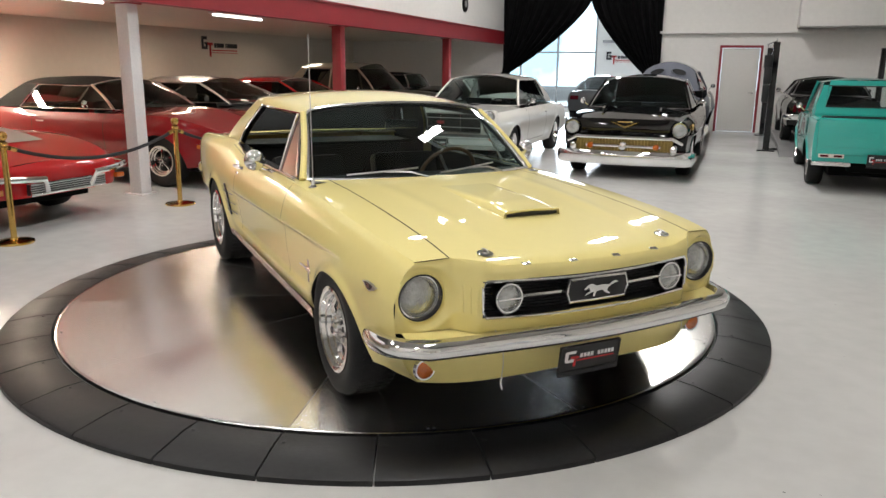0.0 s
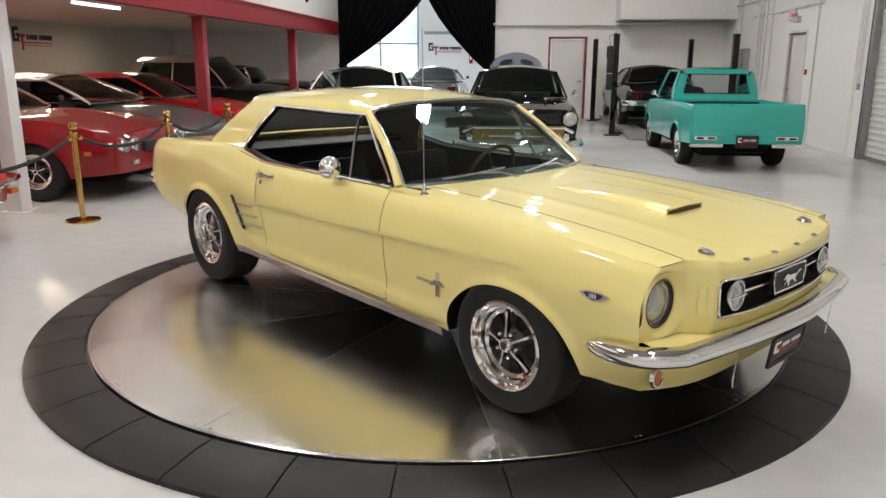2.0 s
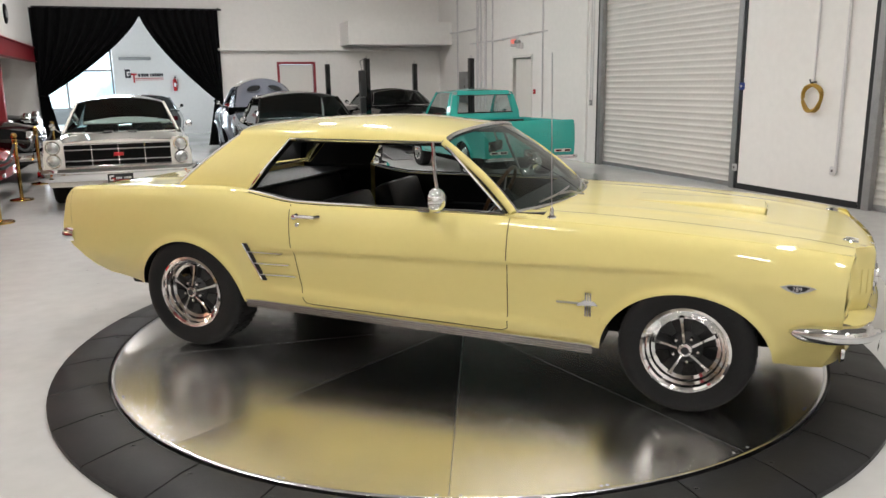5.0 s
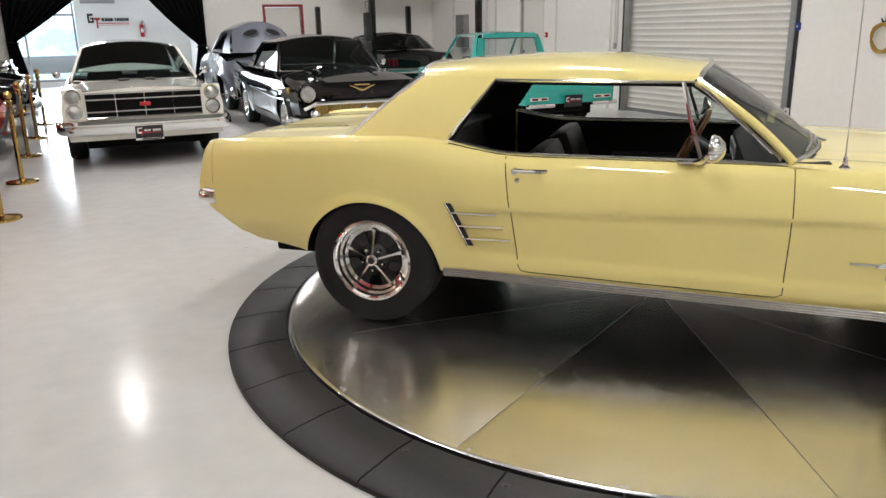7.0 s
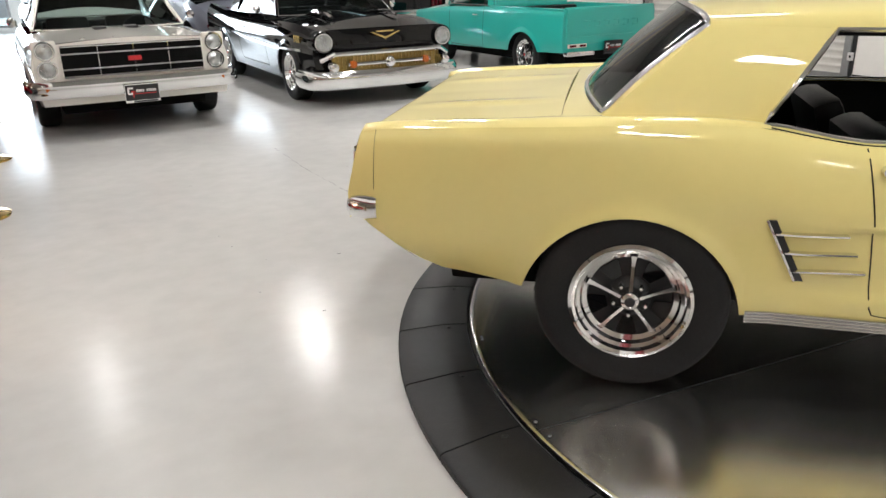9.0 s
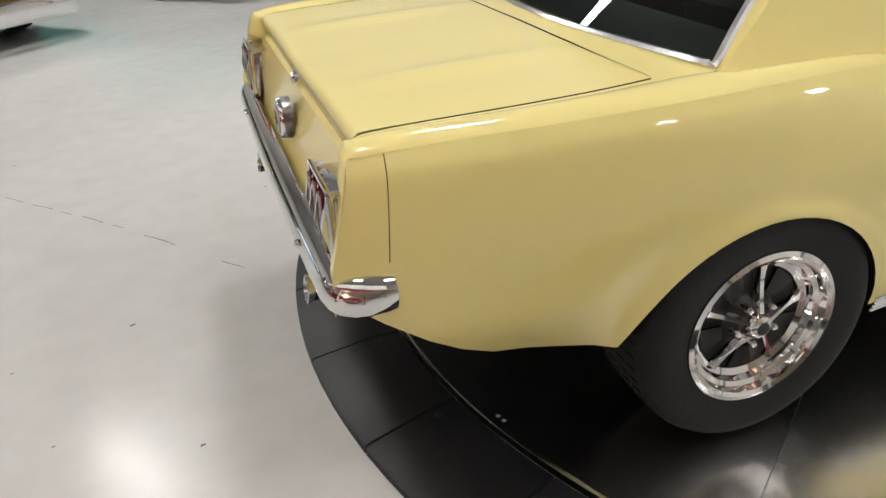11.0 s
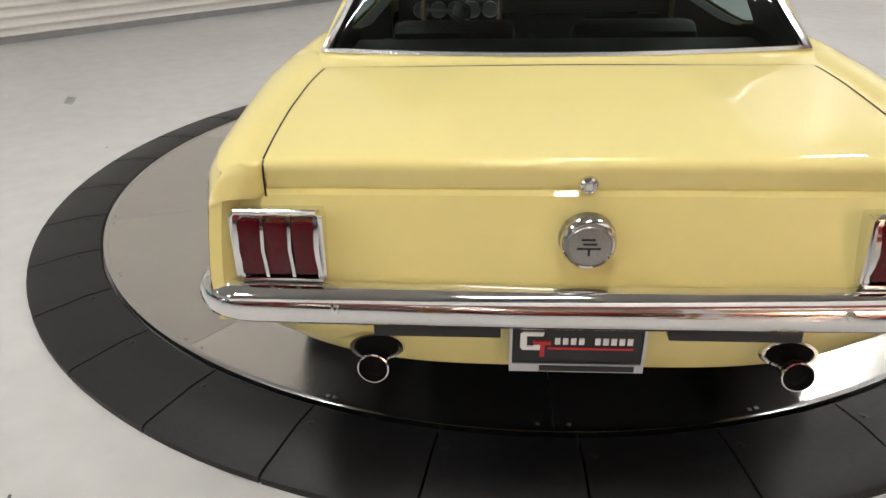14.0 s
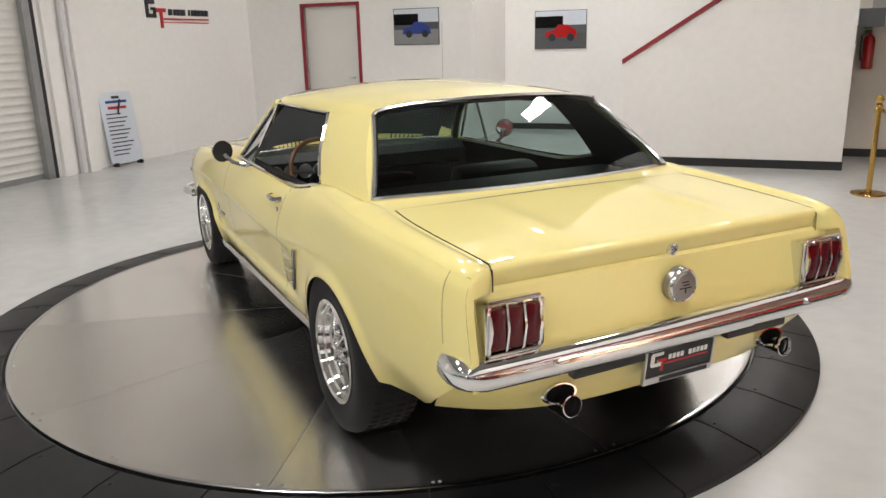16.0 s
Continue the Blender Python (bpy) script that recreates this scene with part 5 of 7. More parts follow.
# ---- turntable plates and ring ----
def build_table():
    n, r = 10, 2.047
    a0 = radians(-17.4)
    part("drum", lathe([(0, 0.040), (r - 0.01, 0.040), (r - 0.01, 0.0)], 96), "steel", table)
    # ten sheet-metal sectors with a hairline between them
    gap = 0.003
    seg = 12
    V, F = [(gap * 1.4, 0, 0.06), (gap * 1.4, 0, 0.045)], []
    half = math.pi / n
    for k in range(seg + 1):
        a = -half + 2 * half * k / seg
        d = gap / math.cos(half) * (1 if k in (0, seg) else 0)
        V += [(r * math.cos(a) - d * 0.2, r * math.sin(a) - (gap / 2 if k == seg else -gap / 2 if k == 0 else 0), 0.06), (r * math.cos(a), r * math.sin(a), 0.045)]
    for k in range(seg):
        F += [(0, 2 + 2 * k, 4 + 2 * k), (2 + 2 * k, 3 + 2 * k, 5 + 2 * k, 4 + 2 * k)]
    first = part("metal_plate", (V, F), "disc", table, angle=30)
    uv = first.data.uv_layers.new(name="grain")          # the brushing runs along the plate
    for lp in first.data.loops:
        q = first.data.vertices[lp.vertex_index].co
        uv.data[lp.index].uv = (q.x * 0.4 + 0.1, q.y * 0.4 + 0.5)
    first.matrix_basis = pose(0, 0, 0, 0, 0, math.degrees(a0))
    for i in range(1, n):
        share("metal_plate", first, table, pose(0, 0, 0, 0, 0, math.degrees(a0) + i * 360 / n))
    part("edge_strip", lathe([(r - 0.020, 0.0602), (r - 0.019, 0.0618), (r - 0.003, 0.0618), (r, 0.060), (r, 0.04)], 160), "trim_metal", table, "bright metal edging strip")
    riv = part("rivet", lathe([(0, 0.002), (0.005, 0.0016), (0.007, 0)], 8), "steel", table)
    spots = [a0 + math.pi / n * (2 * i + 1) + d for i in range(n) for d in (-0.34, -0.022, 0.022, 0.30)]
    for i, a in enumerate(spots):
        at = pose((r - 0.034) * math.cos(a), (r - 0.034) * math.sin(a), 0.0602)
        if i:
            share("rivet", riv, table, at)
        else:
            riv.matrix_basis = at
    m, r0, r1 = 33, r + 0.012, 2.352
    pts = [(r0, 0.0), (r0, 0.050), (r0 + 0.006, 0.056), (r0 + 0.10, 0.055), (r1 - 0.012, 0.030), (r1, 0.022), (r1, 0.0)]
    V, F = [], []
    w = math.pi / m - 0.0017
    for k in range(5):
        a = -w + 2 * w * k / 4
        V += [(q * math.cos(a), q * math.sin(a), h) for q, h in pts]
    p = len(pts)
    for k in range(4):
        for j in range(p - 1):
            F.append((k * p + j, (k + 1) * p + j, (k + 1) * p + j + 1, k * p + j + 1))
    F += [tuple(range(p)), tuple(range(4 * p + p - 1, 4 * p - 1, -1))]
    b0 = radians(RING_TURN)
    seg1 = part("ring_segment", (V, F), "ring", table, angle=30)
    bolt = part("bolt", join(lathe([(0.0, 0.004), (0.007, 0.004), (0.0075, 0.0)], 8), lathe([(0.0135, 0.0006), (0.012, 0.0016), (0.008, 0.001)], 12)), "black", table)
    for i in range(m):
        a = b0 + 2 * math.pi * i / m
        mm = pose(0, 0, 0, 0, 0, math.degrees(a))
        if i == 0:
            seg1.matrix_basis = mm
        else:
            share("ring_segment", seg1, table, mm)
        mb = mm @ pose(2.14 * math.cos(0.015 - math.pi / m), 2.14 * math.sin(0.015 - math.pi / m), 0.0553)
        if i == 0:
            bolt.matrix_basis = mb
        else:
            share("bolt", bolt, table, mb)


RING_TURN = 2.45
build_table()


# ---- the other cars ----
def parked(name, label, m, D):
    """A parked car from its tables; returns the thing."""
    t = thing(name, label, "car", m, "cars in the hall")
    P = dict(D)
    r = D["r"]
    P["arches"] = [(h, r * 0.82, r * D.get("af", 1.16), D.get("sq", 1.0)) for h in D["hubs"]]
    P.setdefault("prof", [(0, 0.90), (0.25, 0.96), (0.5, 0.99), (0.7, 1.0), (0.88, 0.97), (1.0, 0.90)])
    P.setdefault("sill", [(D["xr"], 0.36), (D["hubs"][0], 0.24), (D["hubs"][1], 0.22), (D["xf"], 0.32)])
    pair("body_side", body_side(P, 16), D["paint"], t)
    for a in P["arches"]:
        pair("wheel_well", arch_liner(P, a, 0.3), "under", t)
    wx = lerp(P["w"], 0) - 0.035
    for h in D["hubs"]:
        for s in (1, -1):
            wheel(t, h, s * wx, r, 0.20, D.get("rim", 0.19), D.get("wheel", "chrome"), s, 15)
    part("underbody", box(D["xr"] + 0.25, D["xf"] - 0.25, -wx + 0.22, wx - 0.22, 0.20, 0.34), "under", t)

    def top(x0, x1, bulge=0.0):
        def fn(u, v):
            x = x0 + (x1 - x0) * u
            zs, zc = lerp(P["zs"], x), lerp(P["zt"], x)
            s = 1 - 2 * v
            ys = flank(P, x, zs)
            return (x, ys * s, zs + (zc - zs) * math.cos(s * math.pi / 2) + 0.012 * (1 - abs(s) ** 8) + D.get("crown", 0.0) * math.exp(-(s / 0.25) ** 2) * math.sin(math.pi * u))
        return sheet(fn, 16, 20)
    g = D.get("gh")
    fx = g["screen_base"][0] - 0.04 if g else D["xr"]
    part("hood", top(fx, D["xf"]), D["paint"], t)
    rx = g["back_r"][0] + 0.04
    if D.get("deck", True):
        part("trunk_lid", top(rx, D["xr"]), D["paint"], t)
    b = D.get("bulge", 0.05)
    def end(x, sign):
        zs = lerp(P["zs"], x)
        zc = lerp(P["zt"], x) + 0.012
        zb = lin(P["sill"], x)
        def fn(u, v):
            s = -1 + 2 * u
            zt = zs + (zc - zs) * math.cos(s * math.pi / 2)
            z = zt + (zb - zt) * v
            return (x + sign * b * (math.cos(s * math.pi / 2) ** 0.6) * math.sin(min(1, v * 3 + 0.1) * math.pi / 2), s * flank(P, x, min(z, zs)), z)
        return sheet(fn, 24, 12)
    part("front_panel", end(D["xf"], 1), D["paint"], t)
    part("rear_panel", end(D["xr"], -1), D["paint"], t)
    if g:
        G = greenhouse(P)
        soft = D.get("soft", False)
        part("roof" if not soft else "soft_top", G["roof"], D.get("roof_paint", D["paint"]), t, weld=0.002, angle=50)
        pair("pillar", tube(G["pillar_path"], 0.02, 8), D.get("pillar", D.get("roof_paint", D["paint"])) if not soft else "chrome", t)
        part("windscreen", G["windscreen"], D.get("pane", "glass"), t).visible_shadow = False
        if D.get("back_skin"):
            part("back_skin", G["rear_window"], D["paint"], t)
            V = G["rear_window"][0]
            for s in (1, -1):
                at = lambda u, v: Vector(V[round(u * 16) * 9 + round(v * 8)])
                c, eu, ev = at(0.5 + s * 0.19, 0.34), at(0.5 + s * 0.34, 0.34) - at(0.5 + s * 0.19, 0.34), at(0.5 + s * 0.19, 0.5) - at(0.5 + s * 0.19, 0.34)
                nrm = eu.cross(ev).normalized()
                nrm = nrm if nrm.x < 0 else -nrm
                ring = [tuple(c + nrm * 0.03 + eu * 1.05 * math.cos(a) + ev * 0.95 * math.sin(a)) for a in np.linspace(0, 2 * math.pi, 25)[:-1]]
                part("oval_pane", (ring, [tuple(range(24))]), "vinyl", t)
                part("oval_trim", tube(ring, 0.012, 6, True), "grey", t)
        elif D.get("back_pane", True):
            part("rear_window", G["rear_window"], "dark_glass", t).visible_shadow = False
        part("screen_trim", tube(G["screen_edge"], 0.012, 6, True), "chrome", t)
        if D.get("back_pane", True) and not D.get("back_skin"):
            part("rear_trim", tube(G["back_edge"], 0.010, 6, True), "chrome", t)
        p0, p1 = G["pillar_path"][0], G["pillar_path"][-1]
        q = g["dlo_r"]
        yd = lambda x: lerp(g["yd"], x)
        zd = lambda x: lerp(g["zd"], x)
        side = [(p1.x - 0.03, p1.y, p1.z + 0.01), (q[0], g["yb"] - 0.01, q[1]), (g["dlo_top"], yd(g["dlo_top"]) - 0.01, zd(g["dlo_top"]) - 0.01), (p0.x - 0.02, p0.y - 0.01, p0.z - 0.01)]
        pair("side_glass", (side, [(0, 1, 2, 3)]), D.get("pane", "dark_glass"), t)
        pair("window_trim", tube([side[0], side[1], side[2], side[3]], 0.009, 6), "chrome", t)
        if D.get("posts"):
            for px in D["posts"]:
                pair("door_post", tube([(px, g["yb"] - 0.005, q[1]), (px, yd(px), zd(px) - 0.01)], 0.022, 6), D.get("roof_paint", D["paint"]), t)
        mid = (g["roof_f"] + g["roof_r"]) / 2
        for sx, s in ((mid + 0.25, 0.34), (mid + 0.25, -0.34)):
            st = thing_part("front_seat", t)
            part("cushion", box(sx - 0.25, sx + 0.25, s - 0.24, s + 0.24, 0.42, 0.56, 0.04), "vinyl", st)
            part("seat_back", moved(box(-0.06, 0.06, -0.24, 0.24, 0, 0.5, 0.04), pose(sx - 0.25, s, 0.5, 0, -12, 0)), "vinyl", st)
        part("rear_bench", join(box(mid - 0.75, mid - 0.35, -0.6, 0.6, 0.42, 0.56, 0.04), box(mid - 0.85, mid - 0.72, -0.6, 0.6, 0.45, 0.92, 0.04)), "vinyl", t)
        part("dashboard", box(p1.x - 0.32, p1.x - 0.05, -0.66, 0.66, 0.62, p1.z - 0.03, 0.03), "vinyl", t)
        part("cabin_tub", box(g["back_r"][0] + 0.06, p1.x - 0.02, -wx + 0.10, wx - 0.10, 0.34, 0.40), "vinyl", t)
        w2 = thing_part("steering_wheel", t)
        w2.matrix_basis = pose(p1.x - 0.40, 0.36, 0.86, 0, -60, 0)
        part("wheel_rim", tube([(0.19 * math.cos(a), 0.19 * math.sin(a), 0) for a in np.linspace(0, 2 * math.pi, 25)[:-1]], 0.011, 6, True), "black", w2)
        part("wheel_spoke", tube([(0, -0.18, 0), (0, 0, -0.02), (0, 0.18, 0)], 0.008, 5), "chrome", w2)
        for s in (1, -1):
            part("door_mirror", join(lathe([(0, 0.03), (0.04, 0.02), (0.05, 0)], 14, "x", (p1.x - 0.32, s * (wx + 0.06), p1.z + 0.08)), tube([(p1.x - 0.32, s * (wx - 0.03), p1.z), (p1.x - 0.31, s * (wx + 0.05), p1.z + 0.07)], 0.009, 5)), D.get("mirror", "chrome"), t)
    for s in (1, -1):
        dx0, dx1 = D.get("door", (0.55, -0.65))
        zt = lambda x: lerp(P["zs"], x)
        pts = seam(P, path2([(dx0, zt(dx0) - 0.004), (dx0, 0.34), (dx1, 0.34), (dx1 - 0.05, zt(dx1) - 0.004)], 40), 0.008)
        part("door_gap", pts if s > 0 else mirrored(pts), "gap", t)
        hnd = tube([(dx1 + 0.08, flank(P, dx1, 0.72) + 0.02, zt(dx1) - 0.12), (dx1 + 0.22, flank(P, dx1, 0.72) + 0.024, zt(dx1) - 0.12)], 0.010, 6)
        part("door_handle", hnd if s > 0 else mirrored(hnd), "chrome", t)
    return t, P


def bumper(t, x, hw, z, h, d, sign, wrap=0.35, bow=0.06, name="bumper", material="chrome"):
    """A chrome bumper across the end of a car, bent back along the flanks."""
    sec = [(-d * 0.3, -h / 2), (d * 0.5, -h / 2), (d, -h * 0.2), (d * 0.9, h * 0.1), (d * 0.95, h * 0.25), (d * 0.5, h / 2), (-d * 0.3, h / 2)]
    ys = np.linspace(-hw + 0.06, hw - 0.06, 13)
    mid = [(sign * (x + bow * math.cos(y / hw * math.pi / 2)), y, z) for y in ys]
    a = [(sign * (x - wrap), -hw - 0.01, z), (sign * (x - 0.08), -hw, z)]
    b = [(sign * (x - 0.08), hw, z), (sign * (x - wrap), hw + 0.01, z)]
    P = a + mid + b
    if sign < 0:
        P = [(p[0], -p[1], p[2]) for p in P]
    return part(name, sweep(sec, P), material, t, angle=45)


def round_lamp(t, x, y, z, r, name="headlight", material="lens", sign=1):
    l = part(name, lathe([(0, 0.012 * sign), (r * 0.6, 0.006 * sign), (r * 0.92, -0.012 * sign)], 24, "x", (x, y, z)), material, t)
    part("bezel", lathe([(r * 0.9, -0.014 * sign), (r * 0.94, 0.006 * sign), (r * 1.08, 0.006 * sign), (r * 1.18, -0.03 * sign), (r * 1.18, -0.10 * sign)], 24, "x", (x, y, z)), "chrome", l)
    return l


def slats(t, x, hw, z0, z1, n, material="chrome", back="black", name="grille", th=0.008):
    gr = part(name, box(x - 0.05, x + 0.002, -hw, hw, z0, z1), back, t)
    for i in range(n):
        z = z0 + (z1 - z0) * (i + 0.5) / n
        part("grille_bar", box(x, x + 0.018, -hw, hw, z - th, z + th, 0.003), material, gr)
    part("grille_frame", tube([(x + 0.008, -hw, z0), (x + 0.008, hw, z0), (x + 0.008, hw, z1), (x + 0.008, -hw, z1)], 0.010, 6, True), "chrome", gr)
    return gr


def std_gh(fx, rx, yd, zd, zc, belt, back_base, dlo, yb=0.76, fb=0.55, bow=0.06, dt=None):
    """Tables of a cabin from a few sizes."""
    return dict(roof_f=fx, roof_r=rx, yd=[(rx - 0.1, yd - 0.02), (fx, yd)], zd=[(rx - 0.1, zd), (fx, zd)], zc=[(rx - 0.1, zc - 0.03), ((fx + rx) / 2, zc), (fx + 0.05, zc - 0.03)],
                dlo_r=(dlo, belt), back_r=(back_base, belt), yb=yb, dlo_top=dt if dt is not None else dlo + 0.18, screen_base=(fx + fb, fx + fb + 0.12, yb - 0.02, belt), back_base=(back_base, back_base - 0.08, yb - 0.06, belt + 0.01), bow=bow)


NEG_Y, POS_Y, POS_X = -90, 90, 0


def place(x, y, turn, z=0.0):
    return ROOM @ pose(x, y, z, 0, 0, turn)


# white hardtop, nose towards the turntable
t, P = parked("hardtop", "white classic two-door hardtop with stacked headlights", place(-2.2, 8.95, NEG_Y), dict(
    xr=-2.55, xf=2.36, hubs=(-1.50, 1.45), r=0.33, rim=0.19, paint="white", w=[(-2.55, 0.86), (-1.5, 0.93), (0, 0.935), (1.5, 0.925), (2.36, 0.90)],
    zs=[(-2.55, 0.84), (-1.4, 0.90), (-0.9, 0.90), (0.6, 0.89), (2.36, 0.87)], zt=[(-2.55, 0.86), (-1.3, 0.92), (0.7, 0.93), (2.36, 0.90)], crown=0.02, bulge=0.02,
    gh=std_gh(0.30, -1.05, 0.62, 1.34, 1.45, 0.93, -1.62, -1.10, 0.79, 0.55), door=(0.62, -0.55)))
for s in (1, -1):
    round_lamp(t, 2.385, s * 0.77, 0.825, 0.082)
    round_lamp(t, 2.385, s * 0.77, 0.655, 0.082)
    part("lamp_panel", box(2.30, 2.375, s * 0.77 - 0.11, s * 0.77 + 0.11, 0.55, 0.92, 0.03), "white", t)
    part("side_marker", box(2.45, 2.475, s * 0.76 - 0.06, s * 0.76 + 0.06, 0.455, 0.50, 0.006), "amber", t)
gr = slats(t, 2.395, 0.64, 0.58, 0.86, 2, "steel", "under", th=0.006)
for y in (-0.32, 0.0, 0.32):
    part("grille_post", box(2.395, 2.412, y - 0.005, y + 0.005, 0.58, 0.86), "chrome", gr)
part("grille_badge", box(2.41, 2.43, -0.06, 0.06, 0.70, 0.745, 0.008), "ink_red", gr)
bumper(t, 2.40, 0.92, 0.475, 0.16, 0.07, 1)
plate(t, pose(2.545, 0.0, 0.41, 4, 0, 90), 0.31, 0.15)
for s in (1, -1):
    part("hood_vent", box(1.18, 1.42, s * 0.16 - 0.06, s * 0.16 + 0.06, 0.938, 0.965, 0.006), "black", t)
for y in (-0.42, -0.14, 0.14, 0.42):
    part("hood_letter", box(2.24, 2.27, y - 0.02, y + 0.02, 0.905, 0.918, 0.003), "chrome", t)
bumper(t, 2.54, 0.88, 0.50, 0.14, 0.06, -1)
for s in (1, -1):
    part("tail_lamp", box(-2.62, -2.54, s * 0.72 - 0.10, s * 0.72 + 0.10, 0.62, 0.80, 0.01), "red_lens", t)

# black finned hardtop beside it
t, P = parked("finned_hardtop", "glossy black finned hardtop with gold emblem and chrome bumper", place(0.56, 9.0, NEG_Y), dict(
    xr=-2.60, xf=2.22, hubs=(-1.47, 1.45), r=0.335, rim=0.215, paint="gloss_black", w=[(-2.6, 0.88), (-1.5, 0.93), (0, 0.93), (1.5, 0.92), (2.22, 0.87)],
    zs=[(-2.6, 1.02), (-1.6, 0.95), (-0.8, 0.91), (0.7, 0.90), (1.5, 0.90), (2.22, 0.84)], zt=[(-2.6, 0.86), (-1.5, 0.93), (0.7, 0.97), (1.5, 0.94), (2.22, 0.84)], crown=0.0, bulge=0.04,
    gh=std_gh(0.28, -0.98, 0.64, 1.36, 1.47, 0.95, -1.55, -1.05, 0.80, 0.55, 0.10), door=(0.62, -0.58)))
for s in (1, -1):
    round_lamp(t, 2.275, s * 0.755, 0.715, 0.098)
    part("lamp_hood", lathe([(0.135, -0.16), (0.13, -0.03), (0.118, 0.004), (0.110, -0.01)], 28, "x", (2.27, s * 0.755, 0.715)), "gloss_black", t)
    part("hood_rocket", tube([(0.9, s * 0.42, 0.965), (1.4, s * 0.42, 0.985), (1.6, s * 0.42, 0.98), (1.72, s * 0.42, 0.955)], 0.020, 8), "chrome", t)
    part("bumper_guard", lathe([(0, 0.06), (0.045, 0.045), (0.06, 0.0), (0.055, -0.08)], 18, "x", (2.40, s * 0.70, 0.46)), "chrome", t)
    part("parking_lamp", lathe([(0, 0.02), (0.04, 0.01), (0.045, -0.02)], 16, "x", (2.395, s * 0.46, 0.475)), "amber", t)
    q = seam(P, path2([(1.9, 0.62), (0.9, 0.60), (-0.2, 0.64), (-1.0, 0.70), (-2.4, 0.76)], 30), 0.03, 0.006)
    part("side_spear", q if s > 0 else mirrored(q), "chrome", t)
    for k in range(3):
        part("fender_louvre", box(1.72 + 0.07 * k, 1.74 + 0.07 * k, s * 0.90 - 0.01, s * 0.90 + 0.015, 0.70, 0.78, 0.003), "gold", t)
gr = part("grille_mesh", sheet(lambda u, v: (2.30 + 0.05 * math.sin(u * math.pi), -0.68 + 1.36 * u, 0.40 + 0.17 * v), 24, 4), "bronze", t, "gold mesh grille")
for i in range(30):
    y = -0.66 + 1.32 * i / 29
    part("mesh_rib", box(2.30 + 0.05 * math.cos(y / 0.68 * math.pi / 2), 2.312 + 0.05 * math.cos(y / 0.68 * math.pi / 2), y - 0.003, y + 0.003, 0.405, 0.565), "gold", gr)
part("grille_bar", tube([(2.36 + 0.02 * math.cos(y / 0.5), y, 0.475) for y in np.linspace(-0.52, 0.52, 9)], 0.024, 8), "chrome", gr)
part("grille_badge", lathe([(0, 0.03), (0.05, 0.022), (0.065, 0.0)], 20, "x", (2.39, 0, 0.475)), "chrome", gr)
part("upper_bar", tube([(2.27, -0.80, 0.52)] + [(2.33 + 0.04 * math.cos(y), y, 0.595) for y in np.linspace(-0.66, 0.66, 9)] + [(2.27, 0.80, 0.52)], 0.030, 8), "chrome", t)
bumper(t, 2.30, 0.90, 0.31, 0.20, 0.08, 1, 0.4, 0.10)
vv = prism([(-0.19, 0.05), (0.0, -0.035), (0.19, 0.05), (0.16, 0.05), (0.0, -0.008), (-0.16, 0.05)], 0, 0.02, "x")
part("hood_emblem", moved(vv, pose(2.27, 0, 0.755)), "gold", t, "gold V-shaped hood emblem")
part("hood_script", box(2.262, 2.275, -0.11, 0.11, 0.80, 0.818, 0.002), "gold", t)
bumper(t, 2.60, 0.90, 0.42, 0.18, 0.07, -1)

# grey rounded pre-war coupe behind, tail towards the hall
t, P = parked("fastback_coupe", "grey-blue rounded vintage coupe with split rear window", place(0.55, 14.35, POS_Y), dict(
    xr=-2.25, xf=2.25, hubs=(-1.40, 1.45), r=0.36, rim=0.20, paint="grey", w=[(-2.25, 0.60), (-1.9, 0.82), (-1.4, 0.92), (-0.5, 0.88), (0.8, 0.84), (1.6, 0.90), (2.25, 0.70)],
    zs=[(-2.25, 0.62), (-1.8, 0.92), (-1.2, 1.05), (0.4, 1.10), (1.6, 1.0), (2.25, 0.72)], zt=[(-2.25, 0.66), (-1.8, 1.0), (-1.2, 1.18), (0.5, 1.16), (1.6, 1.10), (2.25, 0.80)], bulge=0.10, deck=True, lip=0.03, back_skin=True,
    gh=std_gh(0.10, -0.95, 0.56, 1.52, 1.75, 1.12, -1.72, -0.85, 0.74, 0.45, 0.12), door=(0.45, -0.55)))
for s in (1, -1):
    part("tail_lamp", lathe([(0, -0.03), (0.035, -0.02), (0.045, 0.02)], 16, "x", (-2.20, s * 0.72, 0.62)), "red_lens", t)
bumper(t, 2.30, 0.78, 0.42, 0.12, 0.05, -1, 0.25)

# black convertible on the lift
LIFT_Z = 0.14
t, P = parked("convertible", "black convertible with a black soft top on a car lift", place(3.78, 14.75, POS_Y, LIFT_Z), dict(
    xr=-2.30, xf=2.25, hubs=(-1.38, 1.38), r=0.32, paint="gloss_black", w=[(-2.3, 0.84), (-1.3, 0.90), (0, 0.90), (1.4, 0.89), (2.25, 0.82)],
    zs=[(-2.3, 0.86), (-1.3, 0.90), (0.6, 0.88), (2.25, 0.80)], zt=[(-2.3, 0.90), (-1.3, 0.93), (0.6, 0.90), (2.25, 0.82)], soft=True, roof_paint="cloth_top",
    gh=std_gh(0.15, -1.05, 0.60, 1.22, 1.32, 0.92, -1.50, -0.95, 0.78, 0.45)))
for s in (1, -1):
    for k in range(3):
        part("tail_lamp", box(-2.37, -2.335, s * (0.52 + 0.085 * k) - 0.03, s * (0.52 + 0.085 * k) + 0.03, 0.62, 0.76, 0.006), "red_lens", t)
bumper(t, 2.33, 0.84, 0.52, 0.11, 0.05, -1)


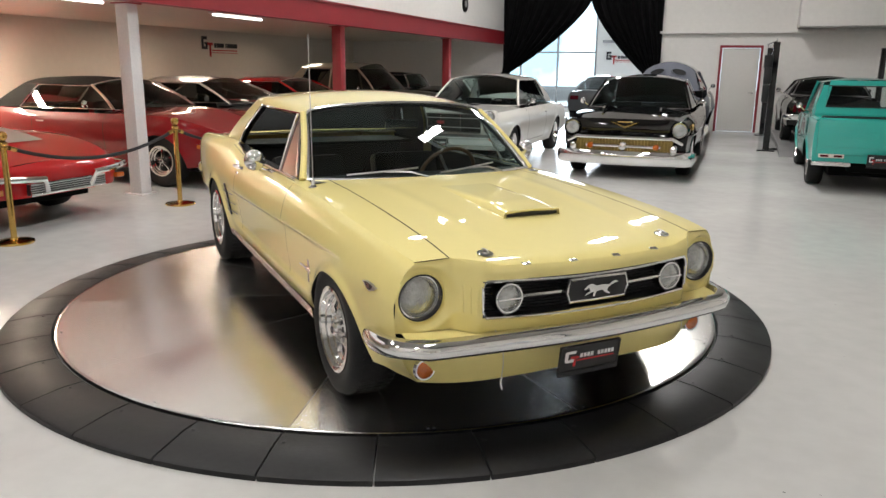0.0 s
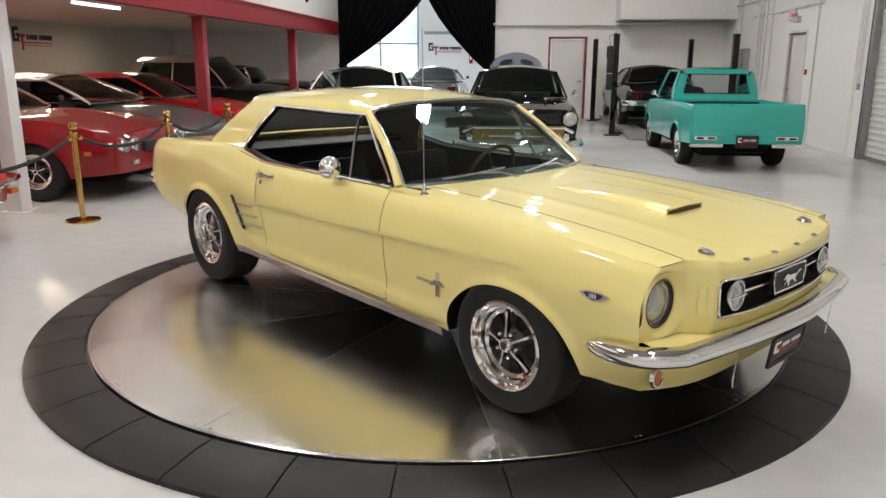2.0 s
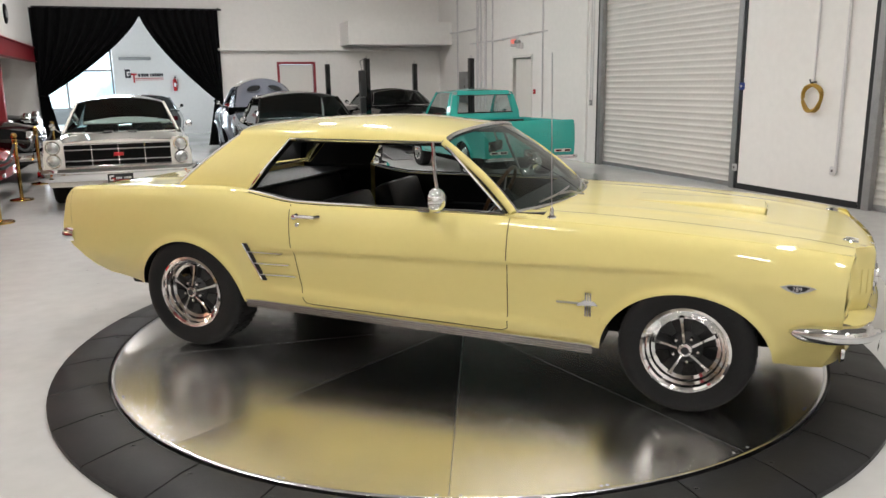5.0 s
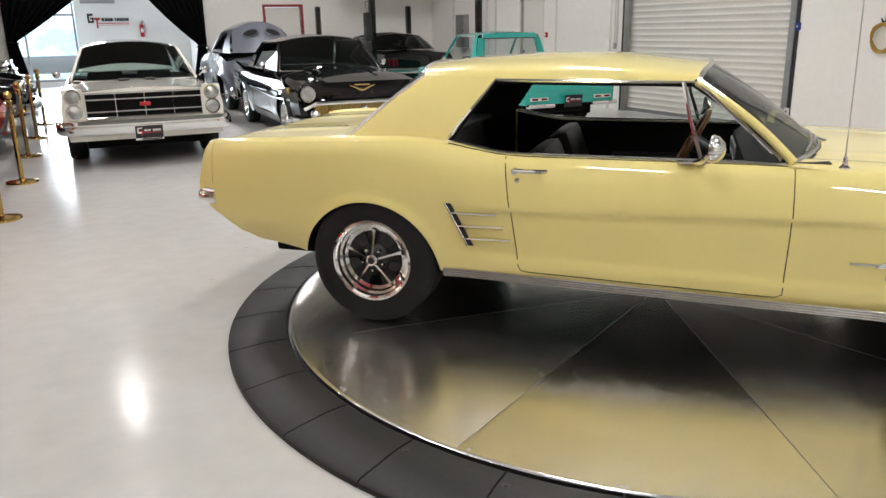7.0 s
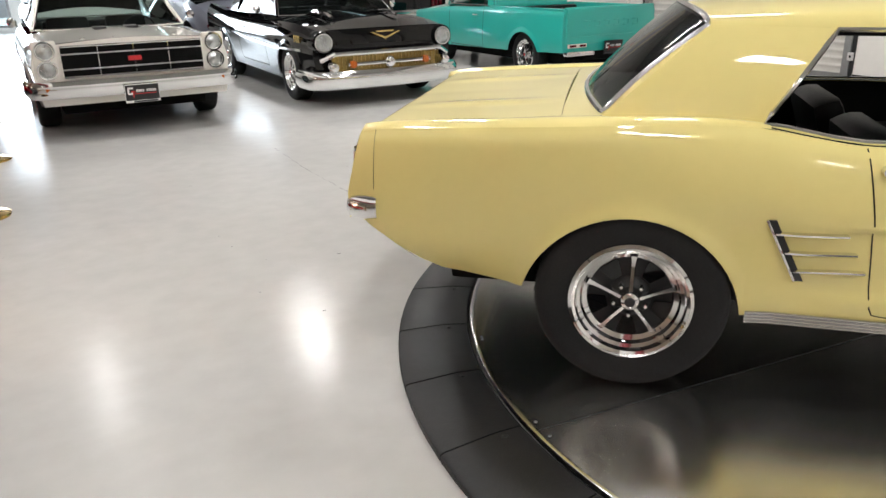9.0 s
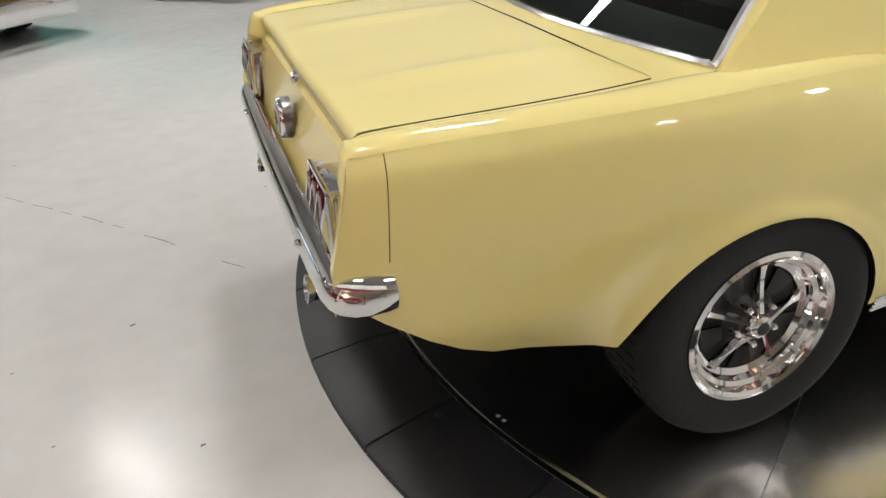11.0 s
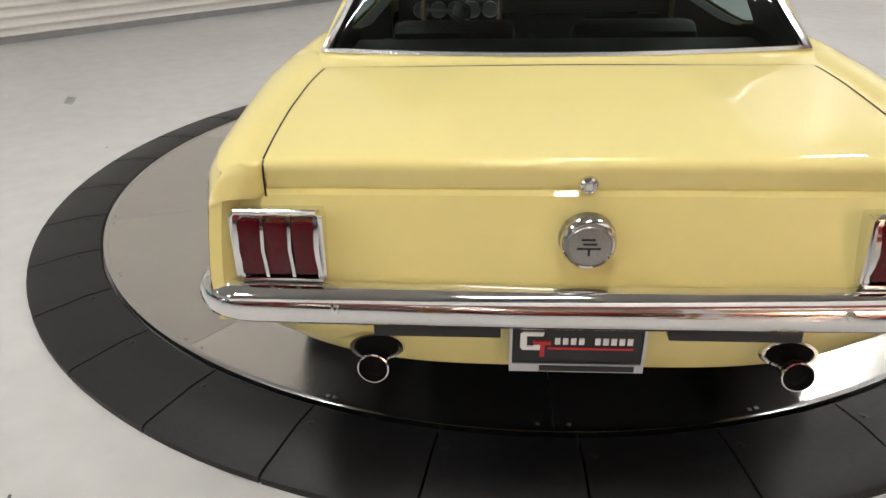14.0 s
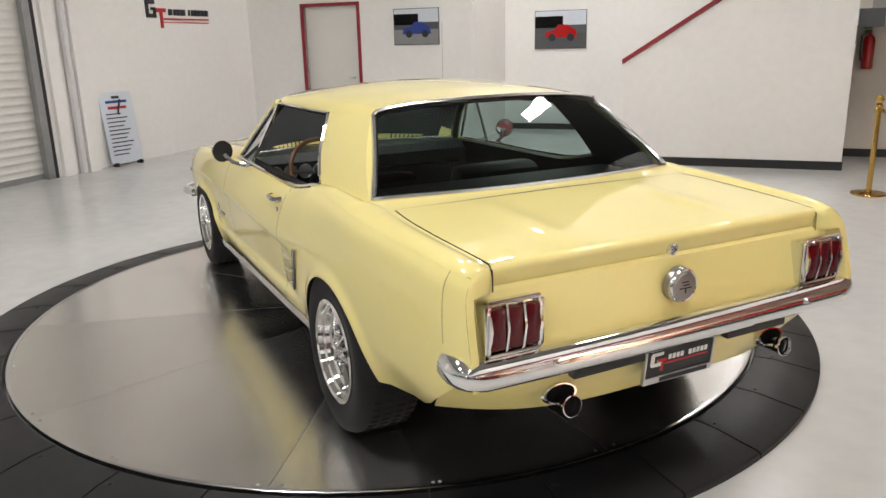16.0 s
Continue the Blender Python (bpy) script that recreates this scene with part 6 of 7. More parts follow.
def car_lift():
    l = thing("car_lift", "black four-post car lift with runways", "car lift", ROOM)
    for x, y in ((2.62, 12.05), (5.05, 12.05), (2.62, 16.1), (5.05, 16.1)):
        part("post", join(box(x - 0.06, x + 0.06, y - 0.05, y + 0.05, 0.02, 2.10), box(x - 0.015, x + 0.015, y - 0.075, y - 0.05, 0.02, 2.06)), "gloss_black", l)
        part("foot_plate", box(x - 0.16, x + 0.16, y - 0.14, y + 0.14, 0, 0.02), "black", l)
        part("cable_stud", tube([(x, y, 2.10), (x, y, 2.17)], 0.010, 6), "steel", l)
    for x in (3.06, 4.50):
        part("runway", box(x - 0.23, x + 0.23, 11.9, 16.3, 0.06, LIFT_Z - 0.002, 0.008), "galv", l)
        part("ramp", prism([(10.95, 0.01), (11.9, LIFT_Z), (11.9, 0.06), (11.0, 0.0)], x - 0.23, x + 0.23, "x"), "galv", l)
    for y in (12.05, 16.1):
        part("crossbeam", box(2.68, 4.99, y - 0.06, y + 0.06, 0.03, 0.059), "gloss_black", l)
    part("power_unit", join(box(2.44, 2.58, 11.92, 12.10, 1.30, 1.62, 0.02), lathe([(0, 0.26), (0.08, 0.25), (0.08, 0.0), (0, 0)], 16, "z", (2.50, 12.0, 1.60))), "black", l)
    part("oil_tank", box(2.44, 2.56, 11.94, 12.08, 0.95, 1.29, 0.02), "black", l)
    part("hose", tube([(2.5, 12.0, 1.86), (2.46, 12.0, 2.05), (2.62, 12.02, 2.12)], 0.008, 6), "black", l)


car_lift()

# turquoise pickup, tailgate towards the turntable
t, P = parked("pickup_truck", "turquoise compact pickup truck with chrome bumperettes", place(3.79, 8.62, POS_Y), dict(
    xr=-2.05, xf=2.15, hubs=(-1.18, 1.30), r=0.315, rim=0.20, paint="teal", w=[(-2.05, 0.79), (-1.2, 0.805), (0, 0.80), (1.3, 0.79), (2.15, 0.72)],
    prof=[(0, 0.93), (0.3, 0.985), (0.6, 1.0), (0.9, 0.99), (0.97, 0.98), (1.0, 0.96)],
    zs=[(-2.05, 0.925), (-0.30, 0.93), (0.0, 0.92), (0.8, 0.90), (2.15, 0.80)], zt=[(-2.05, 0.925), (0.9, 0.98), (2.15, 0.86)], deck=False, bulge=0.012, lip=0.02,
    sill=[(-2.05, 0.40), (-1.2, 0.36), (1.3, 0.30), (2.15, 0.36)],
    gh=std_gh(0.60, -0.14, 0.60, 1.39, 1.46, 0.93, -0.26, -0.12, 0.69, 0.44, 0.02, dt=-0.06), door=(0.85, -0.12), back_pane=False, pane="clear"))
cb = thing_part("cab_back", t, "turquoise cab rear with a wide window")
tilt = lambda z: -0.155 - 0.105 * (1.40 - z) / 0.47
for z0, z1, y0, y1, nm in ((0.53, 1.03, -0.68, 0.68, "lower_panel"), (1.35, 1.42, -0.59, 0.59, "header")):
    part(nm, ([(tilt(z) - d, y * (1 - 0.16 * max(0, (z - 0.93)) / 0.47), z) for d in (0, 0.03) for z in (z0, z1) for y in (y0, y1)], [(0, 1, 3, 2), (4, 6, 7, 5), (0, 4, 5, 1), (2, 3, 7, 6), (0, 2, 6, 4), (1, 5, 7, 3)]), "teal", cb)
for s in (1, -1):
    part("corner_panel", ([(tilt(z) - d, s * y * (1 - 0.10 * (z - 1.03) / 0.26), z) for d in (0, 0.03) for z in (1.03, 1.35) for y in (0.53, 0.665)], [(0, 1, 3, 2), (4, 6, 7, 5), (0, 4, 5, 1), (2, 3, 7, 6), (0, 2, 6, 4), (1, 5, 7, 3)]), "teal", cb)
part("cab_pane", ([(tilt(z) - 0.015, y, z) for z in (1.03, 1.35) for y in (-0.53, 0.53)], [(0, 1, 3, 2)]), "clear", cb)
part("pane_seal", tube([(tilt(1.04) - 0.032, -0.53, 1.04), (tilt(1.04) - 0.032, 0.53, 1.04), (tilt(1.34) - 0.032, 0.51, 1.34), (tilt(1.34) - 0.032, -0.51, 1.34)], 0.010, 6, True), "black", cb)
bed = thing_part("cargo_bed", t, "open turquoise cargo bed")
part("bed_floor", box(-2.0, -0.32, -0.66, 0.66, 0.50, 0.53), "teal", bed)
for s in (1, -1):
    part("bed_side", box(-2.0, -0.32, s * 0.70 - 0.02, s * 0.70 + 0.02, 0.50, 0.915), "teal", bed)
    part("bed_rail", box(-2.04, -0.30, s * 0.735 - 0.045, s * 0.735 + 0.045, 0.915, 0.945, 0.010), "teal", bed)
    part("wheel_box", box(-1.5, -0.86, s * 0.58 - 0.10, s * 0.58 + 0.10, 0.53, 0.72, 0.04), "teal", bed)
part("bed_front", box(-0.33, -0.29, -0.70, 0.70, 0.50, 0.94), "teal", bed)
tg = part("tailgate", box(-2.075, -2.02, -0.74, 0.74, 0.50, 0.945, 0.012), "teal", t)
part("gate_rail", tube([(-2.05, -0.75, 0.945), (-2.05, 0.75, 0.945)], 0.018, 8), "teal", tg)
part("gate_rib", box(-2.082, -2.074, -0.66, 0.66, 0.585, 0.60, 0.003), "teal", tg)
for i in range(6):
    y = 0.41 - i * 0.165
    part("embossed_mark", join(box(-2.081, -2.074, y - 0.05, y + 0.05, 0.705, 0.722, 0.002), box(-2.081, -2.074, y - 0.05, y + 0.05, 0.775, 0.792, 0.002), box(-2.081, -2.074, y - 0.05, y - 0.034, 0.705, 0.792, 0.002)), "teal", tg)
for s in (1, -1):
    tl = part("tail_lamp", box(-2.085, -2.06, s * 0.56 - 0.15, s * 0.56 + 0.15, 0.455, 0.505, 0.006), "white", t)
    for k in (-0.08, 0.08):
        part("lens", box(-2.092, -2.08, s * 0.56 + k - 0.05, s * 0.56 + k + 0.05, 0.466, 0.494, 0.003), "red_lens", tl)
    part("bumperette", box(-2.16, -2.07, s * 0.56 - 0.23, s * 0.56 + 0.23, 0.355, 0.415, 0.022), "chrome", t)
plate(t, pose(-2.13, 0, 0.445, 6, 0, -90), 0.30, 0.15, "black")
part("fuel_tank", box(-1.95, -1.5, -0.35, 0.35, 0.26, 0.42, 0.05), "under", t)
part("axle", tube([(-1.18, -0.70, 0.315), (-1.18, 0.70, 0.315)], 0.05, 10), "under", t)
part("differential", lathe([(0, -0.13), (0.09, -0.1), (0.13, 0), (0.09, 0.1), (0, 0.13)], 16, "x", (-1.18, 0, 0.315)), "under", t)

# row under the mezzanine, noses to the ropes
t, P = parked("sports_car", "bright red low sports car with split chrome front bumpers", place(-6.20, 1.05, POS_X), dict(
    xr=-2.2, xf=2.18, hubs=(-1.25, 1.25), r=0.325, paint="red", w=[(-2.2, 0.70), (-1.25, 0.88), (0, 0.82), (1.25, 0.88), (2.0, 0.82), (2.18, 0.72)],
    prof=[(0, 0.86), (0.25, 0.92), (0.5, 0.97), (0.72, 1.0), (0.9, 0.97), (1.0, 0.86)],
    zs=[(-2.2, 0.70), (-1.2, 0.82), (-0.2, 0.76), (1.2, 0.80), (1.9, 0.70), (2.18, 0.60)], zt=[(-2.2, 0.72), (-1.1, 0.84), (0.3, 0.84), (1.2, 0.82), (2.18, 0.62)], crown=0.035, bulge=0.10, lip=0.03,
    gh=std_gh(-0.10, -0.75, 0.52, 1.10, 1.20, 0.83, -1.15, -0.75, 0.70, 0.48), door=(0.45, -0.55)))
part("hood_panel", sheet(lambda u, v: (0.95 + 0.75 * u, (-0.28 + 0.56 * v), lerp(P["zt"], 0.95 + 0.75 * u) + 0.045), 6, 4), "silver", t, "silver hood insert")
slats(t, 2.292, 0.44, 0.34, 0.44, 5, "steel", "black", th=0.004)
for s in (1, -1):
    part("front_bumper", tube([(2.30, s * 0.26, 0.36), (2.33, s * 0.30, 0.48), (2.34, s * 0.55, 0.50), (2.22, s * 0.80, 0.51), (1.95, s * 0.87, 0.52)], 0.030, 8), "chrome", t, "split chrome bumper")
    part("side_marker", box(2.19, 2.24, s * 0.72 - 0.05, s * 0.72 + 0.05, 0.37, 0.42, 0.006), "amber", t)

t, P = parked("muscle_convertible", "deep red muscle car with a black convertible top", place(-6.15, 4.15, POS_X), dict(
    xr=-2.6, xf=2.34, hubs=(-1.42, 1.42), r=0.335, rim=0.19, paint="maroon", w=[(-2.6, 0.86), (-1.4, 0.95), (0, 0.94), (1.4, 0.95), (2.2, 0.90), (2.34, 0.86)],
    zs=[(-2.6, 0.86), (-1.4, 0.94), (-0.6, 0.90), (0.7, 0.90), (1.6, 0.88), (2.34, 0.72)], zt=[(-2.6, 0.88), (-1.4, 0.96), (0.7, 0.94), (1.6, 0.92), (2.34, 0.74)], crown=0.03, bulge=0.10, soft=True, roof_paint="cloth_top", lip=0.02,
    gh=std_gh(0.12, -1.15, 0.63, 1.25, 1.36, 0.94, -1.62, -1.05, 0.80, 0.50), wheel="magnum"))
for s in (1, -1):
    for k in (0.56, 0.74):
        round_lamp(t, 2.432 - (k - 0.56) * 0.18, s * k, 0.62, 0.07)
    part("nose_opening", box(2.40, 2.457, s * 0.24 - 0.16, s * 0.24 + 0.16, 0.52, 0.64, 0.02), "black", t)
    part("park_lamp", box(2.38, 2.425, s * 0.56 - 0.07, s * 0.56 + 0.07, 0.40, 0.45, 0.008), "lens", t)
    part("side_marker", box(2.02, 2.10, s * 0.925 - 0.008, s * 0.925 + 0.008, 0.52, 0.57, 0.003), "amber", t)
plate(t, pose(2.47, 0.0, 0.36, 4, 0, 90), 0.31, 0.15)

t, P = parked("grand_tourer", "dark grey modern coupe with a silver roof", place(-6.05, 6.25, POS_X), dict(
    xr=-2.3, xf=2.2, hubs=(-1.35, 1.40), r=0.335, rim=0.22, paint="dark_grey", w=[(-2.3, 0.80), (-1.35, 0.94), (0, 0.91), (1.4, 0.94), (2.05, 0.82), (2.2, 0.70)],
    zs=[(-2.3, 0.86), (-1.3, 0.95), (0.6, 0.88), (1.5, 0.82), (2.2, 0.60)], zt=[(-2.3, 0.90), (-1.3, 0.98), (0.7, 0.92), (1.5, 0.86), (2.2, 0.62)], bulge=0.12, roof_paint="silver", mirror="dark_grey",
    gh=std_gh(0.05, -1.05, 0.58, 1.25, 1.36, 0.95, -1.75, -1.10, 0.78, 0.72)))
part("nose_grille", box(2.26, 2.335, -0.42, 0.42, 0.30, 0.46, 0.03), "black", t)
for s in (1, -1):
    part("side_intake", box(2.10, 2.18, s * 0.62 - 0.10, s * 0.62 + 0.10, 0.28, 0.36, 0.02), "black", t)
    part("headlight", box(1.98, 2.235, s * 0.56 - 0.09, s * 0.56 + 0.09, 0.53, 0.60, 0.03), "lens", t)

t, P = parked("hatchback_coupe", "bright red coupe with black trim", place(-6.05, 8.55, POS_X), dict(
    xr=-2.25, xf=2.2, hubs=(-1.28, 1.28), r=0.32, rim=0.21, paint="red", w=[(-2.25, 0.80), (-1.3, 0.87), (0, 0.87), (1.3, 0.87), (2.2, 0.78)],
    zs=[(-2.25, 0.88), (-1.2, 0.92), (0.6, 0.88), (1.4, 0.82), (2.2, 0.64)], zt=[(-2.25, 0.92), (0.6, 0.92), (1.4, 0.86), (2.2, 0.66)], bulge=0.06, mirror="red",
    gh=std_gh(0.05, -0.95, 0.58, 1.25, 1.34, 0.92, -1.70, -1.05, 0.76, 0.68)))
part("rub_strip", box(2.22, 2.275, -0.72, 0.72, 0.46, 0.50, 0.006), "black", t)
for s in (1, -1):
    part("fog_lamp", box(2.20, 2.26, s * 0.52 - 0.06, s * 0.52 + 0.06, 0.34, 0.40, 0.006), "lens", t)
    part("headlight", box(2.16, 2.25, s * 0.60 - 0.14, s * 0.60 + 0.14, 0.54, 0.60, 0.006), "amber", t)

t, P = parked("sedan", "dark brown-black sedan with a champagne roof", place(-6.0, 11.2, POS_X), dict(
    xr=-2.55, xf=2.25, hubs=(-1.46, 1.46), r=0.34, rim=0.22, paint="gloss_black", w=[(-2.55, 0.86), (-1.4, 0.93), (0, 0.93), (1.4, 0.92), (2.25, 0.86)],
    zs=[(-2.55, 0.88), (-1.4, 0.95), (0.7, 0.96), (1.6, 0.95), (2.25, 0.86)], zt=[(-2.55, 0.90), (0.7, 1.05), (1.6, 1.02), (2.25, 0.90)], bulge=0.05, roof_paint="champagne", posts=(-0.35,),
    gh=std_gh(0.30, -1.10, 0.66, 1.50, 1.64, 1.00, -1.60, -1.15, 0.80, 0.48, 0.10)))
for s in (1, -1):
    round_lamp(t, 2.30, s * 0.74, 0.76, 0.095)
bumper(t, 2.34, 0.88, 0.44, 0.14, 0.07, 1)
slats(t, 2.32, 0.52, 0.56, 0.74, 4)

t, P = parked("vintage_roadster", "black vintage roadster with chrome lamps", place(-6.1, 14.1, POS_X), dict(
    xr=-2.0, xf=2.0, hubs=(-1.3, 1.3), r=0.36, rim=0.20, paint="gloss_black", w=[(-2.0, 0.70), (-1.3, 0.86), (0, 0.78), (1.3, 0.86), (2.0, 0.70)],
    zs=[(-2.0, 0.80), (-1.0, 0.98), (0.4, 1.0), (1.4, 0.98), (2.0, 0.88)], zt=[(-2.0, 0.84), (0.4, 1.06), (2.0, 0.98)], bulge=0.05, crown=0.02, soft=True, roof_paint="cloth_top",
    gh=std_gh(0.15, -0.9, 0.55, 1.36, 1.42, 1.02, -1.2, -0.8, 0.70, 0.20)))
for s in (1, -1):
    l = round_lamp(t, 1.95, s * 0.62, 0.98, 0.10)
    part("lamp_shell", lathe([(0, -0.20), (0.07, -0.16), (0.105, -0.06), (0.11, 0.0)], 20, "x", (1.95, s * 0.62, 0.98)), "chrome", l)
slats(t, 2.04, 0.34, 0.50, 0.92, 8)

t, P = parked("dark_coupe", "dark blue coupe standing in the bay beyond the curtain", place(-1.9, 20.3, POS_Y), dict(
    xr=-2.2, xf=2.2, hubs=(-1.3, 1.3), r=0.32, paint="dark_grey", w=[(-2.2, 0.80), (-1.3, 0.90), (0, 0.90), (1.3, 0.88), (2.2, 0.78)],
    zs=[(-2.2, 0.90), (0.6, 0.88), (2.2, 0.66)], zt=[(-2.2, 0.94), (0.6, 0.92), (2.2, 0.70)], bulge=0.08, mirror="gloss_black",
    gh=std_gh(0.05, -0.95, 0.58, 1.27, 1.38, 0.94, -1.70, -1.05, 0.78, 0.68)))
for s in (1, -1):
    part("tail_lamp", box(-2.27, -2.22, s * 0.60 - 0.12, s * 0.60 + 0.12, 0.68, 0.80, 0.01), "red_lens", t)


# ---- ropes and stands ----
def stanchion(x, y):
    t = thing("stanchion", "polished brass rope stanchion with a ball top", "stanchion", ROOM @ pose(x, y, 0), "rope barrier posts")
    part("base", lathe([(0, 0.0), (0.158, 0.0), (0.162, 0.008), (0.158, 0.020), (0.12, 0.026), (0.035, 0.036), (0.030, 0.05)], 36), "brass", t)
    part("pole", lathe([(0.0255, 0.03), (0.0255, 0.86)], 24), "brass", t)
    part("collar", lathe([(0.026, 0.80), (0.036, 0.805), (0.036, 0.83), (0.028, 0.84), (0.040, 0.862), (0.030, 0.876)], 24), "brass", t)
    part("finial", lathe([(0.016, 0.87), (0.022, 0.885), (0.038, 0.905), (0.042, 0.925), (0.036, 0.948), (0.018, 0.962), (0.0, 0.966)], 24), "brass", t)
    for s in (1, -1):
        part("rope_ring", tube([(0.0, s * (0.036 + 0.018 * (1 - math.cos(a))), 0.818 + 0.018 * math.sin(a)) for a in np.linspace(0, 2 * math.pi, 13)[:-1]], 0.005, 6, True), "brass", t)
    return t


POSTS = [(-3.72, -1.9), (-3.71, 0.23), (-3.70, 2.35), (-3.60, 4.15), (-3.56, 6.0), (-3.62, 8.05), (-3.62, 10.1), (-3.6, 12.2)]
for p in POSTS:
    stanchion(*p)


def rope(a, b, sag):
    t = thing("barrier_rope", "black velvet barrier rope with brass hooks", "rope", ROOM, "barrier ropes")
    A, B = Vector((*a, 0.815)), Vector((*b, 0.815))
    d = (B - A).normalized() * 0.06
    A, B = A + d, B - d
    pts = []
    for k in range(17):
        u = k / 16
        p = A.lerp(B, u)
        p.z -= sag * 4 * u * (1 - u)
        pts.append(tuple(p))
    part("cord", tube(pts, 0.017, 10), "rope", t)
    for e, f in ((pts[0], pts[1]), (pts[-1], pts[-2])):
        part("end_cap", tube([e, tuple(Vector(e).lerp(Vector(f), 0.45))], 0.021, 10), "brass", t)
    return t


for a, b in zip(POSTS, POSTS[1:]):
    rope(a, b, 0.17)
stanchion(-3.15, -4.36)
stanchion(-4.6, -6.2)
rope((-3.15, -4.36), (-4.6, -6.2), 0.2)


# ---- curtained opening and the bay beyond ----
def curtain(side):
    """Half a tied-back drape; side -1 gathers to the west, 1 to the east."""
    t = thing("curtain", "black velvet drape tied back to one side", "curtain", ROOM, "drapes of the opening")
    x_out, x_in = (-4.36, -1.85) if side < 0 else (-0.02, -1.95)
    top, tie = 3.48, 1.42 if side < 0 else 1.25
    y0 = NORTH - 0.12
    def fn(u, v):
        z = top - v * top * 0.985
        if z > tie:
            k = (top - z) / (top - tie)
            inner = x_in + (x_out + (0.22 if side < 0 else -0.22) - x_in) * k ** 1.45
        else:
            k = (tie - z) / tie
            inner = x_out + (0.22 + 0.25 * k) * (1 if side < 0 else -1)
        x = x_out + (inner - x_out) * u
        amp = 0.055 + 0.02 * math.sin(5 * v)
        return (x, y0 - 0.05 + amp * math.sin(u * 2 * math.pi * 9 + 0.9 * math.sin(3 * v + u * 4)), z)
    part("drape", sheet(fn, 120, 40), "curtain", t, angle=60)
    part("tie_band", tube([(x_out + (0.0 if side < 0 else -0.02), y0 - 0.14, tie), (x_out + (0.13 if side < 0 else -0.13), y0 - 0.16, tie - 0.03), (x_out + (0.26 if side < 0 else -0.26), y0 - 0.12, tie - 0.05)], 0.02, 8), "curtain", t)
    return t


curtain(-1)
curtain(1)
rod = thing("curtain_rail", "dark steel curtain rail", "curtain rail", ROOM)
part("rail", tube([(-4.3, NORTH - 0.12, 3.50), (0.08, NORTH - 0.12, 3.50)], 0.022, 8), "black", rod)
part("bracket", box(-0.02, 0.02, NORTH - 0.13, NORTH, 3.49, 3.54), "black", rod)
def far_glow():
    """Bright hazy distance across the street, its daylight painted as emission: pale sky tones broken by tree shapes.
    """
    m = glow_mat("far_glow", (0.62, 0.78, 0.95), 2.6)
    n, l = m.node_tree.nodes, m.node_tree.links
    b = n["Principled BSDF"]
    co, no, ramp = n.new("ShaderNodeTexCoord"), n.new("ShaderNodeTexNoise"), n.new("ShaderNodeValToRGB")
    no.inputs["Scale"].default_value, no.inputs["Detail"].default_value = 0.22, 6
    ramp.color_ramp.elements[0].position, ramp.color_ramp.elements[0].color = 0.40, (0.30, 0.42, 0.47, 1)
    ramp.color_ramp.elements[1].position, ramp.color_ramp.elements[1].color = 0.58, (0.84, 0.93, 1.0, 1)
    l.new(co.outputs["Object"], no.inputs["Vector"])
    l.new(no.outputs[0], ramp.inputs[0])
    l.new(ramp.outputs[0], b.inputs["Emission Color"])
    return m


# bay beyond the opening: side wall, end wall with glazing
BAY = 23.9
setting("bay_wall_east", box(0.4, 0.6, NORTH + 0.25, BAY, 0, 4.6), "wall", "white wall of the bay beyond the opening")
setting("bay_wall_west", box(-9.4, -9.2, NORTH + 0.25, BAY, 0, 4.6), "wall", "white wall of the bay beyond the opening")
setting("bay_ceiling", box(-9.4, 0.6, NORTH + 0.25, BAY + 0.2, 4.6, 4.8), "ceil", "pale ceiling of the bay")
setting("bay_wall_end", wall_with_holes(-9.4, 0.6, 4.6, [(-8.6, -2.95, 0.15, 4.2)], 0.2), "wall", "white end wall with large glazing", ROOM @ pose(0, BAY, 0))
win = thing("window_1", "tall aluminium-framed shopfront glazing", "window", ROOM, kind="structure")
for x in (-8.6, -7.2, -5.8, -4.4, -3.0):
    part("mullion", box(x - 0.03, x + 0.03, BAY + 0.05, BAY + 0.13, 0.15, 4.2), "galv", win)
for z in (0.18, 2.15, 4.17):
    part("transom", box(-8.57, -3.03, BAY + 0.06, BAY + 0.12, z - 0.03, z + 0.03), "galv", win)
for x in (-8.57, -7.17, -5.77, -4.37):
    part("pane", box(x, x + 1.34, BAY + 0.085, BAY + 0.092, 0.22, 4.14), "clear", win).visible_shadow = False
setting("ground", box(-60, 60, BAY + 0.2, 90, -0.25, -0.03), mat("asphalt", (0.20, 0.20, 0.20), 0.9, 0, 0, 0.2, 1.0, 0.2, 30.0), "pale asphalt car park outside")
# glowing sheet: the outdoor brightness is put into its emission colour
setting("backdrop", sheet(lambda u, v: (-60 + 120 * u, 70, -1 + 21 * v + 0.9 * math.sin(23 * u) * v + 0.5 * math.sin(61 * u) * v), 90, 6), far_glow(), "self-lit backdrop of pale hazy sky and trees across the street")


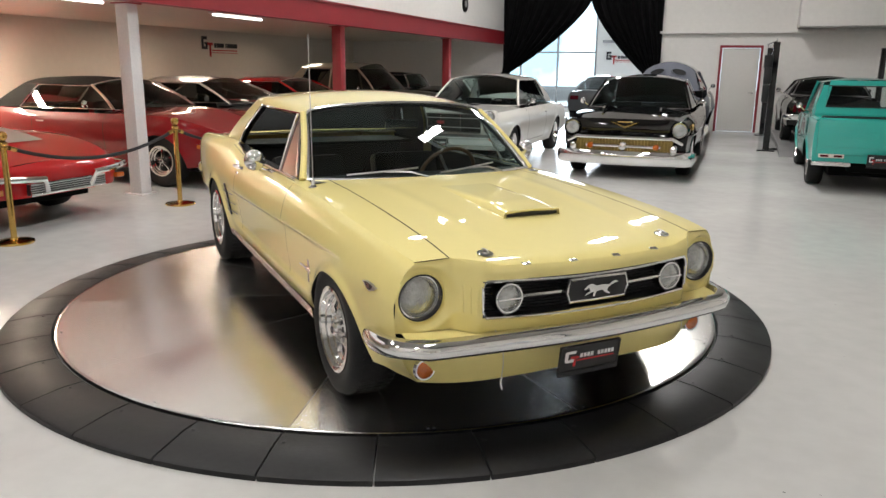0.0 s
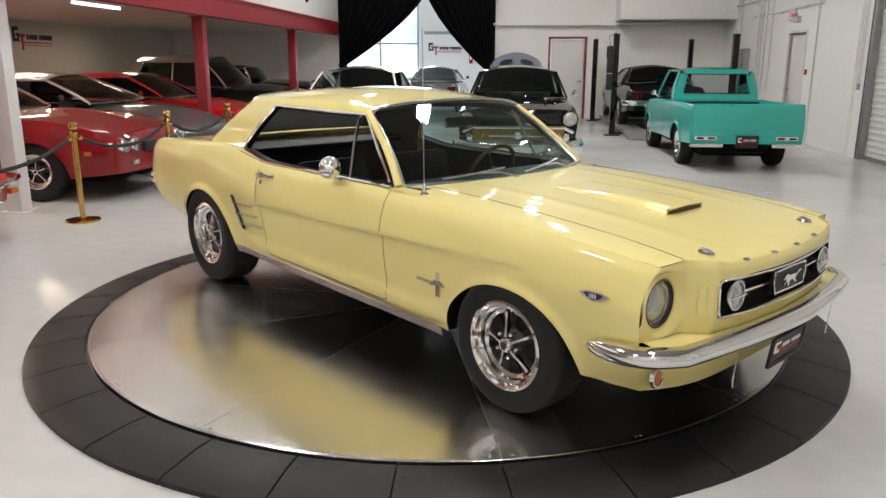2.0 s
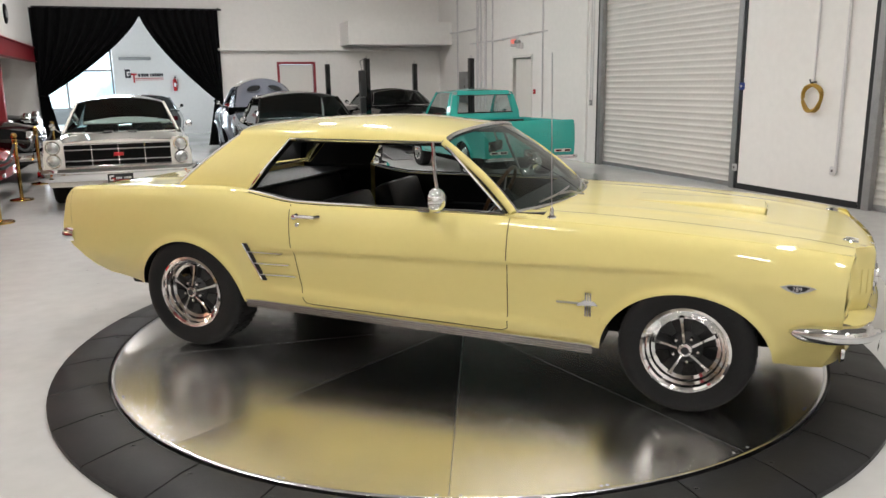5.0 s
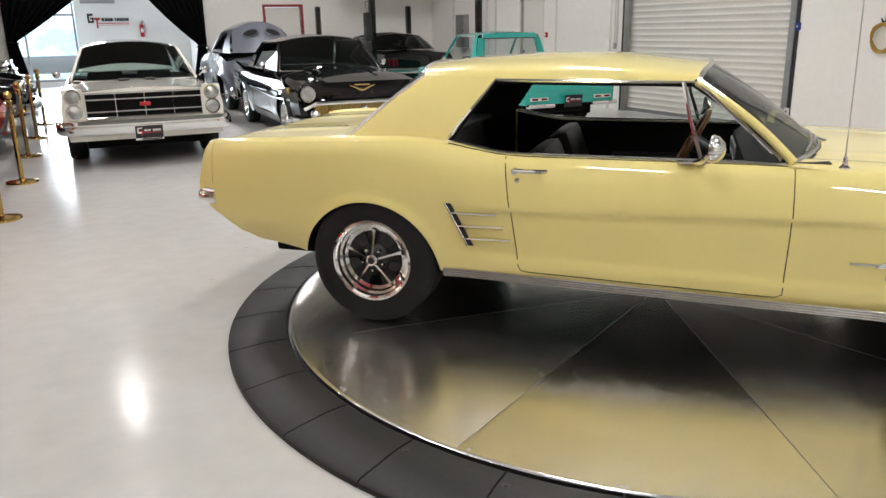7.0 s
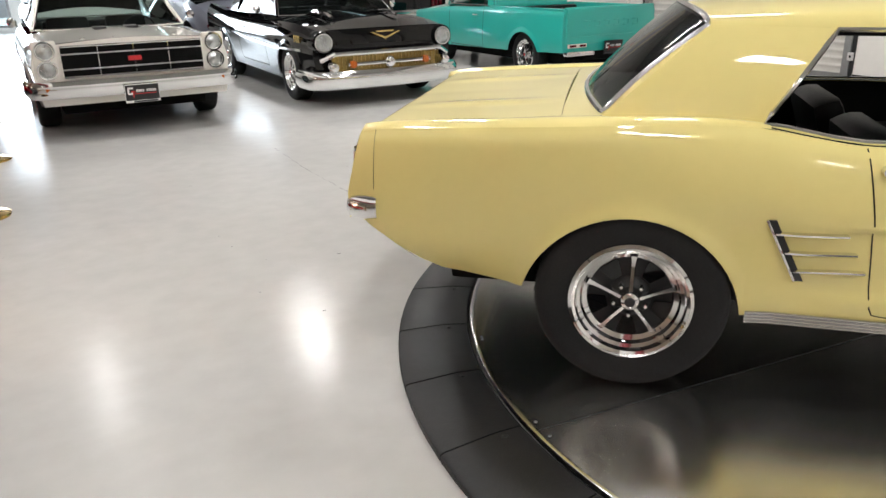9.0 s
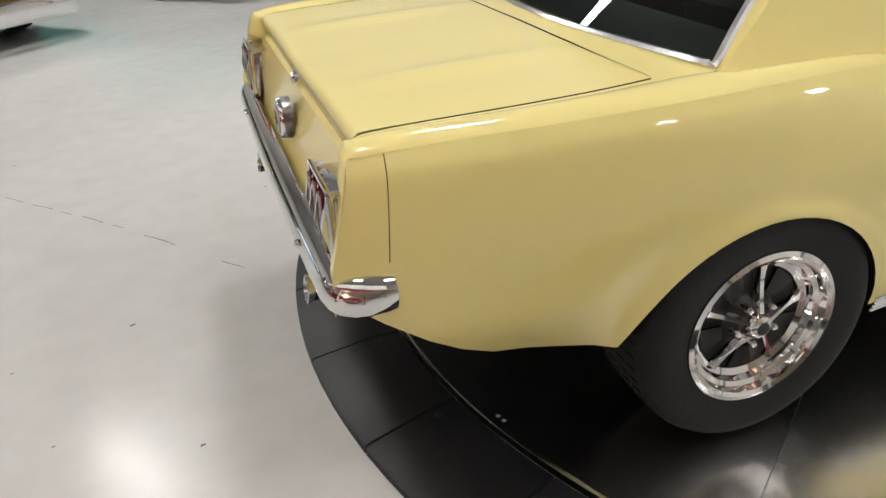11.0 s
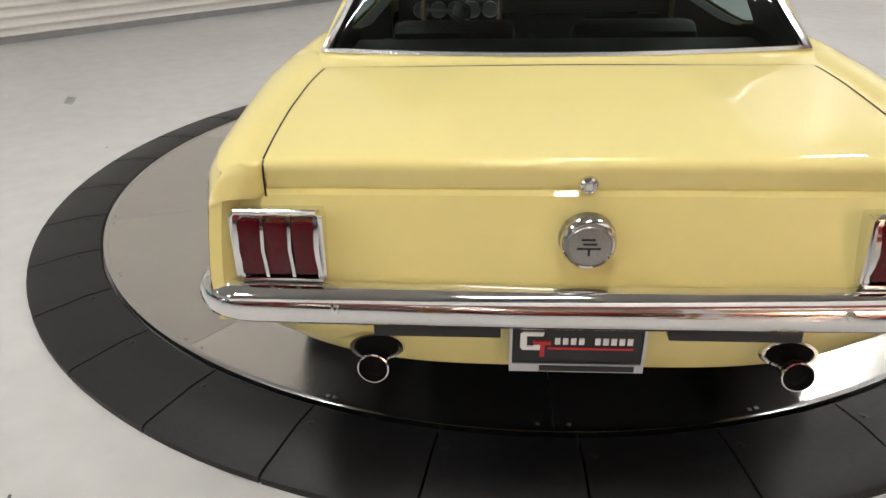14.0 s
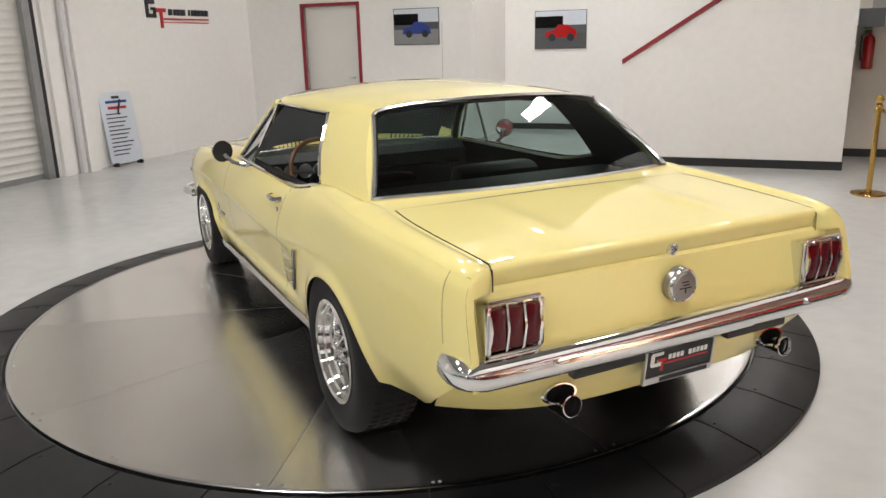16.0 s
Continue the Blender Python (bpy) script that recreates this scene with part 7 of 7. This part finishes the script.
def far_sign(x0, x1, z0, z1, m, name="wall_sign"):
    """Showroom sign: a two-colour monogram and plain bars for its wordmark."""
    t = thing(name, "wall sign with a black and red monogram over a red rule", "sign", m)
    w, h = x1 - x0, z1 - z0
    bx = lambda a, b, c, d, y=0.012: box(x0 + w * a, x0 + w * b, -y, 0.0, z0 + h * c, z0 + h * d, 0.002)
    part("dark_monogram", join(bx(0.0, 0.14, 0.84, 1.0), bx(0.0, 0.045, 0.36, 1.0), bx(0.0, 0.15, 0.36, 0.50), bx(0.11, 0.15, 0.36, 0.70), bx(0.075, 0.15, 0.62, 0.72)), "ink", t)
    part("red_monogram", join(bx(0.155, 0.30, 0.56, 0.70), bx(0.205, 0.245, 0.0, 0.70)), "ink_red", t)
    for a, b in ((0.34, 0.40), (0.42, 0.48), (0.49, 0.54), (0.55, 0.61), (0.66, 0.69), (0.71, 0.77), (0.78, 0.83), (0.84, 0.89), (0.90, 0.95), (0.96, 1.0)):
        part("word_bar", bx(a, b, 0.46, 0.68), "ink", t)
    part("red_rule", join(bx(0.26, 1.0, 0.30, 0.355), bx(0.26, 1.0, 0.19, 0.22)), "ink_red", t)
    return t


far_sign(-2.6, -1.4, 1.74, 2.18, ROOM @ pose(0, BAY - 0.002, 0))
far_sign(-0.64, 0.64, 1.72, 2.16, ROOM @ pose(WEST + 0.002, 10.46, 0, 0, 0, 90))
far_sign(-0.70, 0.70, 1.84, 2.24, ROOM @ pose(EAST - 0.002, -5.80, 0, 0, 0, -90))


def extinguisher(m):
    t = thing("fire_extinguisher", "red fire extinguisher on a wall bracket", "extinguisher", m)
    part("cylinder", lathe([(0, 0), (0.06, 0.0), (0.066, 0.02), (0.066, 0.34), (0.05, 0.39), (0.02, 0.41), (0.02, 0.44), (0, 0.44)], 20), "red", t)
    part("valve", join(box(-0.02, 0.06, -0.012, 0.012, 0.44, 0.47, 0.004), box(-0.02, 0.07, -0.01, 0.01, 0.485, 0.497, 0.003)), "black", t)
    part("hose", tube([(0.02, 0, 0.45), (0.09, 0, 0.40), (0.088, 0, 0.2), (0.075, 0, 0.10)], 0.009, 6), "black", t)
    part("label_patch", box(-0.035, 0.035, -0.070, -0.064, 0.14, 0.26), "ink_white", t)


extinguisher(ROOM @ pose(-1.04, BAY - 0.10, 1.45))
extinguisher(ROOM @ pose(-3.35, -6.92, 1.10))
heat = thing("strip_heater", "grey strip lamp housing on the wall", "light fitting", ROOM)
part("housing", box(-2.75, -1.75, BAY - 0.10, BAY - 0.002, 2.48, 2.58, 0.015), "galv", heat)

# ---- lamps ----
def bay_lamp(x, y, z, drop):
    t = thing("ceiling_light", "white high-bay fluorescent fitting on wires", "light", ROOM @ pose(x, y, z), "high-bay lights")
    part("housing", prism([(-0.20, 0.0), (-0.10, 0.09), (0.10, 0.09), (0.20, 0.0), (0.19, 0.0), (0.10, 0.08), (-0.10, 0.08), (-0.19, 0.0)], -0.62, 0.62, "y"), "post_white", t)
    for s in (1, -1):
        part("hanger", tube([(0, s * 0.4, 0.09), (0, s * 0.4, drop)], 0.004, 5), "steel", t)


for lx, ly in LAMPS:
    bay_lamp(lx, ly, CEIL - 0.60, 0.6)


def batten(x, y):
    t = thing("batten_light", "bare fluorescent batten under the mezzanine", "light", ROOM @ pose(x, y, 0), "batten lights")
    part("tray", box(-0.06, 0.06, -0.62, 0.62, 2.245, 2.298, 0.008), "post_white", t)
    part("tube_lamp", tube([(0, -0.59, 2.225), (0, 0.59, 2.225)], 0.016, 10), "tube", t)


for x, y in ((-5.0, 2.2), (-5.0, 5.4)):
    batten(x, y)

# ---- fittings on the east wall (x along the hall, y into the wall) ----
def conduit(pts, r, name="conduit"):
    t = thing(name, "white painted conduit pipe on the wall", "pipe", E_M, "conduit runs")
    part("pipe", tube(pts, r, 8), "post_white", t)
    for p in pts[1:-1]:
        part("elbow", lathe([(0, -0.03), (r * 1.5, -0.02), (r * 1.5, 0.02), (0, 0.03)], 10, "z", p), "post_white", t)


for x, r in ((14.1, 0.03), (13.9, 0.02), (13.6, 0.035), (13.2, 0.018), (15.5, 0.02), (10.6, 0.016)):
    conduit([(x, -r - 0.01, 0.9 if x > 13 else 0.0), (x, -r - 0.01, 5.9)], r)
conduit([(14.6, -0.03, 2.55), (12.6, -0.03, 2.55), (11.2, -0.03, 2.60), (10.4, -0.03, 2.60)], 0.016)
conduit([(16.8, -0.04, 2.9), (14.2, -0.04, 2.9)], 0.02)
for x in (8.62, 8.55):
    conduit([(x, -0.03, 1.2), (x, -0.03, 5.9)], 0.012)
conduit([(3.30, -0.03, 1.5), (3.30, -0.03, 5.9)], 0.012)
conduit([(2.85, -0.03, 0.4), (2.85, -0.03, 5.9)], 0.018)
conduit([(-3.55, -0.05, 0.0), (-3.55, -0.05, 5.9)], 0.05, "downpipe")
pil = setting("pilaster", join(box(-3.80, -3.62, -0.10, -0.001, 0, CEIL - 0.02), box(-3.42, -3.24, -0.06, -0.001, 0, CEIL - 0.02), box(8.75, 8.85, -0.05, -0.001, 0, CEIL - 0.02)), "wall", "white boxed pilasters beside the shutters", E_M)
ep = thing("electrical_panel", "grey electrical panel box on the wall", "electrical panel", E_M)
part("cabinet", box(14.65, 15.15, -0.14, -0.002, 1.05, 1.85, 0.01), "galv", ep)
part("panel_door", box(14.68, 15.12, -0.150, -0.141, 1.08, 1.82, 0.004), "galv", ep)
part("latch", box(14.70, 14.72, -0.162, -0.150, 1.42, 1.50), "black", ep)
ex = thing("exit_sign", "white exit sign with red letters above the side door", "sign", E_M)
part("case", box(11.80, 12.12, -0.06, -0.002, 2.36, 2.58, 0.008), "post_white", ex)
letters("EXIT", 0.13, "exit_red", ex, Matrix.Translation((11.83, -0.0635, 2.42)) @ pose(0, 0, 0, 90, 0, 0), 0.002)
sb = thing("emergency_light", "small white twin emergency light", "light", E_M)
part("body", box(11.55, 11.75, -0.08, -0.002, 2.30, 2.42, 0.01), "post_white", sb)
for x in (11.58, 11.72):
    part("lamp_head", lathe([(0, -0.05), (0.035, -0.045), (0.04, 0.0), (0.02, 0.03)], 14, "y", (x, -0.09, 2.44)), "lens", sb)
for x, z, col, nm in ((4.58, 1.45, "blue", "blue switch plate"), (10.98, 1.35, "red", "red fire call point"), (8.62, 1.15, "galv", "grey shutter control box"), (2.90, 0.42, "post_white", "white junction box"), (4.62, 0.30, "post_white", "white socket box")):
    sw = thing("wall_switch", nm + " fixed to the wall", "switch")
    sw.matrix_world = E_M
    part("plate", box(x - 0.04, x + 0.04, -0.03, -0.002, z - 0.05, z + 0.05, 0.006), col, sw)
    part("button", box(x - 0.012, x + 0.012, -0.038, -0.030, z - 0.015, z + 0.015, 0.003), "post_white" if col != "post_white" else "black", sw)
hz = thing("coiled_hose", "yellow hose coiled on a wall hook", "hose", E_M)
coil = []
for k in range(6 * 28):
    a = 2 * math.pi * k / 28
    r = 0.155 + 0.012 * math.sin(k * 0.71)
    coil.append((3.29 + r * math.cos(a) * 0.95, -0.03 - 0.010 * (k // 28), 1.30 + r * 1.05 * math.sin(a)))
part("hose_coil", tube(coil, 0.010, 6), "hose", hz)
part("hook", tube([(3.29, 0, 1.50), (3.29, -0.09, 1.49), (3.29, -0.11, 1.53)], 0.010, 6), "black", hz)

# ---- south end ----
S_M = ROOM @ pose(0, SOUTH, 0, 0, 0, 180)      # x runs west from the centre line, y into the wall
setting("wall_south_closet", wall_with_holes(-EAST, -2.03, CEIL, [(-5.02, -4.02, 0, 2.16)], 0.2), "wall", "white wall with a red framed door", S_M)
setting("wall_south_return", box(2.03, 2.23, -9.4, SOUTH - 0.2, 0, CEIL), "wall", "white return wall")
setting("wall_south_back", box(-14, 2.03, -9.6, -9.4, 0, CEIL), "wall", "white back wall behind the stair")
plain_door("door_3", "white door in a dark red frame", S_M @ pose(-5.02, 0, 0), 1.0, 2.16, "red_trim", "door_white", 0.05)
stair_w = setting("stair_wall", prism([(-0.55, 0.10), (-0.55, 1.24), (-3.06, 2.85), (-3.06, 0.10)], -5.95, -5.80, "y"), "wall", "white boarded stair side wall")
setting("stair_rail", prism([(-0.52, 1.235), (-0.52, 1.29), (-3.06, 2.92), (-3.06, 2.865)], -5.99, -5.76, "y"), "red_trim", "dark red sloping rail cap")
setting("stair_skirting", box(-3.07, -0.54, -5.97, -5.78, 0.0, 0.10), "skirt", "black skirting under the stair wall")
setting("stair_skirting_far", box(-0.5, 2.02, -9.39, -9.36, 0.0, 0.10), "skirt", "black skirting along the back wall")
st = thing("staircase", "carpeted stair rising behind the side wall", "staircase", ROOM)
for i in range(12):
    part("step", box(-0.75 - 0.26 * (i + 1), -0.75 - 0.26 * i, -7.0, -5.96, 0.0 if i == 0 else 0.18 * i - 0.02, 0.18 * (i + 1)), "dark_grey", st)
setting("wall_stair_side", box(-14, -3.06, -7.2, -7.0, 0, CEIL), "wall_warm", "cream wall beyond the stair")
setting("wall_stair_skirting", box(-9, -3.06, -6.995, -6.97, 0, 0.1), "skirt", "black skirting along the cream wall")


def picture(x0, x1, z0, z1, m, car_mat, ground_mat, label):
    t = thing("wall_print", label, "picture", m, "framed prints")
    part("print_board", box(x0, x1, -0.022, -0.002, z0, z1, 0.002), "dark_grey", t)
    w, h = x1 - x0, z1 - z0
    part("print_sky", box(x0 + 0.01, x1 - 0.01, -0.024, -0.0225, z0 + h * 0.62, z1 - 0.01), "paper", t)
    part("print_ground", box(x0 + 0.01, x1 - 0.01, -0.024, -0.0225, z0 + 0.01, z0 + h * 0.42), ground_mat, t)
    part("print_foliage", box(x0 + 0.01, x0 + w * 0.55, -0.0255, -0.0242, z0 + h * 0.55, z0 + h * 0.85), "under", t)
    part("print_car", prism([(x0 + w * 0.2, z0 + h * 0.30), (x0 + w * 0.22, z0 + h * 0.45), (x0 + w * 0.38, z0 + h * 0.50), (x0 + w * 0.46, z0 + h * 0.63), (x0 + w * 0.64, z0 + h * 0.63), (x0 + w * 0.80, z0 + h * 0.48), (x0 + w * 0.82, z0 + h * 0.30)], -0.028, -0.0258, "y"), car_mat, t)
    for k in (0.34, 0.70):
        part("print_wheel", lathe([(0, -0.030), (h * 0.10, -0.030), (h * 0.10, -0.026)], 14, "y", (x0 + w * k, 0, z0 + h * 0.30)), "ink", t)


picture(-3.36, -2.58, 1.51, 2.07, S_M, "blue", "galv", "photo print of a dark blue car on a driveway")
picture(-1.49, -0.59, 1.38, 2.02, ROOM @ pose(0, -9.4, 0, 0, 0, 180), "red", "dark_grey", "photo print of a red car in a garage")
si = thing("sign_stand", "tall pale information board standing on the floor", "sign", ROOM @ pose(5.98, -4.25, 0, 0, 0, -98))
part("board", moved(box(-0.26, 0.26, -0.008, 0.008, 0.04, 1.0, 0.004), pose(0, 0, 0, -7, 0, 0)), "paper", si)
part("easel", tube([(0, 0.02, 0.9), (0, 0.30, 0.0)], 0.012, 6), "black", si)
for z, w, c in ((0.93, 0.12, "ink"), (0.87, 0.34, "blue"), (0.79, 0.30, "ink_red")):
    part("heading_bar", moved(box(-w / 2, w / 2, -0.011, -0.0082, z - 0.018, z + 0.018), pose(0, 0, 0, -7, 0, 0)), c, si)
for k in range(11):
    w = 0.24 + 0.13 * ((k * 37) % 10) / 10
    part("text_bar", moved(box(-0.20, -0.20 + w, -0.011, -0.0082, 0.70 - 0.055 * k, 0.715 - 0.055 * k), pose(0, 0, 0, -7, 0, 0)), "ink", si)
for s in (1, -1):
    part("foot", box(s * 0.2 - 0.02, s * 0.2 + 0.02, -0.04, 0.05, 0.0, 0.05, 0.005), "black", si)

# skirting and things on walls
setting("baseboard", box(SHUT2[1] + 0.12, SHUT1[0] - 0.12, -0.014, -0.001, 0.0, 0.08), "skirt", "dark floor line along the wall", E_M)
for y, lab in ((9.6, "round dark wall disc"), (13.6, "round dark wall disc")):
    dsc = thing("wall_plaque", "round dark metal plaque on the parapet", "plaque", ROOM @ pose(MEZ - 0.018, y, 3.05))
    part("disc", lathe([(0, 0.03), (0.16, 0.03), (0.19, 0.02), (0.20, 0.0)], 28, "x"), "under", dsc)
    part("boss", lathe([(0, 0.045), (0.06, 0.04), (0.08, 0.03)], 20, "x"), "galv", dsc)


# scuffs and cracks in the floor coat
def crack(pts, w, label):
    V, F = [], []
    for i, (x, y) in enumerate(pts):
        for s in (-1, 1):
            V.append((x, y + s * w / 2 * (0.6 + 0.8 * random.random()), 0.0012))
    F = [(2 * i, 2 * i + 1, 2 * i + 3, 2 * i + 2) for i in range(len(pts) - 1) if random.random() < 0.62]
    o = part("floor_crack", (V, F), "dark_grey", None)
    tagged(o, label, "crack", "", "stuff")
    return o


JOINT = [(-2.45, 0.62), (-2.75, 1.00), (-3.05, 1.36), (-3.85, 2.19), (-4.40, 2.84)]
crack([(x, y + 0.006 * math.sin(i * 1.7)) for i, (x, y) in enumerate(path2(JOINT, 44))], 0.006, "dark broken hairline joint in the pale floor coating")
tagged(part("floor_scuff", join(*[moved(box(-0.008, 0.008, -0.045, 0.045, 0.0, 0.0014), pose(1.52 + 0.035 * i, 3.32 + 0.012 * i, 0, 0, 0, -22)) for i in range(6)]), "galv", None), "row of short grey scuff marks on the pale floor", "scuff", "", "stuff")
scuff = []
for i in range(70):
    a, d = random.uniform(-math.pi, math.pi), random.uniform(2.6, 6.0)
    x, y, w = d * math.cos(a), d * math.sin(a), random.uniform(0.004, 0.018)
    scuff.append(([(x, y, 0.001), (x + w, y + w * 0.4, 0.001), (x + w * 1.2, y + w, 0.001), (x + w * 0.1, y + w * 0.8, 0.001)], [(0, 1, 2, 3)]))
tagged(part("floor_speck", join(*scuff), "dark_grey", None), "small dark specks scattered on the pale floor", "specks", "", "stuff")
